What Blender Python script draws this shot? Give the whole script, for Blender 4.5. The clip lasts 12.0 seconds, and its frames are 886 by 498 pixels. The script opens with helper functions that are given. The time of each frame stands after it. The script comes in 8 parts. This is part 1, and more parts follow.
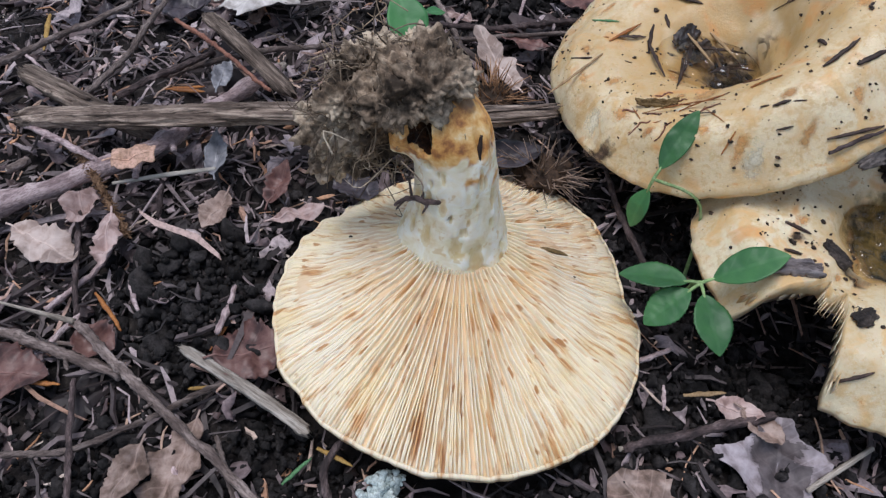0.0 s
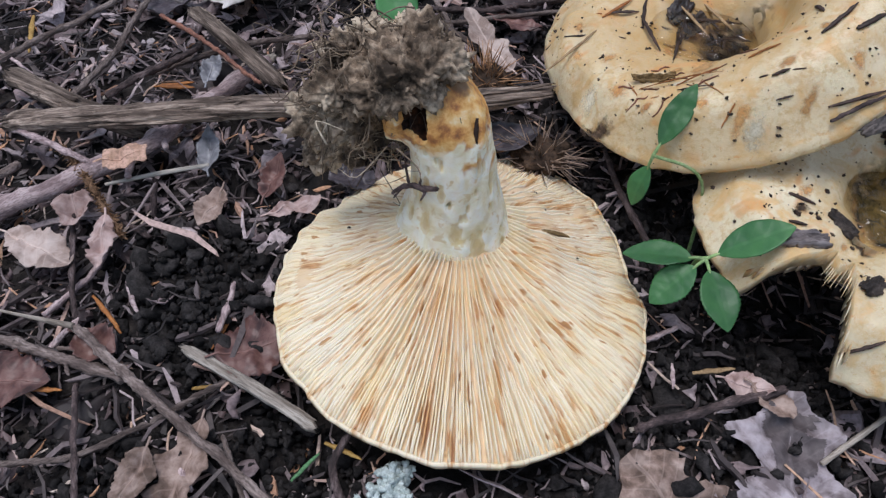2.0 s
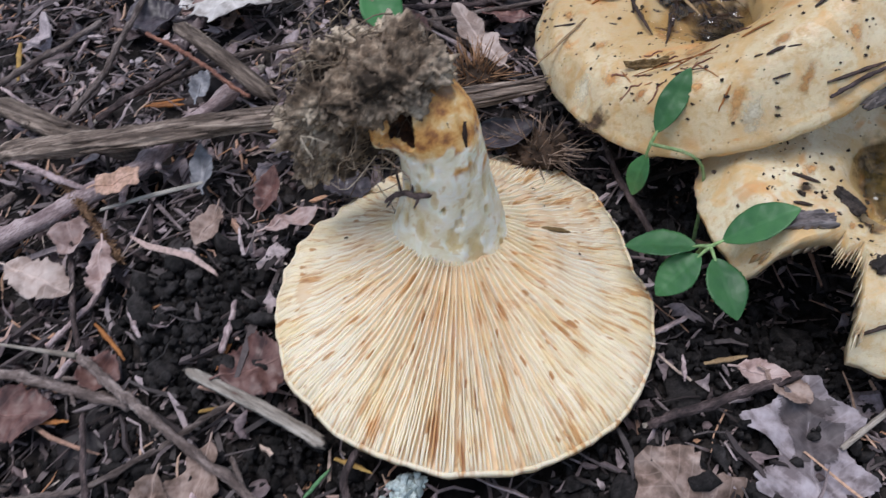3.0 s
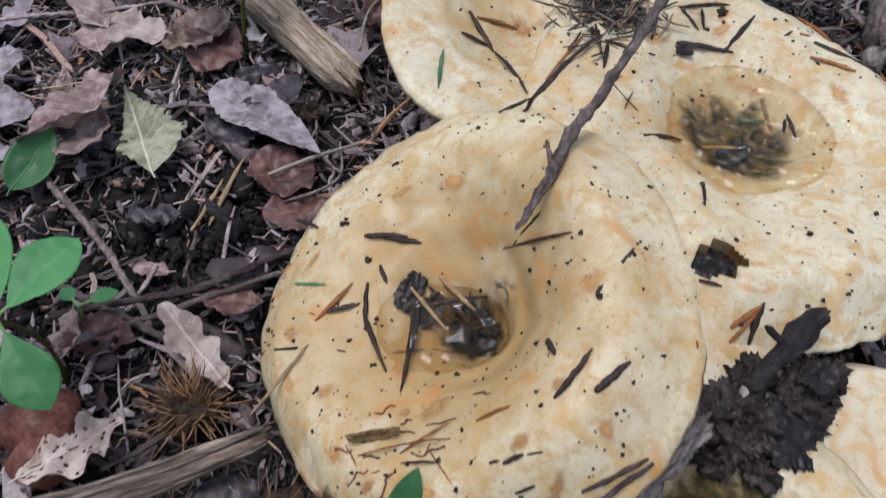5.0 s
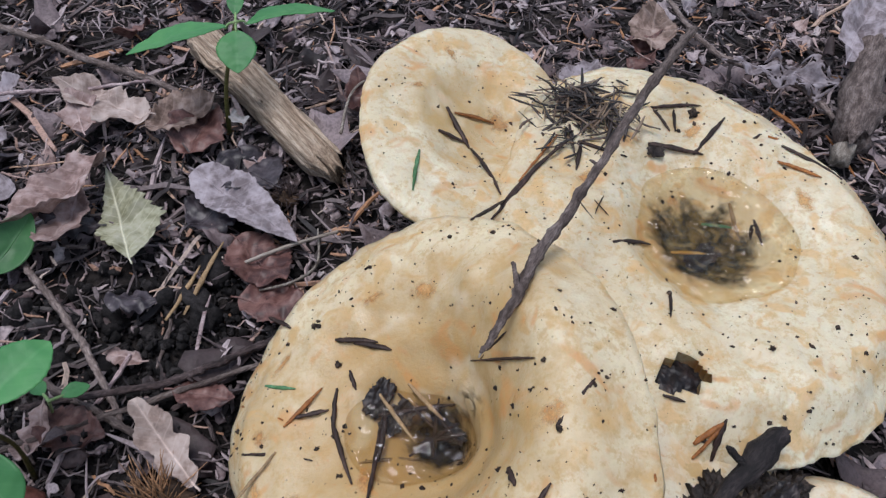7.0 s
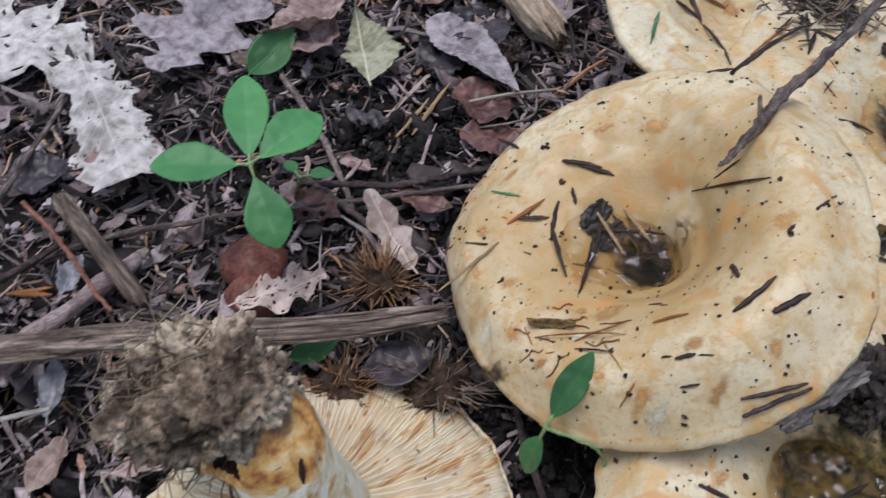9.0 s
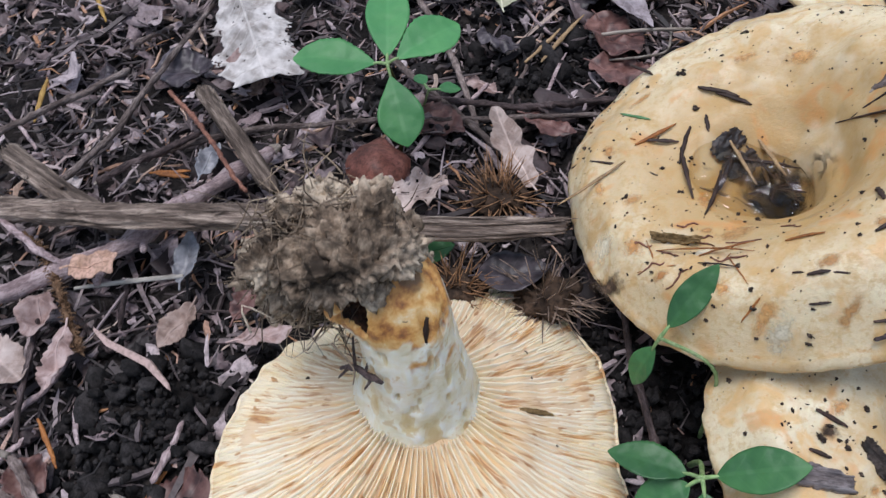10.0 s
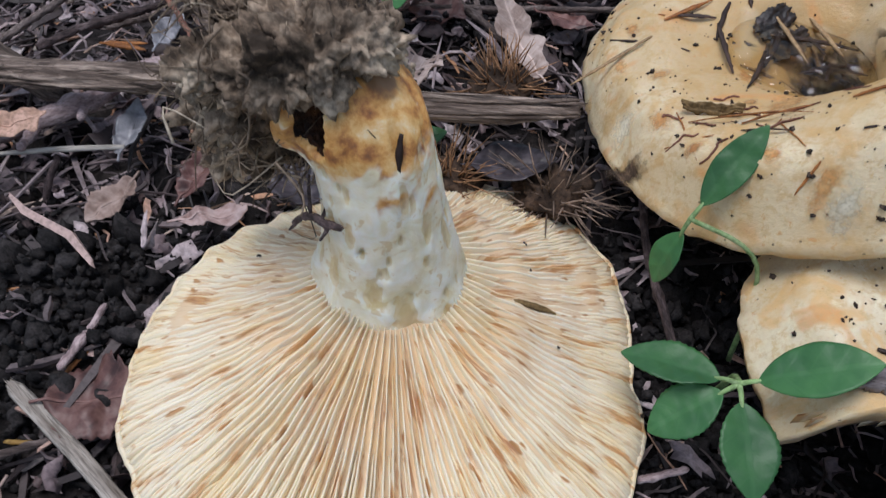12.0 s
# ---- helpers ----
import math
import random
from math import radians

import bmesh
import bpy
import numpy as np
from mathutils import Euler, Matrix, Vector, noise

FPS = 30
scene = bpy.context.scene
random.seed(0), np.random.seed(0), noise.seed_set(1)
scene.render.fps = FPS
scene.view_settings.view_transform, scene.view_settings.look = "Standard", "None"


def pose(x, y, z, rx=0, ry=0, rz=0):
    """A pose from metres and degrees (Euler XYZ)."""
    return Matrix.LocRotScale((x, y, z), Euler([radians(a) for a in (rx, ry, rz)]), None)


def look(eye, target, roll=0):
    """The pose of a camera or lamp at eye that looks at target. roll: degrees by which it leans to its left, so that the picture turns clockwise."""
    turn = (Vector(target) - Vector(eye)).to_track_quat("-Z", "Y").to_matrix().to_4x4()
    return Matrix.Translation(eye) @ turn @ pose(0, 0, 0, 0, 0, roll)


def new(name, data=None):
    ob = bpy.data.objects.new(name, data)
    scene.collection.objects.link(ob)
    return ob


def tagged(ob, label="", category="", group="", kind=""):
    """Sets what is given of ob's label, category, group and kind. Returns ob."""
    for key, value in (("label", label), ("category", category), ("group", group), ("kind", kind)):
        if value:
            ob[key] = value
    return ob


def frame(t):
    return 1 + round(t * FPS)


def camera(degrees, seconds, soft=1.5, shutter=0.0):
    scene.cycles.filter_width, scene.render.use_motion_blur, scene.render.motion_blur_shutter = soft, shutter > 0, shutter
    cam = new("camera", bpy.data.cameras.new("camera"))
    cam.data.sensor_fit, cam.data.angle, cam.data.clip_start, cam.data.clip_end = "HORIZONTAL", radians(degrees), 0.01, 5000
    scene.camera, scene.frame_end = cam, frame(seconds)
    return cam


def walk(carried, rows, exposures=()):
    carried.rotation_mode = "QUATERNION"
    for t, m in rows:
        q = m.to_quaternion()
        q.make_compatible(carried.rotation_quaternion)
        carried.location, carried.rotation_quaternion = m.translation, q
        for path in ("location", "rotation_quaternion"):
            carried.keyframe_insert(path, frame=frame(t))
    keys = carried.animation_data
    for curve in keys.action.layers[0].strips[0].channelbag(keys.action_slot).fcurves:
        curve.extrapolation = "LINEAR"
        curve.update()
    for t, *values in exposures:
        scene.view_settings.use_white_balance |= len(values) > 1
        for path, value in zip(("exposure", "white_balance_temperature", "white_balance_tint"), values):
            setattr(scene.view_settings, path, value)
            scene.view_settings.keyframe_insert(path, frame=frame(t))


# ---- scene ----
cam = camera(59.8, 12.0, soft=1.3, shutter=0.3)
PATH = [
    (0, (-0.015, 0.008, 0.235), (0.117, 1.208, -1.36), 6.4),
    (0.5, (-0.015, 0.009, 0.231), (0.12, 1.192, -1.376), 6.5),
    (1, (-0.016, 0.011, 0.228), (0.126, 1.188, -1.383), 5.5),
    (1.5, (-0.013, 0.012, 0.231), (0.136, 1.187, -1.381), 5.1),
    (2, (-0.015, 0.01, 0.232), (0.118, 1.184, -1.382), 4.0),
    (2.5, (-0.016, 0.01, 0.231), (0.086, 1.179, -1.389), 1.9),
    (3, (-0.009, 0.016, 0.232), (0.082, 1.17, -1.399), -1.4),
    (3.5, (0.015, 0.049, 0.245), (0.196, 1.203, -1.379), -1.8),
    (3.7, (0.027, 0.061, 0.242), (0.242, 1.205, -1.384), -1.6),
    (5.3, (0.073, 0.148, 0.255), (0.466, 1.292, -1.338), 2.7),
    (5.5, (0.074, 0.155, 0.262), (0.477, 1.315, -1.317), 3.1),
    (6, (0.083, 0.156, 0.253), (0.496, 1.323, -1.319), 3.6),
    (6.5, (0.085, 0.156, 0.261), (0.507, 1.336, -1.298), 3.9),
    (6.7, (0.084, 0.154, 0.266), (0.505, 1.339, -1.289), 3.8),
    (8.3, (0.06, 0.116, 0.269), (0.323, 1.312, -1.313), 4.4),
    (8.5, (0.055, 0.113, 0.265), (0.277, 1.301, -1.328), 4.2),
    (8.7, (0.046, 0.108, 0.261), (0.23, 1.292, -1.341), 4.2),
    (9, (0.033, 0.099, 0.255), (0.15, 1.264, -1.366), 3.5),
    (9.5, (0.027, 0.089, 0.254), (0.036, 1.231, -1.388), 2.0),
    (9.8, (0.025, 0.079, 0.249), (-0.054, 1.204, -1.403), -0.1),
    (10, (0.022, 0.075, 0.242), (-0.085, 1.201, -1.407), 0.1),
    (10.5, (0.028, 0.065, 0.231), (-0.142, 1.209, -1.401), -0.9),
    (11, (0.028, 0.062, 0.21), (-0.144, 1.225, -1.408), -0.8),
    (11.5, (0.028, 0.064, 0.2), (-0.114, 1.237, -1.414), 1.0),
    (12, (0.028, 0.066, 0.184), (-0.084, 1.23, -1.438), 2.9),
]
EXPOSURE = [(0.0, 0.40), (3.0, 0.40), (5.3, 0.30), (9.0, 0.30), (9.5, 0.36), (10.0, 0.48), (10.5, 0.55), (11.0, 0.46), (11.5, 0.40), (12.0, 0.32)]
walk(cam, [(t, look(eye, target, roll)) for t, eye, target, roll in PATH], EXPOSURE)

from mathutils.bvhtree import BVHTree

# ---- light: open shade under trees, soft and high ----
SUN_EL, SUN_AZ = 79.0, 295.0
world = bpy.data.worlds.new("forest_sky")
scene.world = world
world.use_nodes = True
wn = world.node_tree.nodes
sky = wn.new("ShaderNodeTexSky")
sky.sky_type, sky.sun_disc = "NISHITA", False
sky.sun_elevation, sky.sun_rotation = radians(SUN_EL), radians(SUN_AZ)
wn["Background"].inputs["Strength"].default_value = 0.120
veil = wn.new("ShaderNodeHueSaturation")
veil.inputs["Saturation"].default_value = 0.7
world.node_tree.links.new(sky.outputs["Color"], veil.inputs["Color"])
world.node_tree.links.new(veil.outputs["Color"], wn["Background"].inputs["Color"])
sun = new("sun", bpy.data.lights.new("sun", "SUN"))
sun.data.energy, sun.data.angle, sun.data.color = 1.6, radians(32), (0.965, 0.95, 1.0)
_el, _az = radians(SUN_EL), radians(SUN_AZ)
sun.matrix_world = look(Vector((math.sin(_az) * math.cos(_el), math.cos(_az) * math.cos(_el), math.sin(_el))) * 3, (0, 0, 0))

# ---- materials ----
def ramp(nt, source, stops):
    n = nt.nodes.new("ShaderNodeValToRGB")
    e = n.color_ramp.elements
    while len(e) < len(stops):
        e.new(0.5)
    for slot, (at, colour) in zip(e, stops):
        slot.position, slot.color = at, (*colour, 1)
    nt.links.new(source, n.inputs["Fac"])
    return n.outputs["Color"]


def noise_tex(nt, coords, scale, detail=4.0, rough=0.6, stretch=None, distort=0.0):
    if stretch:
        mp = nt.nodes.new("ShaderNodeMapping")
        mp.inputs["Scale"].default_value = stretch
        nt.links.new(coords, mp.inputs["Vector"])
        coords = mp.outputs["Vector"]
    n = nt.nodes.new("ShaderNodeTexNoise")
    n.inputs["Scale"].default_value, n.inputs["Detail"].default_value = scale, detail
    n.inputs["Roughness"].default_value, n.inputs["Distortion"].default_value = rough, distort
    nt.links.new(coords, n.inputs["Vector"])
    return n.outputs["Fac"]


def mixed(nt, fac, a, b, mode="MIX"):
    n = nt.nodes.new("ShaderNodeMix")
    n.data_type, n.blend_type = "RGBA", mode
    for socket, value in ((n.inputs[0], fac), (n.inputs[6], a), (n.inputs[7], b)):
        if isinstance(value, bpy.types.NodeSocket):
            nt.links.new(value, socket)
        elif isinstance(value, (int, float)):
            socket.default_value = value
        else:
            socket.default_value = (*value, 1)
    return n.outputs[2]


def span(nt, value, a, b, c=0.0, d=1.0):
    n = nt.nodes.new("ShaderNodeMapRange")
    n.interpolation_type = "SMOOTHSTEP"
    for key, v in (("From Min", a), ("From Max", b), ("To Min", c), ("To Max", d)):
        n.inputs[key].default_value = v
    nt.links.new(value, n.inputs["Value"])
    return n.outputs["Result"]


def start(name, rough=0.8, spec=0.3):
    m = bpy.data.materials.new(name)
    m.use_nodes = True
    nt = m.node_tree
    b = nt.nodes["Principled BSDF"]
    b.inputs["Roughness"].default_value = rough
    b.inputs["Specular IOR Level"].default_value = spec
    return m, nt, b


def place(nt, whole=False):
    if whole:
        return nt.nodes.new("ShaderNodeNewGeometry").outputs["Position"]
    return nt.nodes.new("ShaderNodeTexCoord").outputs["Object"]


def bumped(nt, b, height, strength, distance):
    n = nt.nodes.new("ShaderNodeBump")
    n.inputs["Strength"].default_value, n.inputs["Distance"].default_value = strength, distance
    nt.links.new(height, n.inputs["Height"])
    nt.links.new(n.outputs["Normal"], b.inputs["Normal"])


def varied(nt, colour, source, low, high, hue=0.0):
    """Each piece of its own brightness; source: a random value from 0 to 1."""
    n = nt.nodes.new("ShaderNodeHueSaturation")
    nt.links.new(span(nt, source, 0, 1, low, high), n.inputs["Value"])
    if hue:
        nt.links.new(span(nt, source, 0, 1, 0.5 - hue, 0.5 + hue), n.inputs["Hue"])
    nt.links.new(colour, n.inputs["Color"])
    return n.outputs["Color"]


def plain_mat(name, stops, scale, rough=0.8, bump=0.5, depth=0.0006, stretch=None, spread=(0.8, 1.2), spec=0.25, whole=False, island=False):
    """Noise-coloured, rough natural surface; spread: brightness from thing to thing."""
    m, nt, b = start(name, rough, spec)
    p = place(nt, whole)
    stops = [(0.5 + (at - 0.5) * 0.6, colour) for at, colour in stops]
    n1 = noise_tex(nt, p, scale, 6, 0.65, stretch)
    n2 = noise_tex(nt, p, scale * 5, 3, 0.6, stretch)
    c = ramp(nt, n1, stops)
    c = mixed(nt, span(nt, n2, 0.44, 0.64, 0.0, 0.55), c, tuple(v * 0.5 for v in stops[0][1]))
    if island:
        rnd = nt.nodes.new("ShaderNodeNewGeometry").outputs["Random Per Island"]
    else:
        rnd = nt.nodes.new("ShaderNodeObjectInfo").outputs["Random"]
    c = varied(nt, c, rnd, *spread)
    nt.links.new(c, b.inputs["Base Color"])
    h = mixed(nt, 0.5, n1, n2)
    bumped(nt, b, h, bump, depth)
    return m


def litter_mat(name, stops, rough=0.55, spec=0.4):
    """Loose pieces, each of its own colour along the ramp."""
    m, nt, b = start(name, rough, spec)
    rnd = nt.nodes.new("ShaderNodeNewGeometry").outputs["Random Per Island"]
    c = ramp(nt, rnd, stops)
    n = noise_tex(nt, place(nt), 700, 3)
    c = mixed(nt, span(nt, n, 0.35, 0.7, 0.0, 0.6), c, mixed(nt, 0.7, c, (0.02, 0.016, 0.013)))
    nt.links.new(c, b.inputs["Base Color"])
    bumped(nt, b, n, 0.5, 0.0004)
    return m


def cap_mat(name, pale, tan, heart, wet=0.42):
    """Mushroom skin; heart: radius of the browner middle of the cap."""
    m, nt, b = start(name, wet, 0.4)
    p = place(nt, True)
    big = noise_tex(nt, p, 26, 4, 0.55, None, 0.6)
    mid = noise_tex(nt, p, 95, 5, 0.6)
    fine = noise_tex(nt, p, 900, 3, 0.6)
    c = ramp(nt, big, [(0.36, pale), (0.66, tan)])
    c = mixed(nt, span(nt, mid, 0.50, 0.70, 0, 0.75), c, tuple(v * k for v, k in zip(tan, (1.0, 0.84, 0.62))))
    blush = noise_tex(nt, p, 85, 3, 0.5, None, 0.8)
    c = mixed(nt, span(nt, blush, 0.53, 0.66, 0, 0.75), c, (0.68, 0.43, 0.18))
    dist = nt.nodes.new("ShaderNodeVectorMath")
    dist.operation = "LENGTH"
    nt.links.new(place(nt), dist.inputs[0])
    ring = nt.nodes.new("ShaderNodeMath")
    ring.operation = "MULTIPLY_ADD"
    ring.inputs[1].default_value = -0.03
    nt.links.new(mid, ring.inputs[0])
    nt.links.new(dist.outputs["Value"], ring.inputs[2])
    c = mixed(nt, span(nt, ring.outputs["Value"], heart * 0.2 - 0.015, heart * 1.35 - 0.015, 0.9, 0), c, tuple(v * k for v, k in zip(tan, (0.82, 0.68, 0.44))))
    stain = noise_tex(nt, p, 60, 2, 0.5, None, 1.0)
    c = mixed(nt, span(nt, stain, 0.59, 0.71, 0, 0.65), c, (0.62, 0.28, 0.08))
    freckle = noise_tex(nt, p, 360, 4, 0.7)
    c = mixed(nt, span(nt, freckle, 0.50, 0.66, 0, 0.55), c, tuple(v * k for v, k in zip(tan, (0.88, 0.76, 0.54))))
    blotch = noise_tex(nt, p, 150, 6, 0.72, None, 0.4)
    c = mixed(nt, span(nt, blotch, 0.53, 0.64, 0, 0.55), c, tuple(v * k for v, k in zip(tan, (0.93, 0.80, 0.58))))
    rust = noise_tex(nt, p, 330, 5, 0.7, None, 0.3)
    c = mixed(nt, calc(nt, "MULTIPLY", span(nt, rust, 0.60, 0.67, 0, 0.75), span(nt, big, 0.40, 0.58, 0.15, 1.0)), c, (0.56, 0.29, 0.10))
    whiter = noise_tex(nt, p, 48, 2, 0.5, None, 0.3)
    c = mixed(nt, span(nt, whiter, 0.58, 0.74, 0, 0.4), c, (0.86, 0.80, 0.62))
    v = nt.nodes.new("ShaderNodeTexVoronoi")
    v.inputs["Scale"].default_value = 260
    nt.links.new(p, v.inputs["Vector"])
    speck = span(nt, v.outputs["Distance"], 0.06, 0.12, 1, 0)
    few = span(nt, noise_tex(nt, p, 70, 3), 0.52, 0.6, 0, 0.85)
    mul = nt.nodes.new("ShaderNodeMath")
    mul.operation = "MULTIPLY"
    nt.links.new(speck, mul.inputs[0])
    nt.links.new(few, mul.inputs[1])
    c = mixed(nt, mul.outputs["Value"], c, (0.06, 0.04, 0.025))
    c = mixed(nt, span(nt, fine, 0.4, 0.75, 0, 0.18), c, tuple(v * 0.8 for v in tan))
    nt.links.new(c, b.inputs["Base Color"])
    nt.links.new(span(nt, mid, 0.3, 0.7, wet - 0.14, wet + 0.16), b.inputs["Roughness"])
    b.inputs["Subsurface Weight"].default_value = 0.12
    b.inputs["Subsurface Radius"].default_value = (0.004, 0.0022, 0.001)
    b.inputs["Subsurface Scale"].default_value = 1.0
    bumped(nt, b, mixed(nt, 0.35, mid, fine), 0.5, 0.0012)
    return m


def calc(nt, op, a, b=None, c=None):
    n = nt.nodes.new("ShaderNodeMath")
    n.operation = op
    for socket, value in zip(n.inputs, (a, b, c)):
        if isinstance(value, bpy.types.NodeSocket):
            nt.links.new(value, socket)
        elif value is not None:
            socket.default_value = value
    return n.outputs["Value"]


def gill_mat(name, cream, stain, most=0.85, middle=(0.0058, 0.1665)):
    """Cream gill flesh with rusty streaks and spots that run outward from the stem, bending as the gills do."""
    m, nt, b = start(name, 0.5, 0.35)
    p = place(nt, True)
    sep = nt.nodes.new("ShaderNodeSeparateXYZ")
    nt.links.new(p, sep.inputs["Vector"])
    x, y = calc(nt, "SUBTRACT", sep.outputs["X"], middle[0]), calc(nt, "SUBTRACT", sep.outputs["Y"], middle[1])
    ang = calc(nt, "ARCTAN2", x, calc(nt, "MULTIPLY", y, -1.0))
    far = calc(nt, "SQRT", calc(nt, "ADD", calc(nt, "MULTIPLY", x, x), calc(nt, "MULTIPLY", y, y)))
    near = calc(nt, "POWER", calc(nt, "MAXIMUM", calc(nt, "MULTIPLY_ADD", far, -1 / 0.068, 1.0), 0.0), 1.3)
    ang = calc(nt, "MULTIPLY_ADD", calc(nt, "MULTIPLY", calc(nt, "SINE", ang), GILL_BEND * 1.25), near, ang)
    polar = nt.nodes.new("ShaderNodeCombineXYZ")
    nt.links.new(ang, polar.inputs["X"])
    nt.links.new(far, polar.inputs["Y"])
    polar = polar.outputs["Vector"]
    broad = noise_tex(nt, polar, 1.0, 3, 0.55, (9, 55, 1), 0.3)
    streak = noise_tex(nt, polar, 1.0, 4, 0.6, (24, 50, 1))
    thin = noise_tex(nt, polar, 1.0, 3, 0.6, (70, 45, 1))
    spot = noise_tex(nt, polar, 1.0, 2, 0.5, (20, 130, 1))
    c = ramp(nt, noise_tex(nt, p, 34, 3, 0.5), [(0.35, cream), (0.65, tuple(v * k for v, k in zip(cream, (1.0, 0.95, 0.84))))])
    c = mixed(nt, span(nt, broad, 0.50, 0.64, 0, 0.5), c, tuple(v * k for v, k in zip(cream, (0.94, 0.78, 0.52))))
    c = mixed(nt, calc(nt, "MULTIPLY", span(nt, streak, 0.51, 0.61, 0, most), span(nt, broad, 0.42, 0.56, 0.15, 1.0)), c, stain)
    c = mixed(nt, span(nt, thin, 0.57, 0.70, 0, 0.5), c, stain)
    c = mixed(nt, calc(nt, "MULTIPLY", span(nt, spot, 0.64, 0.71, 0, 0.9), span(nt, far, 0.020, 0.030)), c, tuple(v * 0.85 for v in stain))
    rnd = nt.nodes.new("ShaderNodeObjectInfo").outputs["Random"]
    nt.links.new(varied(nt, c, rnd, 1.05, 0.93), b.inputs["Base Color"])
    b.inputs["Subsurface Weight"].default_value = 0.10
    b.inputs["Subsurface Radius"].default_value = (0.003, 0.0018, 0.0009)
    b.inputs["Subsurface Scale"].default_value = 1.0
    bumped(nt, b, noise_tex(nt, p, 800, 3), 0.25, 0.0004)
    return m


def stem_mat(name):
    """Whitish, netted skin between ochre pits; amber towards the torn foot."""
    m, nt, b = start(name, 0.42, 0.4)
    p = place(nt, True)
    n = noise_tex(nt, p, 160, 4, 0.6)
    c = ramp(nt, noise_tex(nt, p, 120, 4, 0.6, None, 0.5), [(0.34, (0.74, 0.66, 0.44)), (0.46, (0.84, 0.79, 0.62)), (0.58, (0.89, 0.88, 0.78)), (0.72, (0.80, 0.73, 0.52))])
    c = mixed(nt, span(nt, noise_tex(nt, p, 260, 4, 0.6, None, 0.7), 0.58, 0.66, 0, 0.6), c, (0.64, 0.47, 0.21))
    pit = nt.nodes.new("ShaderNodeAttribute")
    pit.attribute_name = "pit"
    c = mixed(nt, span(nt, calc(nt, "MULTIPLY_ADD", n, 0.5, pit.outputs["Fac"]), 0.60, 0.85, 0, 0.65), c, ramp(nt, n, [(0.40, (0.66, 0.49, 0.20)), (0.60, (0.76, 0.63, 0.36))]))
    c = mixed(nt, span(nt, pit.outputs["Fac"], 0.8, 1.0, 0, 0.3), c, (0.50, 0.31, 0.10))
    sep = nt.nodes.new("ShaderNodeSeparateXYZ")
    nt.links.new(p, sep.inputs["Vector"])
    rise = calc(nt, "MULTIPLY_ADD", noise_tex(nt, p, 95, 3, 0.55, None, 0.6), 0.045, sep.outputs["Z"])
    orange = ramp(nt, noise_tex(nt, p, 140, 5, 0.65, None, 0.2), [(0.33, (0.82, 0.66, 0.41)), (0.43, (0.76, 0.48, 0.19)), (0.52, (0.63, 0.32, 0.095)), (0.60, (0.40, 0.165, 0.055)), (0.68, (0.18, 0.08, 0.045))])
    c = mixed(nt, span(nt, rise, 0.0920, 0.0985), c, orange)
    c = mixed(nt, span(nt, rise, 0.1085, 0.1155), c, (0.25, 0.145, 0.075))
    nt.links.new(c, b.inputs["Base Color"])
    b.inputs["Subsurface Weight"].default_value = 0.15
    b.inputs["Subsurface Radius"].default_value = (0.003, 0.002, 0.001)
    b.inputs["Subsurface Scale"].default_value = 1.0
    bumped(nt, b, mixed(nt, 0.5, n, noise_tex(nt, p, 600, 3)), 0.4, 0.0009)
    return m


def leaf_mat(name, stops, vein=0.7, rough=0.55, sheen=0.3, whole_scale=180, blots=0.45):
    """Leaf blade with a paler midrib and side veins along its own axes."""
    m, nt, b = start(name, rough, sheen)
    p = place(nt)
    sep = nt.nodes.new("ShaderNodeSeparateXYZ")
    nt.links.new(p, sep.inputs["Vector"])
    stops = [(0.5 + (at - 0.5) * 0.65, colour) for at, colour in stops]
    c = ramp(nt, noise_tex(nt, p, whole_scale, 5, 0.6), stops)
    blot = noise_tex(nt, p, whole_scale * 0.35, 3, 0.6, None, 0.8)
    c = mixed(nt, span(nt, blot, 0.54, 0.64, 0, blots), c, tuple(v * 0.55 for v in stops[0][1]))
    ab = nt.nodes.new("ShaderNodeMath")
    ab.operation = "ABSOLUTE"
    nt.links.new(sep.outputs["Y"], ab.inputs[0])
    mid = span(nt, ab.outputs["Value"], 0.0003, 0.0008, vein, 0)
    diag = nt.nodes.new("ShaderNodeMath")
    diag.operation = "MULTIPLY_ADD"
    diag.inputs[1].default_value = -0.8
    nt.links.new(ab.outputs["Value"], diag.inputs[0])
    nt.links.new(sep.outputs["X"], diag.inputs[2])
    saw = nt.nodes.new("ShaderNodeMath")
    saw.operation = "PINGPONG"
    saw.inputs[1].default_value = 0.0026
    nt.links.new(diag.outputs["Value"], saw.inputs[0])
    side = span(nt, saw.outputs["Value"], 0.0001, 0.00045, vein * 0.5, 0)
    both = nt.nodes.new("ShaderNodeMath")
    both.operation = "MAXIMUM"
    nt.links.new(mid, both.inputs[0])
    nt.links.new(side, both.inputs[1])
    top = stops[-1][1]
    c = mixed(nt, both.outputs["Value"], c, tuple(min(0.85, v * 1.35 + 0.02) for v in top))
    nt.links.new(varied(nt, c, nt.nodes.new("ShaderNodeObjectInfo").outputs["Random"], 0.85, 1.15), b.inputs["Base Color"])
    bumped(nt, b, mixed(nt, 0.5, both.outputs["Value"], noise_tex(nt, p, 500, 4)), 0.4, 0.0006)
    return m


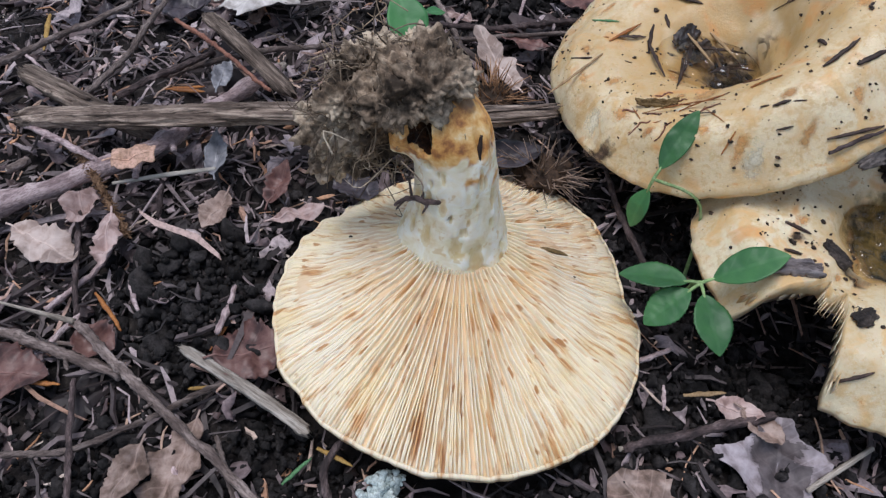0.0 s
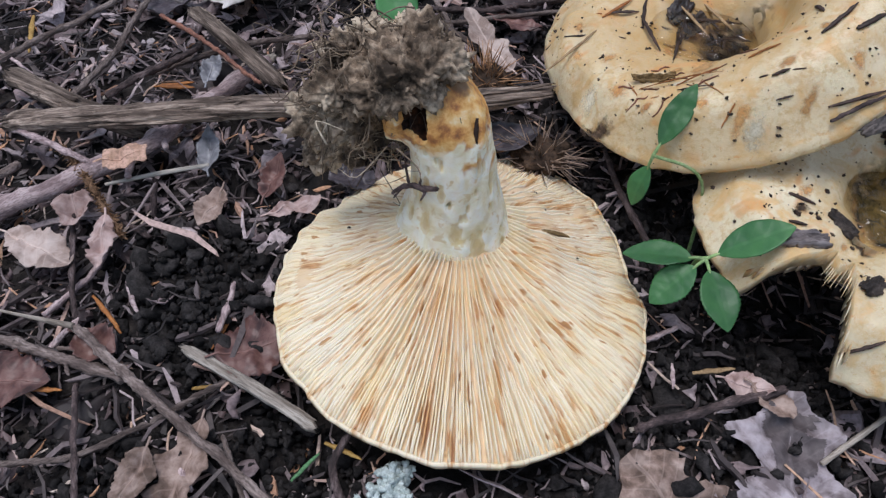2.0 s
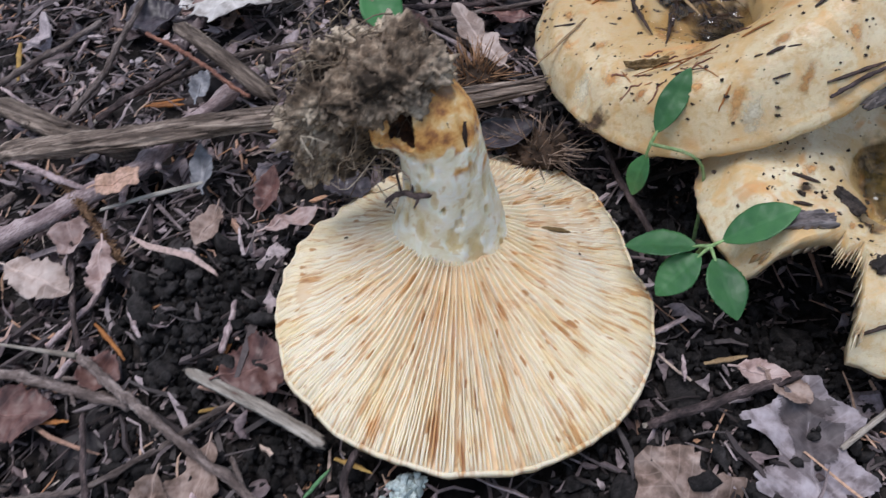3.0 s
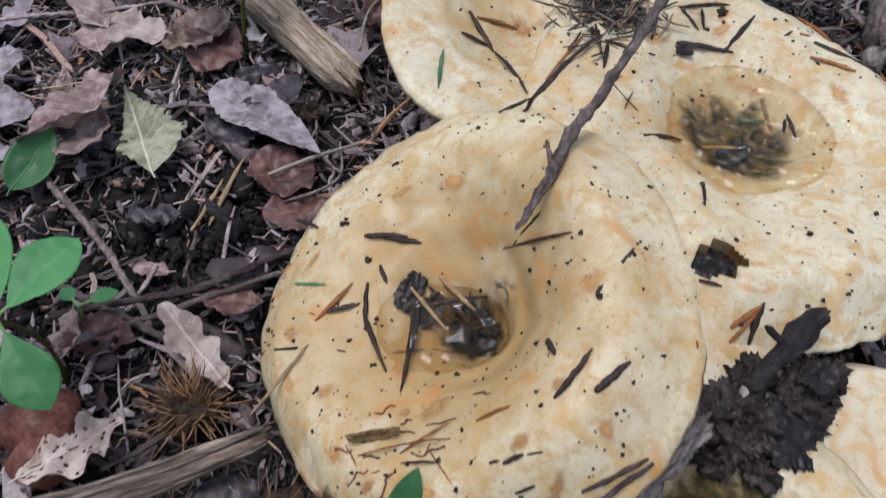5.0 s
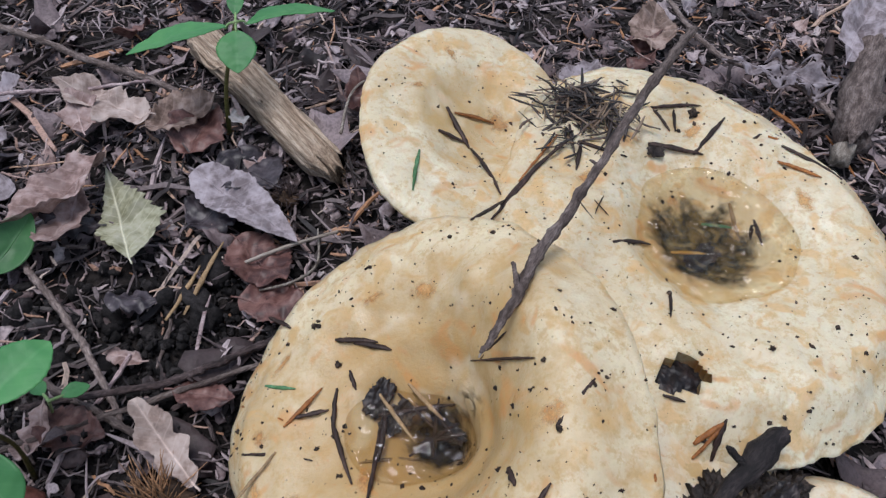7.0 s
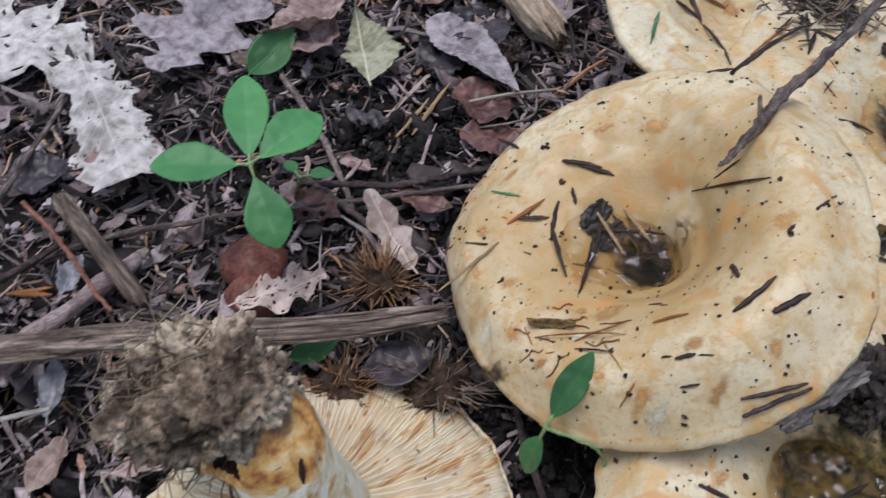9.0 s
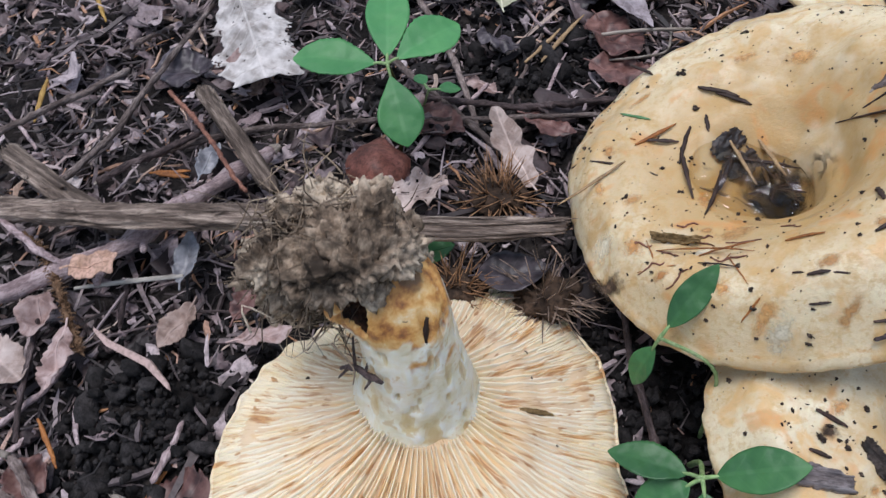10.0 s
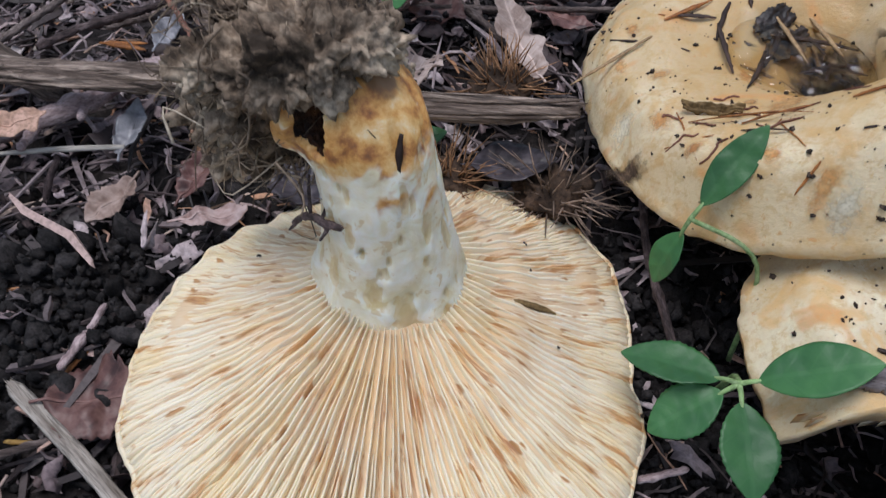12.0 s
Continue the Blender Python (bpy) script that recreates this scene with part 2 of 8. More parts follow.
def water_mat(name, tint):
    m = bpy.data.materials.new(name)
    m.use_nodes = True
    nt = m.node_tree
    nt.nodes.remove(nt.nodes["Principled BSDF"])
    clear, gloss, mix = (nt.nodes.new(k) for k in ("ShaderNodeBsdfTransparent", "ShaderNodeBsdfGlossy", "ShaderNodeMixShader"))
    clear.inputs["Color"].default_value = (*tint, 1)
    gloss.inputs["Roughness"].default_value = 0.03
    fr = nt.nodes.new("ShaderNodeFresnel")
    fr.inputs["IOR"].default_value = 1.45
    nt.links.new(fr.outputs["Fac"], mix.inputs["Fac"])
    nt.links.new(clear.outputs["BSDF"], mix.inputs[1])
    nt.links.new(gloss.outputs["BSDF"], mix.inputs[2])
    nt.links.new(mix.outputs["Shader"], nt.nodes["Material Output"].inputs["Surface"])
    bump = nt.nodes.new("ShaderNodeBump")
    bump.inputs["Strength"].default_value, bump.inputs["Distance"].default_value = 1.0, 0.0060
    nt.links.new(noise_tex(nt, place(nt, True), 125, 1), bump.inputs["Height"])
    for node in (gloss, fr):
        nt.links.new(bump.outputs["Normal"], node.inputs["Normal"])
    return m


GILL_BEND = 0.34
CAP = cap_mat("cream_cap_skin", (0.815, 0.72, 0.505), (0.59, 0.445, 0.255), 0.060, 0.40)
CAP_PALE = cap_mat("pale_cap_skin", (0.79, 0.725, 0.535), (0.62, 0.50, 0.315), 0.026, 0.40)
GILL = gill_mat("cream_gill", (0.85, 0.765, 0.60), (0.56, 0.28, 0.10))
# groove colour: rust pigment, with some of the shade between gills mixed in
GROOVE_FLESH = gill_mat("shaded_cream_flesh", (0.70, 0.545, 0.37), (0.40, 0.19, 0.08))
STEM = stem_mat("pitted_stem")
# inner wall of the torn stem, much darker brown than its skin
HOLLOW = plain_mat("dark_hollow", [(0.3, (0.02, 0.011, 0.008)), (0.6, (0.07, 0.028, 0.012)), (0.8, (0.20, 0.08, 0.03))], 200, 0.6, 1.0, 0.002)
SOIL = plain_mat("forest_soil", [(0.3, (0.009, 0.008, 0.008)), (0.55, (0.022, 0.018, 0.017)), (0.8, (0.050, 0.042, 0.038))], 60, 0.95, 1.0, 0.004, whole=True)
CRUMB = plain_mat("soil_crumb", [(0.3, (0.013, 0.012, 0.012)), (0.7, (0.042, 0.037, 0.037))], 300, 0.95, 1.0, 0.0008, island=True, spread=(0.5, 1.4), whole=True)
CLOD = plain_mat("grey_brown_root_soil", [(0.28, (0.045, 0.033, 0.024)), (0.43, (0.205, 0.150, 0.106)), (0.56, (0.44, 0.345, 0.255)), (0.70, (0.66, 0.55, 0.42))], 75, 0.95, 0.6, 0.0015, island=True, spread=(0.75, 1.15), whole=True)
ROOT = litter_mat("fine_brown_roots", [(0.0, (0.08, 0.058, 0.042)), (0.5, (0.25, 0.19, 0.14)), (0.85, (0.42, 0.32, 0.22)), (1.0, (0.60, 0.51, 0.40))], 0.85, 0.2)
NEEDLES = litter_mat("old_needles", [(0.0, (0.022, 0.018, 0.019)), (0.35, (0.070, 0.053, 0.053)), (0.64, (0.200, 0.156, 0.158)), (0.84, (0.50, 0.405, 0.41)), (0.955, (0.536, 0.262, 0.125)), (1.0, (0.70, 0.59, 0.52))])
FLAKES = litter_mat("leaf_and_bark_flakes", [(0.0, (0.028, 0.021, 0.022)), (0.3, (0.120, 0.080, 0.080)), (0.65, (0.300, 0.228, 0.236)), (1.0, (0.64, 0.54, 0.55))])
PALE_BITS = litter_mat("pale_leaf_bits", [(0.0, (0.16, 0.12, 0.122)), (0.4, (0.30, 0.235, 0.24)), (0.75, (0.50, 0.41, 0.42)), (1.0, (0.68, 0.60, 0.59))])
HUMUS = litter_mat("rotting_leaf_scraps", [(0.0, (0.022, 0.018, 0.020)), (0.3, (0.075, 0.052, 0.053)), (0.65, (0.20, 0.150, 0.155)), (0.9, (0.40, 0.325, 0.339)), (1.0, (0.52, 0.44, 0.456))], 0.6, 0.4)
NEEDLE_DARK = plain_mat("wet_dark_needle", [(0.3, (0.022, 0.014, 0.012)), (0.7, (0.075, 0.045, 0.036))], 300, 0.5, 0.5, 0.0003, (1, 0.2, 0.2))
NEEDLE_ORANGE = plain_mat("rusty_needle", [(0.3, (0.22, 0.08, 0.025)), (0.7, (0.42, 0.17, 0.05))], 300, 0.55, 0.5, 0.0003)
NEEDLE_GREEN = plain_mat("green_needle", [(0.3, (0.05, 0.14, 0.05)), (0.7, (0.12, 0.26, 0.13))], 300, 0.5, 0.4, 0.0003)
NEEDLE_TAN = plain_mat("dry_tan_needle", [(0.3, (0.26, 0.17, 0.09)), (0.7, (0.42, 0.29, 0.16))], 300, 0.6, 0.5, 0.0003)
TWIG = plain_mat("grey_brown_twig_bark", [(0.3, (0.088, 0.065, 0.058)), (0.55, (0.205, 0.160, 0.145)), (0.8, (0.37, 0.305, 0.28))], 340, 0.8, 1.0, 0.0012, (0.3, 1, 1))
TWIG_PINK = plain_mat("pinkish_twig_bark", [(0.3, (0.255, 0.182, 0.184)), (0.55, (0.50, 0.386, 0.387)), (0.8, (0.69, 0.568, 0.566))], 340, 0.8, 0.9, 0.001, (0.3, 1, 1))
TWIG_DARK = plain_mat("dark_twig_bark", [(0.3, (0.036, 0.027, 0.027)), (0.55, (0.102, 0.073, 0.071)), (0.8, (0.204, 0.159, 0.156))], 360, 0.8, 1.0, 0.0012, (0.3, 1, 1))
TWIG_BLACK = plain_mat("rotten_black_wood", [(0.3, (0.012, 0.010, 0.010)), (0.55, (0.032, 0.025, 0.025)), (0.8, (0.075, 0.058, 0.055))], 300, 0.6, 1.0, 0.0012, (0.3, 1, 1))
TWIG_RED = plain_mat("red_brown_twig", [(0.3, (0.13, 0.055, 0.04)), (0.7, (0.28, 0.13, 0.09))], 200, 0.7, 0.6, 0.0006)
WOOD = plain_mat("weathered_wood", [(0.32, (0.078, 0.057, 0.046)), (0.53, (0.225, 0.172, 0.140)), (0.75, (0.46, 0.37, 0.305))], 430, 0.85, 1.0, 0.0016, (0.08, 1, 1))
WOOD_PALE = plain_mat("bleached_wood", [(0.3, (0.27, 0.19, 0.135)), (0.52, (0.56, 0.43, 0.32)), (0.75, (0.73, 0.605, 0.475))], 400, 0.85, 0.9, 0.0014, (0.08, 1, 1))
WOOD_GREY = plain_mat("grey_splinter_wood", [(0.3, (0.216, 0.180, 0.149)), (0.55, (0.378, 0.333, 0.288)), (0.75, (0.504, 0.459, 0.405))], 450, 0.85, 0.8, 0.001, (0.08, 1, 1))
GREEN = leaf_mat("fresh_green_leaf", [(0.3, (0.050, 0.198, 0.066)), (0.7, (0.076, 0.250, 0.082))], 0.12, 0.48, 0.35, 45, 0.05)
GREEN_DEEP = leaf_mat("deep_green_leaf", [(0.3, (0.027, 0.108, 0.036)), (0.7, (0.047, 0.158, 0.048))], 0.15, 0.45, 0.40, 60, 0.08)
GREEN_STEM = plain_mat("green_stalk", [(0.3, (0.20, 0.34, 0.12)), (0.7, (0.38, 0.50, 0.26))], 200, 0.5, 0.3, 0.0003)
STALK_BROWN = plain_mat("olive_stalk", [(0.3, (0.05, 0.05, 0.015)), (0.7, (0.11, 0.10, 0.03))], 200, 0.5, 0.3, 0.0003)
OAK_GREY = leaf_mat("dead_grey_leaf", [(0.3, (0.17, 0.14, 0.146)), (0.5, (0.31, 0.268, 0.284)), (0.75, (0.42, 0.375, 0.403))], 0.25, 0.75, 0.2)
OAK_WHITE = leaf_mat("bleached_leaf", [(0.3, (0.31, 0.28, 0.26)), (0.5, (0.48, 0.45, 0.43)), (0.75, (0.60, 0.57, 0.55))], 0.3, 0.8, 0.2)
OAK_PINK = leaf_mat("dead_pinkish_leaf", [(0.3, (0.219, 0.141, 0.124)), (0.5, (0.373, 0.265, 0.244)), (0.75, (0.487, 0.381, 0.359))], 0.3, 0.7, 0.25)
OAK_LIGHT = leaf_mat("dead_light_tan_leaf", [(0.3, (0.33, 0.245, 0.21)), (0.5, (0.50, 0.395, 0.35)), (0.75, (0.60, 0.50, 0.455))], 0.3, 0.7, 0.25)
LEAF_RED = leaf_mat("dead_red_brown_leaf", [(0.3, (0.055, 0.026, 0.024)), (0.5, (0.125, 0.058, 0.050)), (0.75, (0.21, 0.115, 0.098))], 0.25, 0.45, 0.4)
LEAF_BROWN = leaf_mat("dead_brown_leaf", [(0.3, (0.104, 0.069, 0.053)), (0.5, (0.229, 0.159, 0.130)), (0.75, (0.374, 0.286, 0.248))], 0.3, 0.65, 0.3)
LEAF_DARK = leaf_mat("blackened_leaf", [(0.3, (0.021, 0.017, 0.021)), (0.5, (0.047, 0.038, 0.045)), (0.75, (0.104, 0.087, 0.097))], 0.2, 0.4, 0.4)
LEAF_STAIN = leaf_mat("damp_leaf_stain", [(0.3, (0.075, 0.062, 0.064)), (0.5, (0.115, 0.096, 0.10)), (0.75, (0.17, 0.145, 0.15))], 0.2, 0.6, 0.3)
LEAF_YELLOW = leaf_mat("dead_yellow_green_leaf", [(0.3, (0.27, 0.265, 0.16)), (0.5, (0.43, 0.425, 0.29)), (0.75, (0.53, 0.515, 0.39))], 0.6, 0.65, 0.3)
BURR = plain_mat("chestnut_brown_husk", [(0.3, (0.025, 0.016, 0.011)), (0.7, (0.09, 0.055, 0.035))], 200, 0.8, 0.8, 0.001)
SPINE = plain_mat("tan_husk_spines", [(0.3, (0.20, 0.105, 0.055)), (0.7, (0.50, 0.29, 0.16))], 260, 0.6, 0.4, 0.0003, island=True, spread=(0.55, 1.3))
SPINE_GREY = plain_mat("grey_husk_spines", [(0.3, (0.162, 0.115, 0.088)), (0.7, (0.405, 0.297, 0.230))], 260, 0.6, 0.4, 0.0003, island=True, spread=(0.55, 1.3))
LICHEN = plain_mat("pale_blue_lichen", [(0.3, (0.36, 0.43, 0.42)), (0.7, (0.62, 0.70, 0.69))], 300, 0.85, 0.6, 0.0006)
WATER = water_mat("rain_water", (0.93, 0.885, 0.77))
def silt_mat(name, dark, olive, reach):
    m, nt, b = start(name, 0.7, 0.2)
    p = place(nt)
    n = noise_tex(nt, p, 240, 4, 0.6, None, 0.5)
    c = ramp(nt, n, [(0.35, dark), (0.62, olive)])
    flat = nt.nodes.new("ShaderNodeSeparateXYZ")
    nt.links.new(p, flat.inputs["Vector"])
    dist = calc(nt, "SQRT", calc(nt, "ADD", calc(nt, "POWER", flat.outputs["X"], 2.0), calc(nt, "POWER", flat.outputs["Y"], 2.0)))
    wob = nt.nodes.new("ShaderNodeMath")
    wob.operation = "MULTIPLY_ADD"
    wob.inputs[1].default_value = reach * 0.9
    nt.links.new(noise_tex(nt, p, 120, 3), wob.inputs[0])
    nt.links.new(dist, wob.inputs[2])
    nt.links.new(span(nt, wob.outputs["Value"], reach * 0.8, reach * 1.25, 1.0, 0.0), b.inputs["Alpha"])
    nt.links.new(c, b.inputs["Base Color"])
    bumped(nt, b, n, 0.6, 0.001)
    return m


SILT = silt_mat("dark_olive_silt", (0.010, 0.012, 0.007), (0.17, 0.12, 0.04), 0.0310)
SILT_BLACK = silt_mat("black_wet_silt", (0.010, 0.009, 0.008), (0.06, 0.04, 0.02), 0.0150)
NUT = plain_mat("red_brown_nut_shell", [(0.3, (0.10, 0.035, 0.025)), (0.7, (0.25, 0.10, 0.075))], 120, 0.45, 0.4, 0.0006)

# ---- building blocks ----
def flesh_out(name, verts, faces, material, parent=None, smooth=True):
    me = bpy.data.meshes.new(name)
    me.from_pydata(verts, [], faces)
    me.materials.append(material)
    if smooth:
        me.polygons.foreach_set("use_smooth", [True] * len(me.polygons))
    me.update()
    ob = new(name, me)
    ob.parent = parent
    return ob


def part(name, geo, material, parent, label=""):
    ob = flesh_out(name, geo[0], geo[1], material, parent)
    return tagged(ob, label)


def join(*geos):
    verts, faces = [], []
    for v, f in geos:
        k = len(verts)
        verts += v
        faces += [[i + k for i in q] for q in f]
    return verts, faces


def moved(geo, m):
    return [tuple(m @ Vector(v)) for v in geo[0]], geo[1]


def thing(name, label, category, m=Matrix(), group=""):
    ob = new(name)
    ob.empty_display_size = 0.01
    ob.matrix_world = m
    return tagged(ob, label, category, group)


def fbm(x, y, z, octaves=3):
    return noise.fractal(Vector((x, y, z)), 0.6, 2.0, octaves)


def cyclic(values, theta):
    """Smooth closed curve through values at even angles."""
    n = len(values)
    u = (theta / (2 * math.pi)) % 1.0 * n
    i, w = int(u), u % 1.0
    a, b, c, d = (values[(i + k) % n] for k in (-1, 0, 1, 2))
    return b + 0.5 * w * (c - a + w * (2 * a - 5 * b + 4 * c - d + w * (3 * (b - c) + d - a)))


def through_points(values, u):
    """Open smooth curve through a few vectors, u from 0 to 1."""
    n = len(values) - 1
    i = min(int(u * n), n - 1)
    w = u * n - i
    a, b, c, d = (Vector(values[min(max(i + k, 0), n)]) for k in (-1, 0, 1, 2))
    return b + 0.5 * w * (c - a + w * (2 * a - 5 * b + 4 * c - d + w * (3 * (b - c) + d - a)))


def tube(points, radii, sides=8, rings=16, rough=0.12, flat=1.0, seed=0, grain=0.0):
    """A tapered, slightly knobbly rod along a few points; flat squeezes it upright; grain adds lengthwise ridges."""
    verts, faces = [], []
    for k in range(rings + 1):
        u = k / rings
        c = through_points(points, u)
        d = (through_points(points, min(u + 0.02, 1)) - through_points(points, max(u - 0.02, 0))).normalized()
        side = d.cross(Vector((0, 0, 1)))
        side = side.normalized() if side.length > 1e-4 else Vector((1, 0, 0))
        up = side.cross(d)
        r = through_points([(q, 0, 0) for q in radii], u).x
        for j in range(sides):
            a = 2 * math.pi * j / sides
            q = r * (1 + rough * fbm(u * rings * 0.5 + seed, math.cos(a) * 1.3, math.sin(a) * 1.3 + seed * 3.1) + grain * math.sin(j * 2.4 + seed + fbm(u * 3, j * 0.7, seed)))
            verts.append(tuple(c + side * (q * math.cos(a)) + up * (q * flat * math.sin(a))))
    for k in range(rings):
        for j in range(sides):
            a, b = k * sides + j, k * sides + (j + 1) % sides
            faces.append([a, b, b + sides, a + sides])
    faces.append([j for j in range(sides)][::-1])
    faces.append([rings * sides + j for j in range(sides)])
    return verts, faces


def bark_geo(points, radii, seed=0, rough=0.3, flat=1.0, sides=12):
    """A dead twig: kinked, knobbly, with swollen nodes and torn ends."""
    span_ = sum((Vector(q) - Vector(p)).length for p, q in zip(points, points[1:]))
    mean = sum(radii) / len(radii)
    rings = int(min(max(span_ / (mean * 0.75), 14), 120))
    rng = random.Random(int(seed * 13) + len(points))
    nodes, s = [], rng.uniform(4, 9) * mean
    while s < span_:
        nodes.append(s)
        s += rng.uniform(7, 15) * mean
    verts, faces = [], []
    for k in range(rings + 1):
        u = k / rings
        s = u * span_
        c = through_points(points, u)
        d = (through_points(points, min(u + 0.02, 1)) - through_points(points, max(u - 0.02, 0))).normalized()
        side = d.cross(Vector((0, 0, 1)))
        side = side.normalized() if side.length > 1e-4 else Vector((1, 0, 0))
        up = side.cross(d)
        r = through_points([(q, 0, 0) for q in radii], u).x
        e = s / mean
        c = c + side * (mean * 0.5 * fbm(e / 11, seed, 0.4)) + up * (mean * 0.4 * fbm(e / 11, seed, 7.4))
        swell = 0.30 * sum(math.exp(-((s - n) / (0.9 * mean)) ** 2) for n in nodes)
        end = 0.55 if k in (0, rings) else 1.0
        for j in range(sides):
            a = 2 * math.pi * j / sides
            x, y = math.cos(a), math.sin(a)
            q = r * end * (0.94 + swell + (0.15 + 0.5 * rough) * fbm(e / 3.2 + seed * 5, x * 1.2, y * 1.2) + 0.16 * fbm(e / 1.1, x * 2.2 + seed, y * 2.2) + 0.05 * math.sin(j * 2.6 + seed))
            along = d * (r * 1.1 * fbm(x * 2, y * 2, seed + k)) if k in (0, rings) else Vector()
            verts.append(tuple(c + side * (q * x) + up * (q * flat * y) + along))
    for k in range(rings):
        for j in range(sides):
            a, b = k * sides + j, k * sides + (j + 1) % sides
            faces.append([a, b, b + sides, a + sides])
    faces.append([j for j in range(sides)][::-1])
    faces.append([rings * sides + j for j in range(sides)])
    return verts, faces


def split_geo(points, width, height, seed=0, sides=34, torn=1.0):
    """Split wood: angular, deeply grained along its length, with torn ends."""
    span_ = sum((Vector(q) - Vector(p)).length for p, q in zip(points, points[1:]))
    rings = int(min(max(span_ / (width * 0.14), 24), 150))
    verts, faces = [], []
    for k in range(rings + 1):
        u = k / rings
        c = through_points(points, u)
        d = (through_points(points, min(u + 0.02, 1)) - through_points(points, max(u - 0.02, 0))).normalized()
        side = d.cross(Vector((0, 0, 1))).normalized()
        up = side.cross(d)
        e = u * span_ / width
        taper = 1 - 0.55 * ease(0.90, 1.0, u) - 0.45 * (1 - ease(0, 0.07, u))
        for j in range(sides):
            a = 2 * math.pi * j / sides
            x, y = math.cos(a), math.sin(a)
            box = (abs(x) ** 3.0 + abs(y) ** 3.0) ** (-1 / 3.0)
            ridge = 0.13 * fbm(a * 3.5 if a < math.pi else (2 * math.pi - a) * 3.5, e * 0.22, seed) + 0.10 * math.sin(j * 2.3 + 1.4 * fbm(e * 0.3, j * 0.5, seed)) + 0.16 * fbm(e * 0.5, x * 1.2, y * 1.2 + seed)
            q = 0.5 * box * (1 + ridge) * taper
            along = d * (torn * width * (0.9 * fbm(j * 0.9, seed, 3.0 + u))) * (1 - ease(0.0, 0.1, u) + ease(0.9, 1.0, u))
            verts.append(tuple(c + side * (q * width * x) + up * (q * height * y) + along))
    for k in range(rings):
        for j in range(sides):
            a, b = k * sides + j, k * sides + (j + 1) % sides
            faces.append([a, b, b + sides, a + sides])
    faces.append([j for j in range(sides)][::-1])
    faces.append([rings * sides + j for j in range(sides)])
    return verts, faces


def ease(a, b, x):
    t = min(max((x - a) / (b - a), 0.0), 1.0)
    return t * t * (3 - 2 * t)


def blob(r, seed=0, rough=0.3, subdiv=2, freq=1.0, squash=(1, 1, 1)):
    bm = bmesh.new()
    bmesh.ops.create_icosphere(bm, subdivisions=subdiv, radius=1.0)
    verts = []
    for v in bm.verts:
        c = v.co
        k = r * (1 + rough * fbm(c.x * freq + seed * 7.3, c.y * freq, c.z * freq + seed))
        verts.append((c.x * k * squash[0], c.y * k * squash[1], c.z * k * squash[2]))
    faces = [[v.index for v in f.verts] for f in bm.faces]
    bm.free()
    return verts, faces


def blade(length, half, curl=0.0, fold=0.0, wave=0.0, thick=0.0003, nu=36, nv=7, seed=0, holes=None, tear=0.0):
    """A leaf along +x from its base: half(u, side) is its half width; curl lifts the ends, fold lifts the margins."""
    verts, faces, keep = [], [], {}
    for layer in (0, 1):
        for i in range(nu + 1):
            u = i / nu
            for j in range(-nv, nv + 1):
                v = j / nv
                sd = 1 if v > 0 else -1
                w = half(u, sd) * (1 + tear * (fbm(u * 5 + seed, sd * 2.0, seed * 0.7) + 0.6 * fbm(u * 19 + seed, sd * 2.0, seed)))
                x, y = u * length, v * w
                z = curl * (u - 0.4) ** 2 * length + fold * abs(y) + wave * length * fbm(x / length * 2.2 + seed, y / length * 2.2, seed * 1.7)
                if tear:
                    q = Vector((x * 75 + seed * 3.1, y * 75, seed))
                    z += 0.0024 * tear / 0.22 * (1 - abs(2 * noise.noise(q))) + 0.0012 * noise.noise(q * 2.7) + 0.16 * y * math.sin(u * 5 + seed)
                verts.append((x, y, z + (thick if layer == 0 else 0.0)))
    row = 2 * nv + 1
    size = (nu + 1) * row
    gone = set()
    for i in range(nu):
        for j in range(row - 1):
            if holes and holes((i + 0.5) / nu, (j + 0.5 - nv) / nv):
                gone.add((i, j))
    for i in range(nu):
        for j in range(row - 1):
            if (i, j) in gone:
                continue
            a = i * row + j
            faces.append([a, a + row, a + row + 1, a + 1])
            faces.append([size + a, size + a + 1, size + a + row + 1, size + a + row])
            for (di, dj), (p, q) in {(-1, 0): (a, a + 1), (1, 0): (a + row + 1, a + row), (0, -1): (a + row, a), (0, 1): (a + 1, a + row + 1)}.items():
                ii, jj = i + di, j + dj
                if not (0 <= ii < nu and 0 <= jj < row - 1) or (ii, jj) in gone:
                    faces.append([p, q, q + size, p + size])
    return verts, faces


def oval(width, tip=1.0, teeth=0, bite=0.08, skew=0.0):
    def half(u, side):
        w = width * 0.5 * math.sin(math.pi * min(max(u, 0.0), 1.0) ** tip) ** 0.75
        if teeth:
            w *= 1 - bite * ((u * teeth + skew * side) % 1.0)
        return max(w, 0.0002)
    return half


def lobed(width, lobes=4, depth=0.38, seed=0):
    def half(u, side):
        base = width * 0.5 * math.sin(math.pi * min(u ** 0.85 * 0.97 + 0.015, 1)) ** 0.6 * (0.62 + 0.5 * u)
        k = 1 - depth * (0.5 + 0.5 * math.cos(2 * math.pi * (u * lobes + 0.13 * side + seed)))
        return max(base * k, 0.0004)
    return half


RNG = random.Random(7)

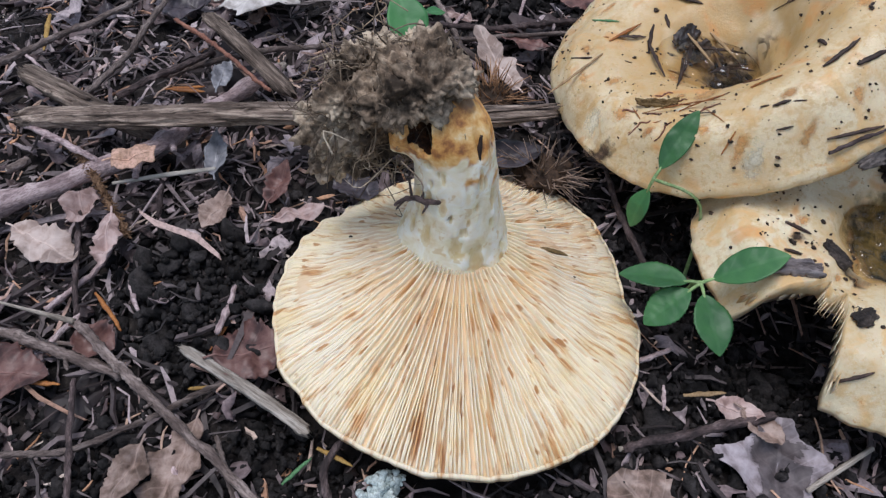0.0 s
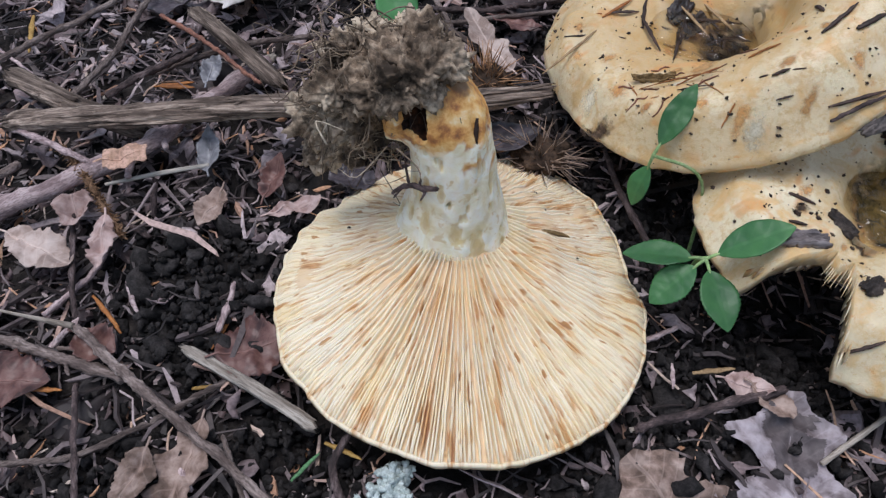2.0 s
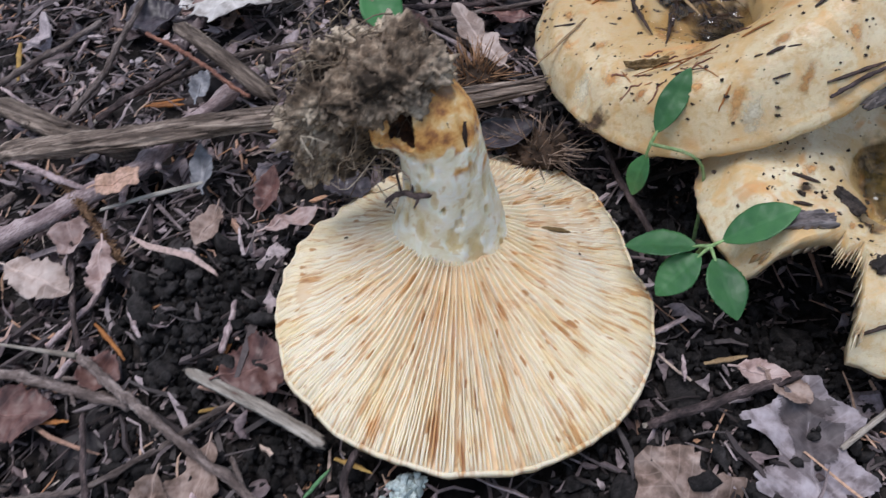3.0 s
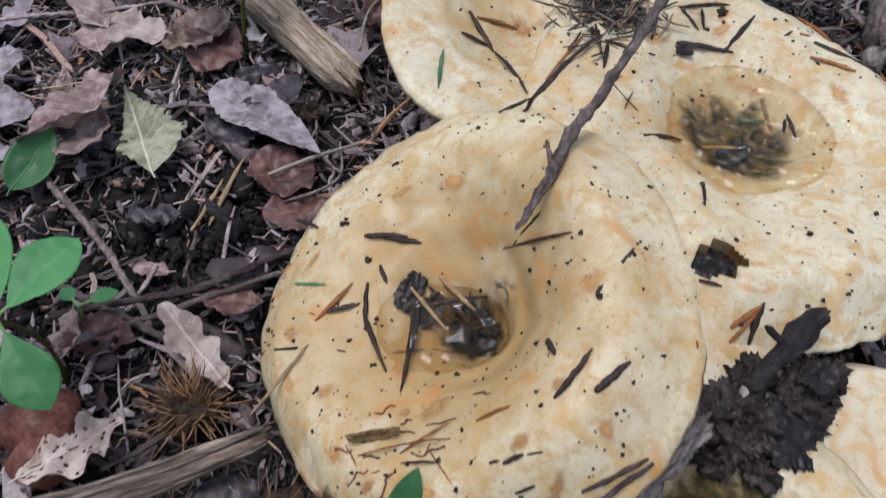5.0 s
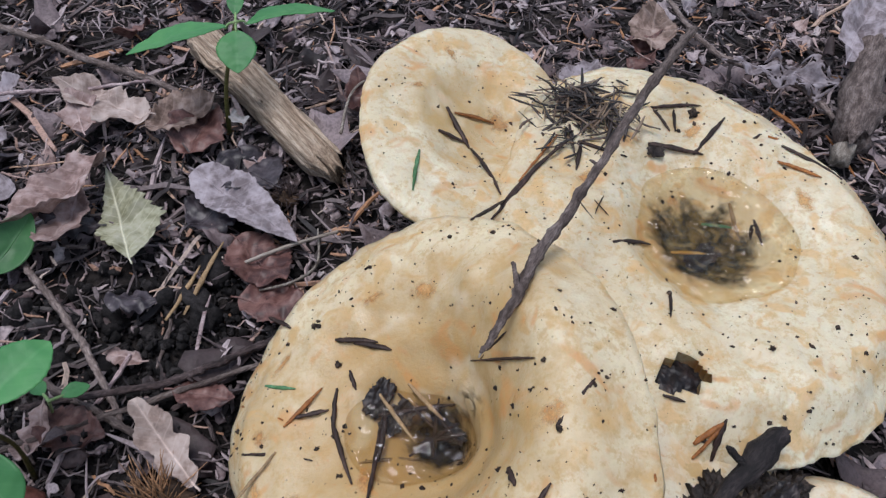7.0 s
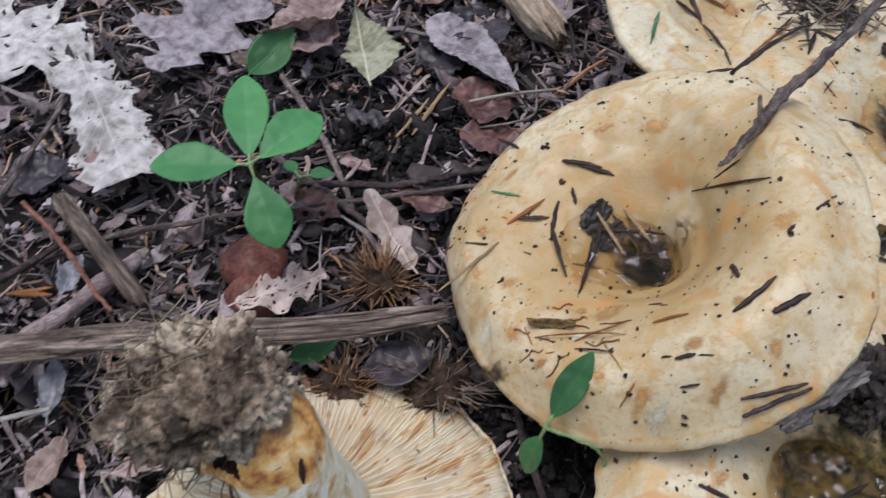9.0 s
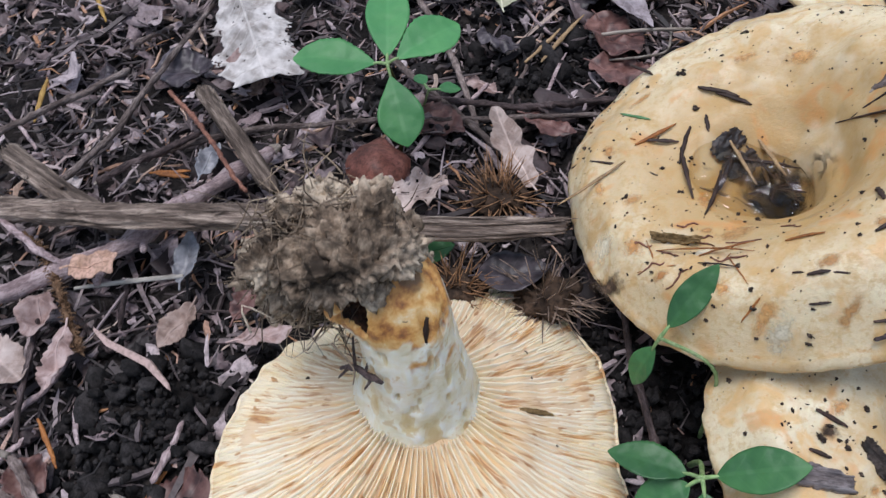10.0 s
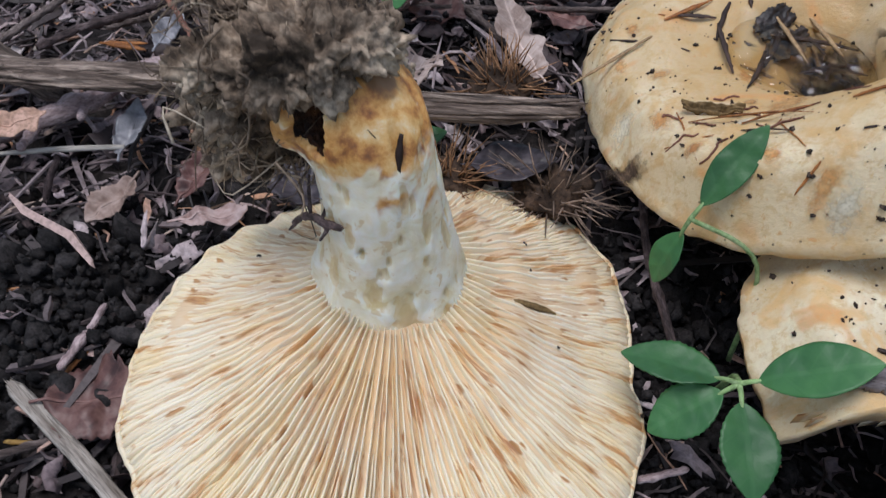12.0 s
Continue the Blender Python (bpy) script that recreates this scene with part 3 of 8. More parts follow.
# ---- ground ----
def ground_z(x, y):
    far = math.hypot(x - 0.08, y - 0.28)
    z = -0.004 + 0.006 * fbm(x * 9, y * 9, 0.3) + 0.0035 * fbm(x * 38, y * 38, 2.1) + 0.0016 * fbm(x * 130, y * 130, 5.0)
    z -= 0.016 * math.exp(-((x - 0.010) ** 2 + (y - 0.155) ** 2) / 0.0026)
    z -= 0.030 * math.exp(-((x - 0.135) ** 2 + (y - 0.160) ** 2) / 0.0016)
    z += 0.008 * math.exp(-((x + 0.082) ** 2 + (y - 0.158) ** 2) / 0.0007)
    return z + 0.25 * fbm(x * 0.4, y * 0.4, 8.0) * min(1.0, max(0.0, far - 0.7) / 6)


def spread_out(k, n, inner, far, mid):
    s = 2 * k / n - 1
    return mid + inner * s + math.copysign(far * abs(s) ** 9, s)


N = 300
gv = [(x, y, ground_z(x, y)) for x in (spread_out(i, N, 0.42, 40.0, 0.09) for i in range(N + 1)) for y in (spread_out(j, N, 0.42, 40.0, 0.29) for j in range(N + 1))]
gf = [[i * (N + 1) + j, (i + 1) * (N + 1) + j, (i + 1) * (N + 1) + j + 1, i * (N + 1) + j + 1] for i in range(N) for j in range(N)]
ground = tagged(flesh_out("ground", gv, gf, SOIL), "dark damp forest soil covered in needles and leaf litter", "ground", kind="structure")

# ---- mushrooms ----
def frame_of(centre, slope_x, slope_y):
    """Pose whose z is square to the plane z = slope_x * x + slope_y * y."""
    n = Vector((-slope_x, -slope_y, 1)).normalized()
    x = Vector((1, 0, slope_x)).normalized()
    y = n.cross(x)
    m = Matrix((x, y, n)).transposed().to_4x4()
    m.translation = centre
    return m


def cap_geo(radii, top, under, shift=(0, 0), rings=34, sides=144, lumps=0.0012, seed=0, dent=None, ragged=0.006, hole=None):
    """A funnel-shaped cap: top and under give the height at a share of the radius; closed at the rim."""
    verts, faces = [], []
    def add(s, th, h, low):
        r = radii(th) * s * (1 + ragged * fbm(math.cos(th) * 9, math.sin(th) * 9, seed) * s ** 6)
        k = (1 - s) ** 1.4
        x, y = r * math.cos(th) + shift[0] * k, r * math.sin(th) + shift[1] * k
        z = h + lumps * fbm(x * 42 + seed, y * 42, seed) * (0.3 if low else 1.0) * min(1, s * 3)
        if dent and not low:
            z += dent(x, y, s, th)
        verts.append((x, y, z))
    ss = [((i + 1) / rings) ** 0.85 for i in range(rings)]
    for low in (False, True):
        order = ss if not low else ss[::-1]
        for s in order:
            for j in range(sides):
                th = 2 * math.pi * j / sides
                add(s * (0.992 if low and s == ss[-1] else 1.0), th, (under if low else top)(s, th), low)
    total = 2 * rings
    gone = lambda k, j: hole is not None and k >= 0 and hole(*verts[k * sides + j % sides][:2])
    for k in range(total - 1):
        for j in range(sides):
            a, b = k * sides + j, k * sides + (j + 1) % sides
            i = k if k < rings else total - 2 - k
            if k != rings - 1 and gone(i, j):
                continue
            faces.append([a, a + sides, b + sides, b])
    for k in range(rings - 1):
        for j in range(sides):
            if not gone(k, j):
                continue
            up = lambda kk, jj: kk * sides + jj % sides
            dn = lambda kk, jj: (total - 1 - kk) * sides + jj % sides
            for dk, dj, p, q in ((-1, 0, (k, j), (k, j + 1)), (1, 0, (k + 1, j), (k + 1, j + 1)), (0, -1, (k, j), (k + 1, j)), (0, 1, (k, j + 1), (k + 1, j + 1))):
                if not gone(k + dk, j + dj):
                    faces.append([up(*p), up(*q), dn(*q), dn(*p)])
    faces.append([j for j in range(sides)])
    faces.append([(total - 1) * sides + j for j in range(sides)][::-1])
    return verts, faces


def curve_of(points):
    """Smooth height over share of the radius, through a few pairs."""
    def f(s, th=0.0):
        for (a, ha), (b, hb) in zip(points, points[1:]):
            if s <= b:
                return ha + (hb - ha) * ease(a, b, s) * 0.5 + (hb - ha) * 0.5 * (s - a) / (b - a)
        return points[-1][1]
    return f


def mushroom(label, centre, slopes, radii, top, under, skin, stem_path, stem_radii, **kw):
    root = thing("mushroom", label, "mushroom", pose(centre[0], centre[1], 0), "cluster of pale yellow mushrooms")
    m = pose(-centre[0], -centre[1], 0) @ frame_of(centre, *slopes)
    cap = part("cap", cap_geo(radii, top, under, **kw), skin, root)
    cap.matrix_basis = m
    stem = part("stem", tube(stem_path, stem_radii, 20, 14, 0.08, seed=centre[0] * 50), STEM_PALE, root)
    stem.matrix_basis = pose(-centre[0], -centre[1], 0)
    return root, cap


CAP_PLAIN = cap_mat("plain_pale_cap_skin", (0.76, 0.68, 0.51), (0.67, 0.54, 0.36), 0.001, 0.42)
STEM_PALE = cap_mat("pale_stem_skin", (0.76, 0.68, 0.48), (0.64, 0.48, 0.26), 0.001, 0.5)


def surface_of(*obs):
    """Height and normal of the topmost of these meshes over a place."""
    trees = []
    for ob in obs:
        m = ob.matrix_basis.copy()
        if ob.parent:
            m = ob.parent.matrix_basis @ m
        trees.append(BVHTree.FromPolygons([m @ v.co for v in ob.data.vertices], [list(f.vertices) for f in ob.data.polygons]))
    def top(x, y):
        best = None
        for tr in trees:
            p, n, _, _ = tr.ray_cast(Vector((x, y, 0.3)), Vector((0, 0, -1)))
            if p is not None and (best is None or p.z > best[0]):
                best = (p.z, n if n.z > 0 else -n)
        return best
    return top

# the upturned one, lying on its cap with gills and stem to the sky
A_C, A_SL = (0.0058, 0.166, 0.0110), (-0.05, -0.124)
A_R = [0.0640, 0.0655, 0.0675, 0.0655, 0.0615, 0.0570, 0.0525, 0.0496, 0.0502, 0.0546, 0.0582, 0.0627, 0.0686, 0.0731, 0.0763, 0.0786, 0.0789, 0.0780, 0.0738, 0.0690]
def radii_a(th):
    notch = math.exp(-((th - 3.95) / 0.03) ** 2) * 0.012 + math.exp(-((th - 6.17) / 0.05) ** 2) * 0.014 + math.exp(-((th - 3.05) / 0.05) ** 2) * 0.010
    return cyclic(A_R, th) * (1 - notch + 0.006 * math.sin(th * 17) * (0.5 + 0.5 * math.sin(th * 3 + 1)) + 0.010 * fbm(math.cos(th) * 6, math.sin(th) * 6, 4.0) + 0.016 * math.exp(-((th - 2.75) / 0.5) ** 2) * math.sin(th * 29))
gill_line = curve_of([(0.0, 0.027), (0.25, 0.0225), (0.45, 0.0165), (0.62, 0.0105), (0.8, 0.0048), (0.94, 0.0010), (1.0, -0.0012)])
def fullness(th):
    """How nearly closed the gills stand: open at the front, dense elsewhere."""
    d = (th - radians(272) + math.pi) % (2 * math.pi) - math.pi
    return 1 - math.exp(-(d / 0.62) ** 2)
def bands(s, th):
    """Broad folds that run outward under several gills at once."""
    a = gill_angle(th, s, -1.0)
    return 0.0011 * fullness(th) * ease(0.3, 0.6, s) * (1 - 0.6 * ease(0.9, 1.0, s)) * fbm(math.cos(a) * 7, math.sin(a) * 7, s * 0.8)
def gill_angle(th, s, sign=1.0):
    """Gills leave the stem towards the front and bend out to the sides."""
    d = (radians(270) - th + math.pi) % (2 * math.pi) - math.pi
    return th + sign * GILL_BEND * math.sin(d) * max(0.0, 1 - s) ** 1.3
mush_a = thing("mushroom", "upturned pale cream mushroom lying on its cap, gills and stem up", "mushroom", pose(A_C[0], A_C[1], 0))
A_M = pose(-A_C[0], -A_C[1], 0) @ frame_of(A_C, *A_SL)
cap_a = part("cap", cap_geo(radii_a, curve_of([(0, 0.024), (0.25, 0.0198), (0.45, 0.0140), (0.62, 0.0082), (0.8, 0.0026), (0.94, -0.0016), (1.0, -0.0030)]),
    curve_of([(0, -0.014), (0.5, -0.015), (0.85, -0.009), (1.0, -0.0022)]), rings=30, sides=300, lumps=0.0007, seed=2, dent=lambda x, y, s, th: (fullness(th) * 0.0030 - 0.0013) * ease(0.2, 0.5, s) * (1 - ease(0.85, 1.0, s)) + bands(s, th)), GROOVE_FLESH, mush_a, "cream cap flesh between the gills, groove shade in its colour")
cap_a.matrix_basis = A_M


def gill_geo(th, inner, seed, n=12, drop=0.0):
    """One gill that ends at the rim under the given angle, its edge following the line of the gills."""
    verts, faces = [], []
    full = fullness(th)
    lean = 0.00025 * fbm(math.cos(th) * 5, math.sin(th) * 5, 3.0)
    for i in range(n + 1):
        s = inner + (0.996 - inner) * (i / n) ** 0.9
        a = gill_angle(th, s) + 0.006 * fbm(s * 4, seed, 0.2) + 0.0025 * fbm(s * 15, seed, 4.2)
        r = s * radii_a(a) * 0.990
        top = gill_line(s) + bands(s, a) + (0.00022 + 0.0002 * full) * fbm(s * 9, seed, 9.1) - drop
        if inner > 0.3:
            top -= 0.0022 * (1 - ease(0, 0.35, (s - inner) / (1 - inner)))
        top -= 0.0004 * ease(0.92, 1.0, s)
        low = top - 0.0046 + 0.0030 * ease(0.85, 1.0, s)
        w = (0.00013 + 0.00020 * s) * (0.72 + 0.80 * full)
        for off, z in ((-w * 1.35, low), (lean - w, top - 0.0003), (lean, top), (lean + w, top - 0.0003), (w * 1.35, low)):
            verts.append((r * math.cos(a) - off * math.sin(a), r * math.sin(a) + off * math.cos(a), z))
    for i in range(n):
        for j in range(4):
            k = i * 5 + j
            faces.append([k, k + 5, k + 6, k + 1])
    faces += [[0, 1, 2, 3, 4], [n * 5 + k for k in (4, 3, 2, 1, 0)]]
    return verts, faces


GILLS = 300
for k in range(GILLS):
    th = 2 * math.pi * (k + RNG.uniform(-0.25, 0.25)) / GILLS
    part("gill", gill_geo(th, (0.25, 0.56, 0.36, 0.70)[k % 4], k * 3.7), GILL, cap_a)
between = []
for k in range(GILLS):
    th = 2 * math.pi * (k + 0.5 + RNG.uniform(-0.2, 0.2)) / GILLS
    if RNG.uniform(0, 1) < 0.35 + 0.6 * fullness(th):
        between.append(gill_geo(th, 0.60 if k % 2 else 0.76, 120 + k * 1.3, 9, 0.0003))
tagged(part("gill_rest", join(*between), GILL, cap_a, "thin cream gills between the larger ones"), kind="stuff")
rim = []
for k in range(220):
    th = 2 * math.pi * k / 220
    rr = radii_a(th) * (1 + 0.006 * fbm(math.cos(th) * 9, math.sin(th) * 9, 2))
    for q in range(8):
        a = 2 * math.pi * q / 8
        s = rr * 0.989 + 0.0008 * math.cos(a)
        rim.append((s * math.cos(th), s * math.sin(th), -0.0024 + 0.0009 * math.sin(a) + 0.0005 * fbm(math.cos(th) * 12, math.sin(th) * 12, 3)))
part("cap_rim", (rim, [[k * 8 + q, (k + 1) % 220 * 8 + q, (k + 1) % 220 * 8 + (q + 1) % 8, k * 8 + (q + 1) % 8] for k in range(220) for q in range(8)]), GILL, cap_a, "thin cream rim")

# its bent stem, pitted below, orange and torn open above
ST_PATH = [(0.0058, 0.1675, 0.016), (0.0056, 0.168, 0.029), (0.0053, 0.1685, 0.041), (0.0048, 0.1690, 0.053), (0.0038, 0.1700, 0.064), (0.0008, 0.1730, 0.073), (-0.0055, 0.1785, 0.078), (-0.014, 0.1850, 0.078)]
ST_RAD = [0.0235, 0.0192, 0.0160, 0.0136, 0.0127, 0.0130, 0.0122, 0.0085]
def stem_geo():
    rings, sides, verts, faces = 130, 150, [], []
    pits = []
    while len(pits) < 78:
        q = (RNG.uniform(0, 2 * math.pi), RNG.uniform(0.10, 0.68), 0.045 + 0.12 * RNG.uniform(0, 1) ** 2.2)
        if all(math.hypot(((q[0] - o[0] + math.pi) % (2 * math.pi) - math.pi), (q[1] - o[1]) * 3.4) > (q[2] + o[2]) * 1.05 for o in pits):
            pits.append(q)
    def cavity(u, a):
        """How far inside the torn hole, 1 in its middle."""
        da = (a - radians(236) + math.pi) % (2 * math.pi) - math.pi
        e = ((da - 0.5 * (u - 0.76)) / (0.12 + 0.27 * ease(0.71, 0.80, u))) ** 2
        e += (max(0.0, 0.735 - u) / 0.030) ** 2 + (max(0.0, u - 0.875) / 0.03) ** 2
        e *= 1 + 0.8 * fbm(u * 15, math.cos(a) * 4.5, math.sin(a) * 4.5 + 2)
        return 1 - ease(0.45, 1.15, e)
    inside, pitted = [], []
    for i in range(rings + 1):
        u = i / rings
        c = through_points(ST_PATH, u)
        d = (through_points(ST_PATH, min(u + 0.03, 1)) - through_points(ST_PATH, max(u - 0.03, 0))).normalized()
        side = Vector((1, 0, 0)) - d * d.x
        side.normalize()
        up = d.cross(side)
        r = through_points([(q, 0, 0) for q in ST_RAD], u).x
        for j in range(sides):
            a = 2 * math.pi * j / sides
            flare = 0.34 * math.exp(-((u - 0.86) / 0.11) ** 2) * max(0.0, -math.cos(a)) ** 2
            q = r * (1 + flare + 0.055 * fbm(u * 5, math.cos(a) * 1.5, math.sin(a) * 1.5) + 0.06 * ease(0.6, 1, u) * fbm(u * 14, math.cos(a) * 4, math.sin(a) * 4))
            deep = 0.0
            for pa, pu, ps in pits:
                da = abs((a - pa + math.pi) % (2 * math.pi) - math.pi)
                e = ((da / ps) ** 2 + ((u - pu) / (ps * 0.42)) ** 2) * (1 + 0.7 * fbm(a * 7, u * 30, ps * 90))
                if e < 4:
                    q -= 0.0009 * math.exp(-(e ** 2) * 1.2)
                    deep = max(deep, math.exp(-(e ** 2) * 0.9))
            k = cavity(u, a)
            q *= 1 - 0.68 * k + 0.08 * k * (1 - k) * 4
            inside.append(k)
            pitted.append(deep)
            verts.append(tuple(c + side * (q * math.cos(a)) + up * (q * math.sin(a))))
    dark, lip = [], 0.22
    def cut(p, q):
        """Point of the torn lip between two corners."""
        w = (lip - inside[p]) / (inside[q] - inside[p])
        verts.append(tuple(Vector(verts[p]).lerp(Vector(verts[q]), w)))
        return len(verts) - 1
    for i in range(rings):
        for j in range(sides):
            a, b = i * sides + j, i * sides + (j + 1) % sides
            quad = [a, b, b + sides, a + sides]
            state = [inside[k] > lip for k in quad]
            if all(state) or not any(state):
                (dark if state[0] else faces).append(quad)
                continue
            within, without = [], []
            for p, q in zip(quad, quad[1:] + quad[:1]):
                (within if inside[p] > lip else without).append(p)
                if (inside[p] > lip) != (inside[q] > lip):
                    k = cut(p, q)
                    within.append(k)
                    without.append(k)
            dark.append(within)
            faces.append(without)
    faces.append([j for j in range(sides)][::-1])
    faces.append([rings * sides + j for j in range(sides)])
    used = sorted({k for f in dark for k in f})
    at = {k: n for n, k in enumerate(used)}
    return (verts, faces), ([verts[k] for k in used], [[at[k] for k in f] for f in dark]), pitted + [0.0] * (len(verts) - len(pitted))


stem_outer, stem_inner, stem_pits = stem_geo()
AT_A = pose(-A_C[0], -A_C[1], 0)
stem_a = part("stem", stem_outer, STEM, mush_a, "whitish pitted stem, orange-brown and torn towards its base")
stem_a.matrix_basis = AT_A
stem_a.data.attributes.new("pit", "FLOAT", "POINT").data.foreach_set("value", stem_pits)
hollow = part("hollow", stem_inner, HOLLOW, stem_a, "dark brown hollow inside the torn stem")


def root_clump():
    """Soil and fine roots torn out with the stem's foot."""
    lumps = [((-0.0075, 0.1860, 0.0790), 0.0100), ((-0.0170, 0.1870, 0.0770), 0.0125), ((-0.0270, 0.1890, 0.0690), 0.0120), ((-0.0360, 0.1890, 0.0590), 0.0095),
             ((-0.0180, 0.1850, 0.0640), 0.0095), ((-0.0280, 0.1860, 0.0540), 0.0090), ((-0.0370, 0.1880, 0.0450), 0.0065), ((-0.0190, 0.1930, 0.0850), 0.0065), ((-0.0090, 0.1940, 0.0860), 0.0060),
             ((-0.0115, 0.1790, 0.0880), 0.0092), ((-0.0030, 0.1815, 0.0890), 0.0075), ((-0.0205, 0.1780, 0.0810), 0.0098), ((-0.0250, 0.1790, 0.0710), 0.0085),
             ((-0.0070, 0.1840, 0.0885), 0.0085), ((-0.0010, 0.1850, 0.0850), 0.0060), ((-0.0150, 0.1765, 0.0855), 0.0070), ((-0.0310, 0.1760, 0.0800), 0.0060), ((-0.0270, 0.1880, 0.0870), 0.0050),
             ((0.0008, 0.1800, 0.0860), 0.0062), ((-0.0050, 0.1770, 0.0895), 0.0066), ((-0.0105, 0.1735, 0.0880), 0.0058), ((0.0040, 0.1815, 0.0800), 0.0045), ((-0.0060, 0.1725, 0.0900), 0.0085), ((-0.0140, 0.1710, 0.0880), 0.0080), ((0.0005, 0.1755, 0.0910), 0.0065)]
    geos = []
    for k, (c, r) in enumerate(lumps):
        v, f = blob(r, k, 0.35, 5, 1.6)
        v = [tuple(Vector(p) * (1.06 + 0.34 * fbm(p[0] * 190 + k, p[1] * 190, p[2] * 190) - 0.30 * abs(fbm(p[0] * 330, p[1] * 330 + k, p[2] * 330)) + 0.06 * fbm(p[0] * 900, p[1] * 900 + k, p[2] * 900))) for p in v]
        geos.append(moved((v, f), pose(*c)))
    for k in range(420):
        c, r = lumps[RNG.randrange(len(lumps))]
        d = Vector((RNG.gauss(0, 1), RNG.gauss(0, 1), RNG.gauss(0, 1))).normalized()
        p = Vector(c) + d * r * RNG.uniform(0.85, 1.2)
        geos.append(moved(blob(RNG.uniform(0.0003, 0.0008), k, 0.6, 1), pose(*p)))
    return join(*geos)


clump = part("root_clump", root_clump(), CLOD, mush_a, "grey-brown clump of soil and fine roots on the stem's foot")
clump.matrix_basis = AT_A
tagged(clump, kind="stuff")
hairs = []
for k in range(620):
    p = Vector((-0.019 + RNG.gauss(0, 0.009), 0.184 + RNG.gauss(0, 0.007), 0.074 + RNG.gauss(0, 0.012)))
    d = Vector((RNG.gauss(-0.4, 1), RNG.gauss(-0.2, 0.8), RNG.gauss(-0.2, 0.8))).normalized() * RNG.uniform(0.006, 0.016)
    e = Vector((RNG.gauss(0, 1), RNG.gauss(0, 1), RNG.gauss(0, 1))) * 0.003
    w = RNG.choice((0.00016, 0.00022, 0.0003))
    hairs.append(tube([p, p + d * 0.5 + e, p + d], [w, w * 0.8, w * 0.4], 4, 6, 0.2, seed=k))
tagged(part("root_hairs", join(*hairs), ROOT, clump, "fine brown root hairs"), kind="stuff")

def rolled(points, toward, drop):
    """A profile whose rim rolls down most on the side that faces the given angle."""
    f = curve_of(points)
    def g(s, th):
        k = 0.5 + 0.5 * math.cos(th - radians(toward))
        return f(s) + drop * ease(0.72, 1.0, s) ** 1.6 * (0.12 + 0.88 * k)
    return g


# the large one with the funnel and the small pool
top_b = rolled([(0, -0.033), (0.1, -0.029), (0.24, -0.0155), (0.42, -0.0045), (0.66, 0.002), (0.82, 0.0025), (0.93, 0.001), (1.0, -0.0015)], 270, -0.013)
B_C, B_SL = (0.1085, 0.25, 0.0572), (0.55, -0.1)
B_R = [0.0700, 0.0700, 0.0716, 0.0748, 0.0737, 0.0728, 0.0722, 0.0728, 0.0686, 0.0672, 0.0686, 0.0715, 0.0734, 0.0765, 0.0765, 0.0710]
mush_b, cap_b = mushroom("large cream-yellow mushroom with a deep funnel holding rain water", B_C, B_SL, lambda th: cyclic(B_R, th),
    lambda s, th: top_b(s, th) + 0.009 * max(0.0, math.cos(th + 0.4)) * ease(0.28, 0.6, s) * (1 - 0.75 * ease(0.7, 1.0, s)) - 0.0022 * math.exp(-((th - 0.62) / 0.10) ** 2) * ease(0.2, 0.5, s),
    rolled([(0, -0.044), (0.3, -0.030), (0.8, -0.009), (1.0, -0.0035)], 270, -0.013), CAP, [(0.124, 0.25, 0.014), (0.114, 0.248, 0.006), (0.108, 0.245, -0.02)], [0.019, 0.018, 0.017],
    shift=(0.002, 0.0), seed=3, lumps=0.0020, ragged=0.012)
# the widest one behind it, nearly level
C_C, C_SL = (0.230, 0.297, 0.055), (-0.02, 0.0)
C_R = [0.084, 0.0840, 0.0890, 0.0980, 0.0990, 0.0880, 0.0760, 0.0745, 0.0769, 0.0807, 0.0845, 0.0883, 0.0887, 0.0870, 0.0860, 0.0850]
def hole_c(x, y):
    """The gap eaten through the broad cap, next to the large one."""
    u, v = x + 0.0335, y + 0.0545
    return (u / 0.0085) ** 2 + (v / 0.0065) ** 2 + 0.5 * math.sin(u * 900 + v * 400) * 0.5 < 1
mush_c, cap_c = mushroom("broad pale yellow mushroom with a wide pool of rain water", C_C, C_SL, lambda th: cyclic(C_R, th),
    rolled([(0, -0.0175), (0.16, -0.0145), (0.32, -0.0068), (0.46, -0.0012), (0.62, 0.001), (0.85, 0.0015), (0.95, 0.0005), (1.0, -0.002)], 300, -0.012),
    rolled([(0, -0.042), (0.3, -0.026), (0.8, -0.009), (1.0, -0.004)], 300, -0.012), CAP_PALE, [(0.244, 0.297, 0.017), (0.244, 0.295, 0.005), (0.24, 0.288, -0.02)], [0.022, 0.02, 0.019],
    shift=(0.016, 0.000), rings=70, sides=260, hole=hole_c, seed=11, lumps=0.0022, ragged=0.02)
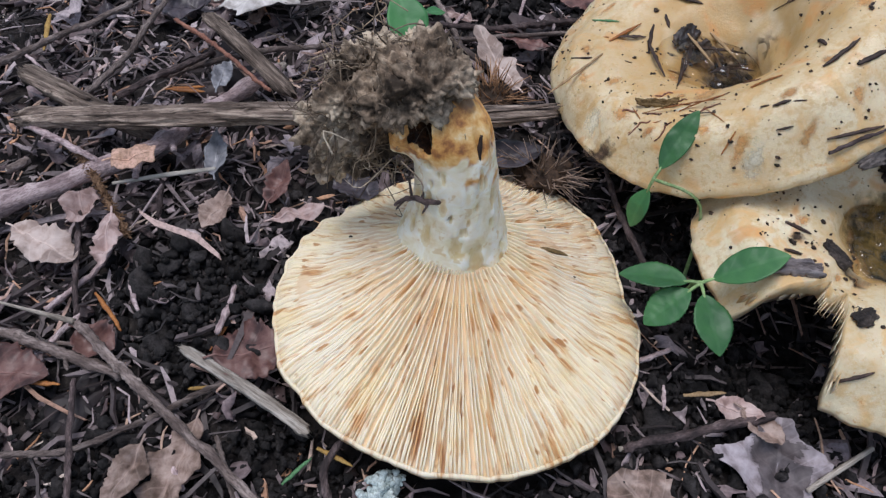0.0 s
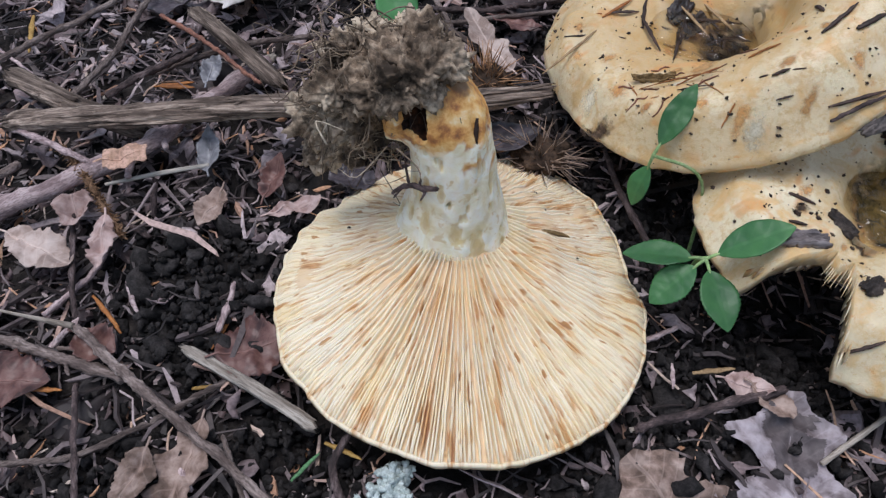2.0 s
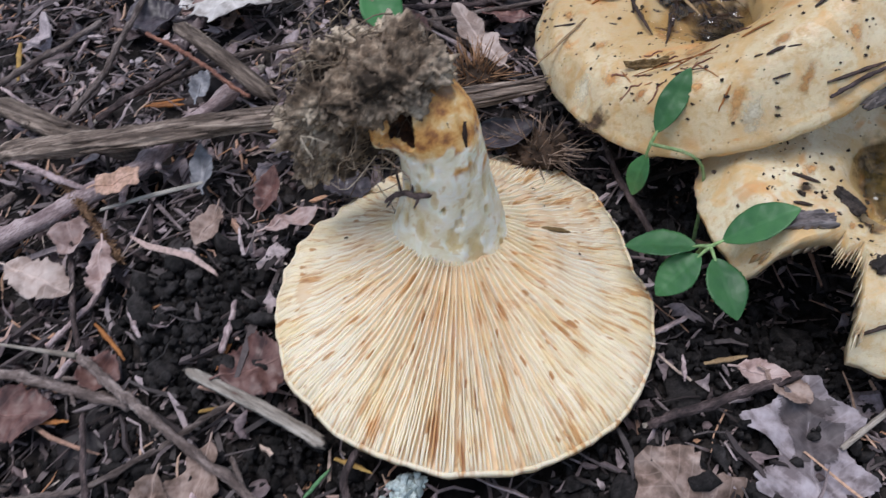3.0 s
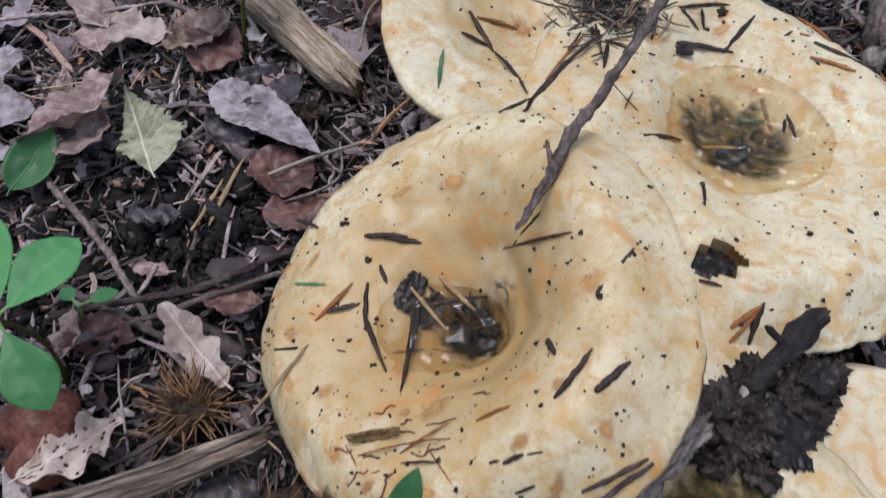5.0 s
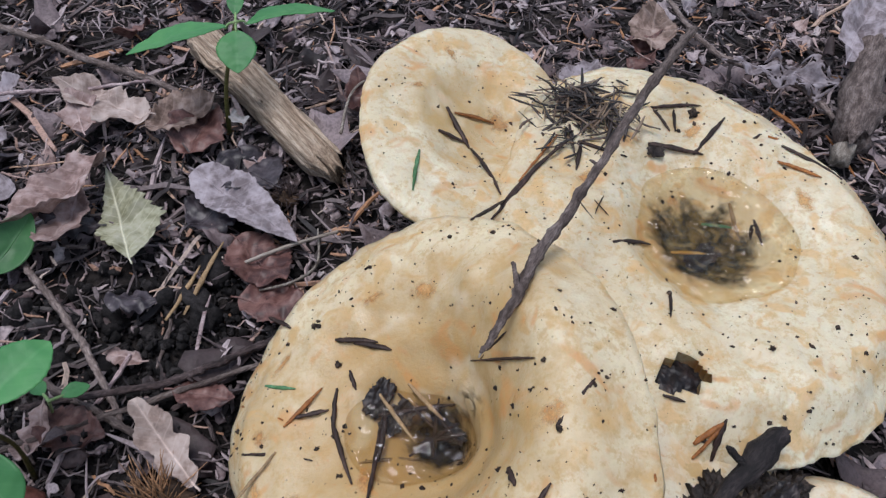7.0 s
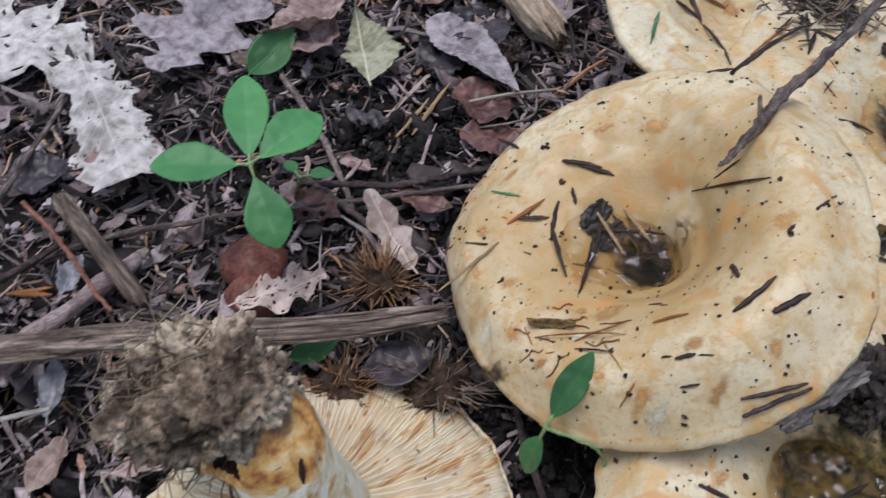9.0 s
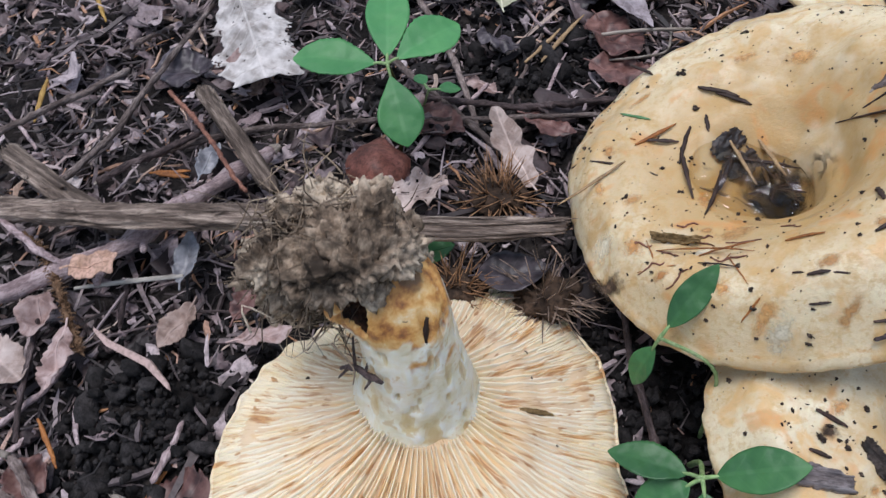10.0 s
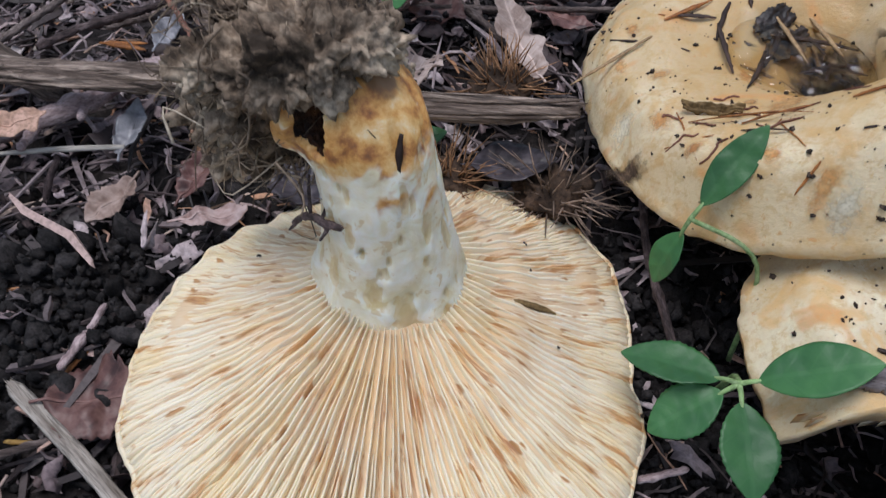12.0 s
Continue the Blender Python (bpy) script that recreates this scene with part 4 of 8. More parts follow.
# the small round one at the back
D_C, D_SL = (0.168, 0.378, 0.0565), (-0.24, 0.10)
D_R = [0.048, 0.0530, 0.0560, 0.0580, 0.0525, 0.0465, 0.0440, 0.0435, 0.0460, 0.0530, 0.0640, 0.0660, 0.0600, 0.0520, 0.0450, 0.0440]
mush_d, cap_d = mushroom("small round pale cream mushroom half under its neighbours", D_C, D_SL, lambda th: cyclic(D_R, th),
    curve_of([(0, -0.011), (0.3, -0.007), (0.6, 0.0), (0.85, 0.0008), (0.95, 0.0), (1.0, -0.002)]),
    curve_of([(0, -0.025), (0.3, -0.018), (0.8, -0.007), (1.0, -0.004)]), CAP_PALE, [(0.172, 0.374, 0.036), (0.170, 0.374, 0.01), (0.168, 0.374, -0.02)], [0.014, 0.013, 0.013],
    shift=(0.015, -0.006), seed=17, lumps=0.0015, ragged=0.012)
# the one in front with a bite out of its rim
E_C, E_SL = (0.150, 0.160, 0.042), (0.03, -0.02)
def whole_e(th):
    return 0.0605 + 0.002 * math.sin(th * 3 + 1) + 0.0012 * math.sin(th * 7)
def radii_e(th):
    d = abs((th - radians(218) + math.pi) % (2 * math.pi) - math.pi)
    bite = 0.50 * (1 - ease(0.16, 0.34, d)) * (1 + 0.10 * math.sin(th * 31) + 0.06 * math.sin(th * 57))
    return whole_e(th) * (1 - bite)
top_e = rolled([(0, -0.017), (0.18, -0.015), (0.38, -0.004), (0.58, 0.001), (0.82, 0.0005), (0.93, -0.002), (1.0, -0.006)], 230, -0.012)
low_e = rolled([(0, -0.032), (0.3, -0.022), (0.58, -0.006), (0.8, -0.005), (1.0, -0.008)], 230, -0.012)
mush_e, cap_e = mushroom("cream mushroom with a bitten rim and a small pool", E_C, E_SL, radii_e,
    lambda s, th: top_e(s * radii_e(th) / whole_e(th), th), lambda s, th: low_e(s * radii_e(th) / whole_e(th), th), CAP_PALE, [(0.172, 0.180, 0.014), (0.172, 0.180, 0.0), (0.172, 0.180, -0.03)], [0.012, 0.012, 0.012],
    shift=(0.012, 0.008), seed=23, lumps=0.0016, ragged=0.016, sides=240)
# gills that show in the bite
for k in range(26):
    th = radians(199 + 38 * k / 25)
    inner, outer = 0.015, radii_e(th) * 0.985
    v = []
    for i in range(7):
        r = inner + (outer - inner) * i / 6
        x, y = E_C[0] + r * math.cos(th), E_C[1] + r * math.sin(th)
        z = E_C[2] - 0.0055 - 0.0005 * i / 6
        tx, ty = -math.sin(th) * 0.0002, math.cos(th) * 0.0002
        dep = 0.0075 - 0.0035 * (i / 6) ** 3
        v += [(x - tx, y - ty, z), (x, y, z - dep), (x + tx, y + ty, z)]
    f = [[i * 3 + j, i * 3 + 3 + j, i * 3 + 4 + j, i * 3 + 1 + j] for i in range(6) for j in range(2)] + [[0, 1, 2], [20, 19, 18]]
    g = part("gill", (v, f), GILL, cap_e)
    g.matrix_basis = (pose(-E_C[0], -E_C[1], 0) @ frame_of(E_C, *E_SL)).inverted() @ pose(-E_C[0], -E_C[1], 0)
# torn gill ends that stand out like a comb under the bite's far edge
skin_e = surface_of(cap_e)
for k in range(17):
    th = radians(211 + 25 * k / 16)
    r0 = radii_e(th) * 0.94
    d, side = Vector((math.cos(th + 0.10), math.sin(th + 0.10), 0)), Vector((-math.sin(th), math.cos(th), 0)) * 0.00032
    t = skin_e(E_C[0] + (r0 - 0.002) * math.cos(th), E_C[1] + (r0 - 0.002) * math.sin(th))
    root = Vector((E_C[0] + r0 * math.cos(th), E_C[1] + r0 * math.sin(th), (t[0] if t else 0.038) - 0.0022))
    long = 0.0085 * (0.75 + 0.25 * math.sin(k * 2.1)) * (0.55 + 0.45 * math.sin(math.pi * (k + 1) / 18))
    v = []
    for i in range(5):
        q, p = i / 4, root + d * (long * i / 4) - Vector((0, 0, 0.0035 * (i / 4) ** 1.5))
        deep = Vector((0, 0, 0.0030 * (1 - q) + 0.0003))
        v += [tuple(p - side * (1.15 - q)), tuple(p - deep), tuple(p + side * (1.15 - q)), tuple(p + deep * 0.2)]
    f = [[i * 4 + j, i * 4 + (j + 1) % 4, i * 4 + 4 + (j + 1) % 4, i * 4 + 4 + j] for i in range(4) for j in range(4)] + [[3, 2, 1, 0], [16, 17, 18, 19]]
    part("gill", (v, f), GILL, cap_e).matrix_basis = (pose(-E_C[0], -E_C[1], 0) @ frame_of(E_C, *E_SL)).inverted() @ pose(-E_C[0], -E_C[1], 0)
# two smaller ones pressed between them
F_C, F_SL = (0.192, 0.216, 0.047), (-0.25, 0.12)
mush_f, cap_f = mushroom("small cream mushroom squeezed between larger ones", F_C, F_SL, lambda th: 0.033 + 0.002 * math.sin(th * 3 + 0.7),
    curve_of([(0, -0.002), (0.5, 0.0), (0.85, -0.001), (1.0, -0.007)]), curve_of([(0, -0.016), (0.8, -0.01), (1.0, -0.0085)]), CAP_PLAIN, [(0.195, 0.218, 0.03), (0.195, 0.218, -0.02)], [0.011, 0.011],
    seed=31, lumps=0.0015, rings=20, sides=80, ragged=0.015)
G_C, G_SL = (0.222, 0.176, 0.034), (0.05, 0.05)
mush_g, cap_g = mushroom("cream mushroom with a dark soiled patch", G_C, G_SL, lambda th: 0.034 + 0.002 * math.sin(th * 2 + 0.7),
    curve_of([(0, -0.004), (0.5, 0.0), (0.85, -0.001), (1.0, -0.007)]), curve_of([(0, -0.016), (0.8, -0.01), (1.0, -0.0085)]), CAP_PLAIN, [(0.222, 0.178, 0.02), (0.222, 0.178, -0.02)], [0.012, 0.012],
    seed=37, lumps=0.002, rings=20, sides=80, ragged=0.02)

# ---- sticks and twigs ----
WOOD_WHITE = plain_mat("peeled_white_stalk", [(0.3, (0.36, 0.33, 0.29)), (0.7, (0.62, 0.58, 0.52))], 200, 0.7, 0.5, 0.0005, (0.1, 1, 1))
FRAYED = plain_mat("frayed_rusty_fibre", [(0.3, (0.10, 0.055, 0.03)), (0.7, (0.27, 0.165, 0.10))], 260, 0.9, 0.8, 0.0008)
def lying(points):
    """Pose at the first point with x along the stick, and the points seen from it."""
    a, z = Vector(points[0]), Vector(points[-1])
    m = pose(a.x, a.y, a.z, 0, 0, math.degrees(math.atan2(z.y - a.y, z.x - a.x)))
    inv = m.inverted()
    return m, [inv @ Vector(p) for p in points]


def stick(name, label, points, radii, material, group="twigs on the forest floor", rough=0.25, flat=1.0, seed=0, knots=(), rings=0, sides=12):
    m, pts = lying(points)
    if 0.0012 < max(radii) < 0.0031 and points[0][2] < 0.05:
        radii = [r * 0.7 for r in radii]
    geo = bark_geo(pts, radii, seed, rough, flat, sides) if material not in (WOOD_GREY, WOOD_WHITE) else tube(pts, radii, 8, 24, 0.12, flat, seed, 0.06)
    ob = flesh_out(name, geo[0], geo[1], material)
    ob.matrix_world = m
    tagged(ob, label, "stick" if "stick" in name or "branch" in name else "twig", group)
    rng = random.Random(int(seed * 7) + 5)
    mean = sum(radii) / len(radii)
    total = (pts[-1] - pts[0]).length
    stubs = []
    for u, dx, dy, dz in knots:
        stubs.append((u, m.inverted().to_3x3() @ Vector((dx, dy, dz)), 0.7))
    if mean > 0.0011 and total > 0.035:
        for _ in range(1 + (total > 0.09)):
            s = rng.choice((-1, 1))
            stubs.append((rng.uniform(0.2, 0.85), Vector((rng.uniform(-0.4, 1.0), s, rng.uniform(0.0, 0.7))).normalized() * mean * rng.uniform(2.0, 4.0), 0.5))
    for u, d, k in stubs:
        p = through_points(pts, u)
        part("side_shoot", bark_geo([p, p + d * 0.55, p + d], [mean * k, mean * k * 0.8, mean * k * 0.5], seed + u, 0.3, 1.0, 8), material, ob)
    if mean > 0.0013:
        p, q = pts[0], pts[0] - (pts[1] - pts[0]).normalized() * mean * 0.9
        part("broken_end", bark_geo([p, q], [radii[0] * 0.72, radii[0] * 0.5], seed + 2, 0.6, flat, 9), WOOD_GREY, ob, "pale torn end")
    return ob


def split_stick(points, width, height, material, name, label, strands=5, seed=0):
    """Split wood with loose strands lifting from it."""
    m, pts = lying(points)
    root = thing(name, label, "stick", m, "twigs on the forest floor")
    part("wood_body", split_geo(pts, width, height, seed), material, root)
    rng = random.Random(seed)
    side = Vector((0, 1, 0))
    for k in range(strands):
        u0 = rng.uniform(0.0, 0.7)
        u1 = min(1.0, u0 + rng.uniform(0.15, 0.42))
        off = rng.uniform(-0.55, 0.55) * width
        lift = height * (0.5 - 0.35 * (abs(off) / width * 2) ** 2)
        line = [through_points(pts, u0 + (u1 - u0) * i / 4) + side * (off + rng.gauss(0, 0.03) * width) + Vector((0, 0, lift + rng.uniform(-0.05, 0.12) * height * (1 + 1.5 * (i == 4)))) for i in range(5)]
        w = width * rng.uniform(0.06, 0.16)
        part("wood_strand", split_geo(line, w * 1.4, w * 0.8, seed + k, 10, 2.0), material, root)
    return root


split_stick([(-0.1606, 0.2316, 0.016), (-0.1481, 0.2303, 0.018), (-0.1293, 0.2291, 0.020), (-0.1049, 0.2274, 0.023), (-0.0815, 0.2290, 0.024), (-0.0587, 0.2319, 0.023), (0.010, 0.2335, 0.022), (0.050, 0.2400, 0.022)], 0.0090, 0.0055, WOOD, "split_stick", "long split stick of weathered brown wood lying flat", 16, 2)
stick("twig", "pinkish bark twig lying under the long stick", [(-0.066, 0.276, 0.008), (-0.095, 0.243, 0.010), (-0.112, 0.218, 0.011), (-0.145, 0.2, 0.010), (-0.19, 0.180, 0.008)], [0.0032, 0.0034, 0.0036, 0.0041, 0.0046], TWIG_PINK, sides=10, seed=1)
split_stick([(-0.100, 0.300, 0.016), (-0.0857, 0.2817, 0.019), (-0.057, 0.247, 0.019)], 0.0066, 0.0035, WOOD, "bark_strip", "curled strip of brown bark lying across twigs", 4, 5)
stick("twig", "thin red-brown twig leaning on the long stick", [(-0.1143, 0.2991, 0.014), (-0.099, 0.283, 0.018), (-0.0866, 0.2678, 0.022), (-0.073, 0.25, 0.026), (-0.0638, 0.2387, 0.028)], [0.0013, 0.0014, 0.0013, 0.0012, 0.001], TWIG_RED, seed=4)
stick("twig", "slender grey-brown twig on needle litter", [(-0.20, 0.255, 0.010), (-0.1823, 0.2667, 0.012), (-0.160, 0.287, 0.013), (-0.1357, 0.312, 0.012)], [0.0022, 0.0021, 0.002, 0.0017], TWIG, seed=5)
stick("twig", "slender grey-brown twig on needle litter", [(-0.1429, 0.2477, 0.012), (-0.130, 0.275, 0.013), (-0.1249, 0.2995, 0.013), (-0.1175, 0.3425, 0.01), (-0.112, 0.37, 0.008)], [0.002, 0.0019, 0.0018, 0.0016, 0.0014], TWIG, seed=6)
split_stick([(-0.168, 0.261, 0.014), (-0.140, 0.243, 0.014), (-0.110, 0.229, 0.013)], 0.0085, 0.0045, WOOD, "wood_chunk", "broken piece of brown wood beside the long stick", 5, 9)
stick("twig", "thin grey twig lying across the litter", [(-0.115, 0.271, 0.006), (-0.08, 0.2854, 0.008), (-0.05, 0.292, 0.008), (-0.0207, 0.2979, 0.008), (0.02, 0.303, 0.007), (0.075, 0.309, 0.01)], [0.0017, 0.0018, 0.0017, 0.0018, 0.0017, 0.0014], TWIG, seed=7, knots=[(0.45, -0.002, 0.012, 0.001), (0.62, 0.004, -0.010, 0.001)])
stick("twig", "pale peeled thin stalk on the litter", [(-0.1202, 0.2035, 0.011), (-0.10, 0.208, 0.012), (-0.0832, 0.2117, 0.012)], [0.0006, 0.0009, 0.0007], WOOD_WHITE, seed=8)
stick("twig", "brown twig with a torn pale end beside the upturned mushroom", [(-0.1185, 0.1431, 0.010), (-0.105, 0.131, 0.011), (-0.0933, 0.1201, 0.011), (-0.0758, 0.1047, 0.011), (-0.0525, 0.0847, 0.009), (-0.03, 0.065, 0.008)], [0.0021, 0.0023, 0.0023, 0.0022, 0.0022, 0.0020], TWIG, sides=10, rings=26, seed=9)
stick("twig", "pale torn fibre end of a twig", [(-0.152, 0.1535, 0.008), (-0.135, 0.148, 0.010), (-0.1185, 0.1431, 0.011)], [0.0006, 0.0009, 0.0016], WOOD_GREY, seed=10)
stick("twig", "dull brown twig half buried in litter", [(-0.165, 0.148, 0.006), (-0.1419, 0.1408, 0.007), (-0.1226, 0.134, 0.007), (-0.1, 0.1263, 0.006)], [0.0027, 0.0028, 0.0028, 0.0026], TWIG, seed=11)
stick("twig", "thin brown twig crossing under a thicker one", [(-0.17, 0.0975, 0.006), (-0.1306, 0.0989, 0.007), (-0.1101, 0.1007, 0.007), (-0.0873, 0.1114, 0.008), (-0.0681, 0.1231, 0.008), (-0.055, 0.1325, 0.006)], [0.0014, 0.0015, 0.0015, 0.0015, 0.0014, 0.0012], TWIG, seed=12)
stick("twig", "dark upright-lying twig in the litter", [(-0.1306, 0.1946, 0.008), (-0.1256, 0.17, 0.009), (-0.1206, 0.1486, 0.007)], [0.0014, 0.0015, 0.0013], TWIG_DARK, seed=13)
stick("twig", "dark thin twig in the litter", [(-0.1150, 0.125, 0.006), (-0.111, 0.105, 0.008), (-0.1073, 0.088, 0.008), (-0.104, 0.07, 0.006)], [0.0013, 0.0014, 0.0014, 0.0012], TWIG_DARK, seed=14)
split_stick([(-0.0825, 0.1345, 0.010), (-0.0532, 0.1158, 0.010), (-0.0395, 0.1052, 0.010)], 0.0038, 0.0018, WOOD_GREY, "wood_splinter", "pale grey splinter of wood touching the upturned cap", 3, 14)
split_stick([(0.062, 0.517, 0.012), (0.085, 0.465, 0.013), (0.112, 0.402, 0.010)], 0.017, 0.016, WOOD_PALE, "broken_stick", "thick pale barkless broken stick on the forest floor", 6, 21)
stick("twig", "long dark twig with small buds among dead leaves", [(-0.06, 0.57, 0.008), (-0.0293, 0.5442, 0.009), (0.0069, 0.5114, 0.009), (0.0385, 0.4855, 0.009), (0.0678, 0.4506, 0.007)], [0.0026, 0.0026, 0.0026, 0.0025, 0.002], TWIG, rings=26, seed=15)
stick("twig", "thin straight brown twig among dead leaves", [(-0.06, 0.497, 0.007), (-0.0268, 0.4949, 0.008), (0.0, 0.489, 0.009), (0.0359, 0.4862, 0.010)], [0.0014, 0.0015, 0.0014, 0.0012], TWIG_PINK, seed=16)
stick("twig", "knobbly brown twig with a pale broken tip", [(-0.022, 0.383, 0.010), (-0.0167, 0.3732, 0.009), (-0.0017, 0.3434, 0.008), (0.0063, 0.3239, 0.008), (0.0150, 0.2990, 0.006)], [0.0018, 0.0021, 0.0021, 0.002, 0.0016], TWIG, rings=24, rough=0.4, seed=17)
stick("twig", "knobbly brown twig running under the large cap", [(-0.03, 0.34, 0.006), (-0.0135, 0.3233, 0.007), (0.0075, 0.3039, 0.007), (0.0273, 0.2833, 0.006)], [0.0019, 0.0021, 0.0021, 0.0018], TWIG, rough=0.4, seed=18)
stick("twig", "dark twig reaching under the large cap", [(-0.02, 0.313, 0.007), (0.0297, 0.3092, 0.009), (0.05, 0.3118, 0.010), (0.075, 0.318, 0.010)], [0.0018, 0.0021, 0.0022, 0.002], TWIG_DARK, rough=0.35, seed=19)
stick("branch", "thin knobbly dead branch lying across the mushroom caps", [(0.1290, 0.2485, 0.086), (0.1365, 0.255, 0.0875), (0.1518, 0.2707, 0.0905), (0.1738, 0.2909, 0.091), (0.2079, 0.3237, 0.090), (0.2393, 0.3539, 0.088), (0.262, 0.375, 0.083)], [0.0006, 0.0013, 0.0019, 0.0016, 0.0016, 0.0018, 0.0016], TWIG, rings=44, sides=12, rough=0.2, seed=20, knots=[(0.27, 0.0002, 0.007, 0.004)])
stick("twig", "brown twig lying behind the broad cap", [(0.33, 0.49, 0.012), (0.3329, 0.4406, 0.012), (0.36, 0.40, 0.014), (0.366, 0.375, 0.012)], [0.002, 0.0022, 0.0022, 0.002], TWIG, seed=22)
stick("branch", "thick grey-brown branch at the edge of the litter", [(0.355, 0.352, 0.016), (0.385, 0.386, 0.019), (0.43, 0.425, 0.022), (0.50, 0.48, 0.022)], [0.009, 0.0095, 0.010, 0.010], TWIG, rings=24, sides=14, rough=0.35, seed=23)
stick("twig", "crooked brown twig in front of the bitten mushroom", [(0.060, 0.103, 0.005), (0.0682, 0.1045, 0.008), (0.0893, 0.1085, 0.008), (0.1115, 0.1136, 0.008)], [0.0022, 0.0021, 0.0022, 0.002], TWIG_DARK, rough=0.4, seed=24)
stick("twig", "pale thin twig on dark soil", [(0.117, 0.090, 0.004), (0.130, 0.097, 0.006), (0.1424, 0.1035, 0.006)], [0.0009, 0.001, 0.0008], WOOD_GREY, seed=25)
stick("twig", "dark twig standing against the upturned cap's rim", [(-0.030, 0.082, 0.004), (-0.034, 0.093, 0.007), (-0.0285, 0.105, 0.010)], [0.0019, 0.0018, 0.0012], TWIG_DARK, seed=26)
stick("twig", "grey stub of twig beside the upturned cap", [(0.070, 0.1345, 0.006), (0.082, 0.1385, 0.007)], [0.0014, 0.0012], TWIG_PINK, seed=27)
stick("twig", "dark thin stalk in the shade under the caps", [(0.073, 0.225, 0.004), (0.0745, 0.195, 0.007), (0.0805, 0.168, 0.008), (0.084, 0.155, 0.006)], [0.0011, 0.0012, 0.0012, 0.001], TWIG_DARK, seed=28)
stick("twig", "black decayed piece of wood lying on a cap", [(0.1850, 0.2010, 0.052), (0.2000, 0.2075, 0.0545), (0.2185, 0.2150, 0.056)], [0.0022, 0.0036, 0.0030], TWIG_BLACK, rough=0.3, flat=0.7, seed=29)

stick("twig", "pale grey twig lying over the pinkish one", [(-0.1644, 0.2325, 0.014), (-0.1481, 0.2224, 0.017), (-0.1328, 0.2124, 0.019), (-0.1220, 0.2102, 0.012)], [0.0016, 0.0019, 0.0018, 0.0014], TWIG_PINK, seed=31)
stick("twig", "dark knobbly twig under a strip of bark", [(-0.1297, 0.2515, 0.010), (-0.1182, 0.2588, 0.013), (-0.1062, 0.2692, 0.013), (-0.0948, 0.2830, 0.010)], [0.0019, 0.0021, 0.0020, 0.0017], TWIG_DARK, rough=0.4, seed=32)
stick("twig", "short brown twig end beside the pinkish one", [(-0.1612, 0.2117, 0.008), (-0.1568, 0.2121, 0.010), (-0.1540, 0.2155, 0.010)], [0.0021, 0.0024, 0.0020], TWIG, rough=0.4, seed=33)
stick("twig", "dark stump of twig standing in the litter", [(-0.1028, 0.1932, 0.004), (-0.1023, 0.1994, 0.008), (-0.1031, 0.2074, 0.009)], [0.0013, 0.0015, 0.0013], TWIG_DARK, seed=34)

# ---- leaves on the ground ----
def leaf(name, label, geo, material, x, y, z, turn, pitch=0.0, roll=0.0, category="leaf", group="dead leaves", stain=None):
    ob = flesh_out(name, geo[0], geo[1], material)
    ob.matrix_world = pose(x, y, z, roll, pitch, turn)
    tagged(ob, label, category, group)
    half = len(geo[0]) // 2
    rows_ = sorted({round(v[0], 6): v for v in geo[0][:half] if abs(v[1]) < 1e-9}.items())
    if len(rows_) > 8 and "leaf" in name:
        pts = [Vector(rows_[int(q * (len(rows_) - 1))][1]) + Vector((0, 0, 0.0001)) for q in [k / 16 for k in range(16)]]
        pts = [pts[0] - Vector((0.003, 0.0005, 0))] + pts
        part("midrib", tube(pts, [0.00045, 0.00042, 0.0003, 0.0002, 0.0001], 5, 48, 0.1, 0.6), material, ob)
    if stain:
        top = [f for f in geo[1] if len(f) == 4 and max(f) < half and stain(sum(geo[0][k][0] for k in f) / 4, sum(geo[0][k][1] for k in f) / 4)]
        used = sorted({k for f in top for k in f})
        at = {k: n for n, k in enumerate(used)}
        part("stain", ([(geo[0][k][0], geo[0][k][1], geo[0][k][2] + 0.0003) for k in used], [[at[k] for k in f] for f in top]), LEAF_STAIN, ob, "dark wet stain")
    return ob


def ragged_holes(seed, level=0.35, longer=1.6):
    def gone(u, v):
        edge = 0.5 * ease(0.55, 1.0, abs(v))
        return fbm(u * 7 * longer + seed, v * 5, seed) + edge * (0.4 + fbm(u * 16 * longer, v * 9, seed + 4)) > level
    return gone


leaf("oak_leaf", "bleached white skeletal oak leaf with ragged holes", blade(0.112, lobed(0.080, 3.5, 0.5, 0.2), 0.05, 0.12, 0.05, nu=110, nv=34, tear=0.20, seed=3, holes=ragged_holes(2.2, 0.60)), OAK_WHITE, -0.208, 0.432, 0.008, -27, 0, 0)
leaf("oak_leaf", "bleached white torn leaf lying on litter", blade(0.078, lambda u, s: 0.011 + 0.0075 * u - 0.003 * ease(0.85, 1, u) + 0.0018 * math.sin(u * 23 + s), 0.08, -0.1, 0.04, nu=80, nv=22, tear=0.26, seed=5, holes=ragged_holes(5.2, 0.72)), OAK_WHITE, -0.1075, 0.379, 0.0115, -65, 0, 4)
leaf("oak_leaf", "large grey dead oak leaf among the litter", blade(0.100, lobed(0.072, 3.5, 0.62, 0.1), 0.10, 0.1, 0.05, nu=100, nv=24, tear=0.16, seed=8), OAK_GREY, -0.040, 0.472, 0.006, 250, 0, 0)
leaf("oak_leaf", "grey dead oak leaf lying flat", blade(0.06, lobed(0.04, 3, 0.4, 0.3), 0.15, 0.15, 0.05, nu=64, nv=14, tear=0.22, seed=9), OAK_GREY, -0.115, 0.480, 0.008, 5)
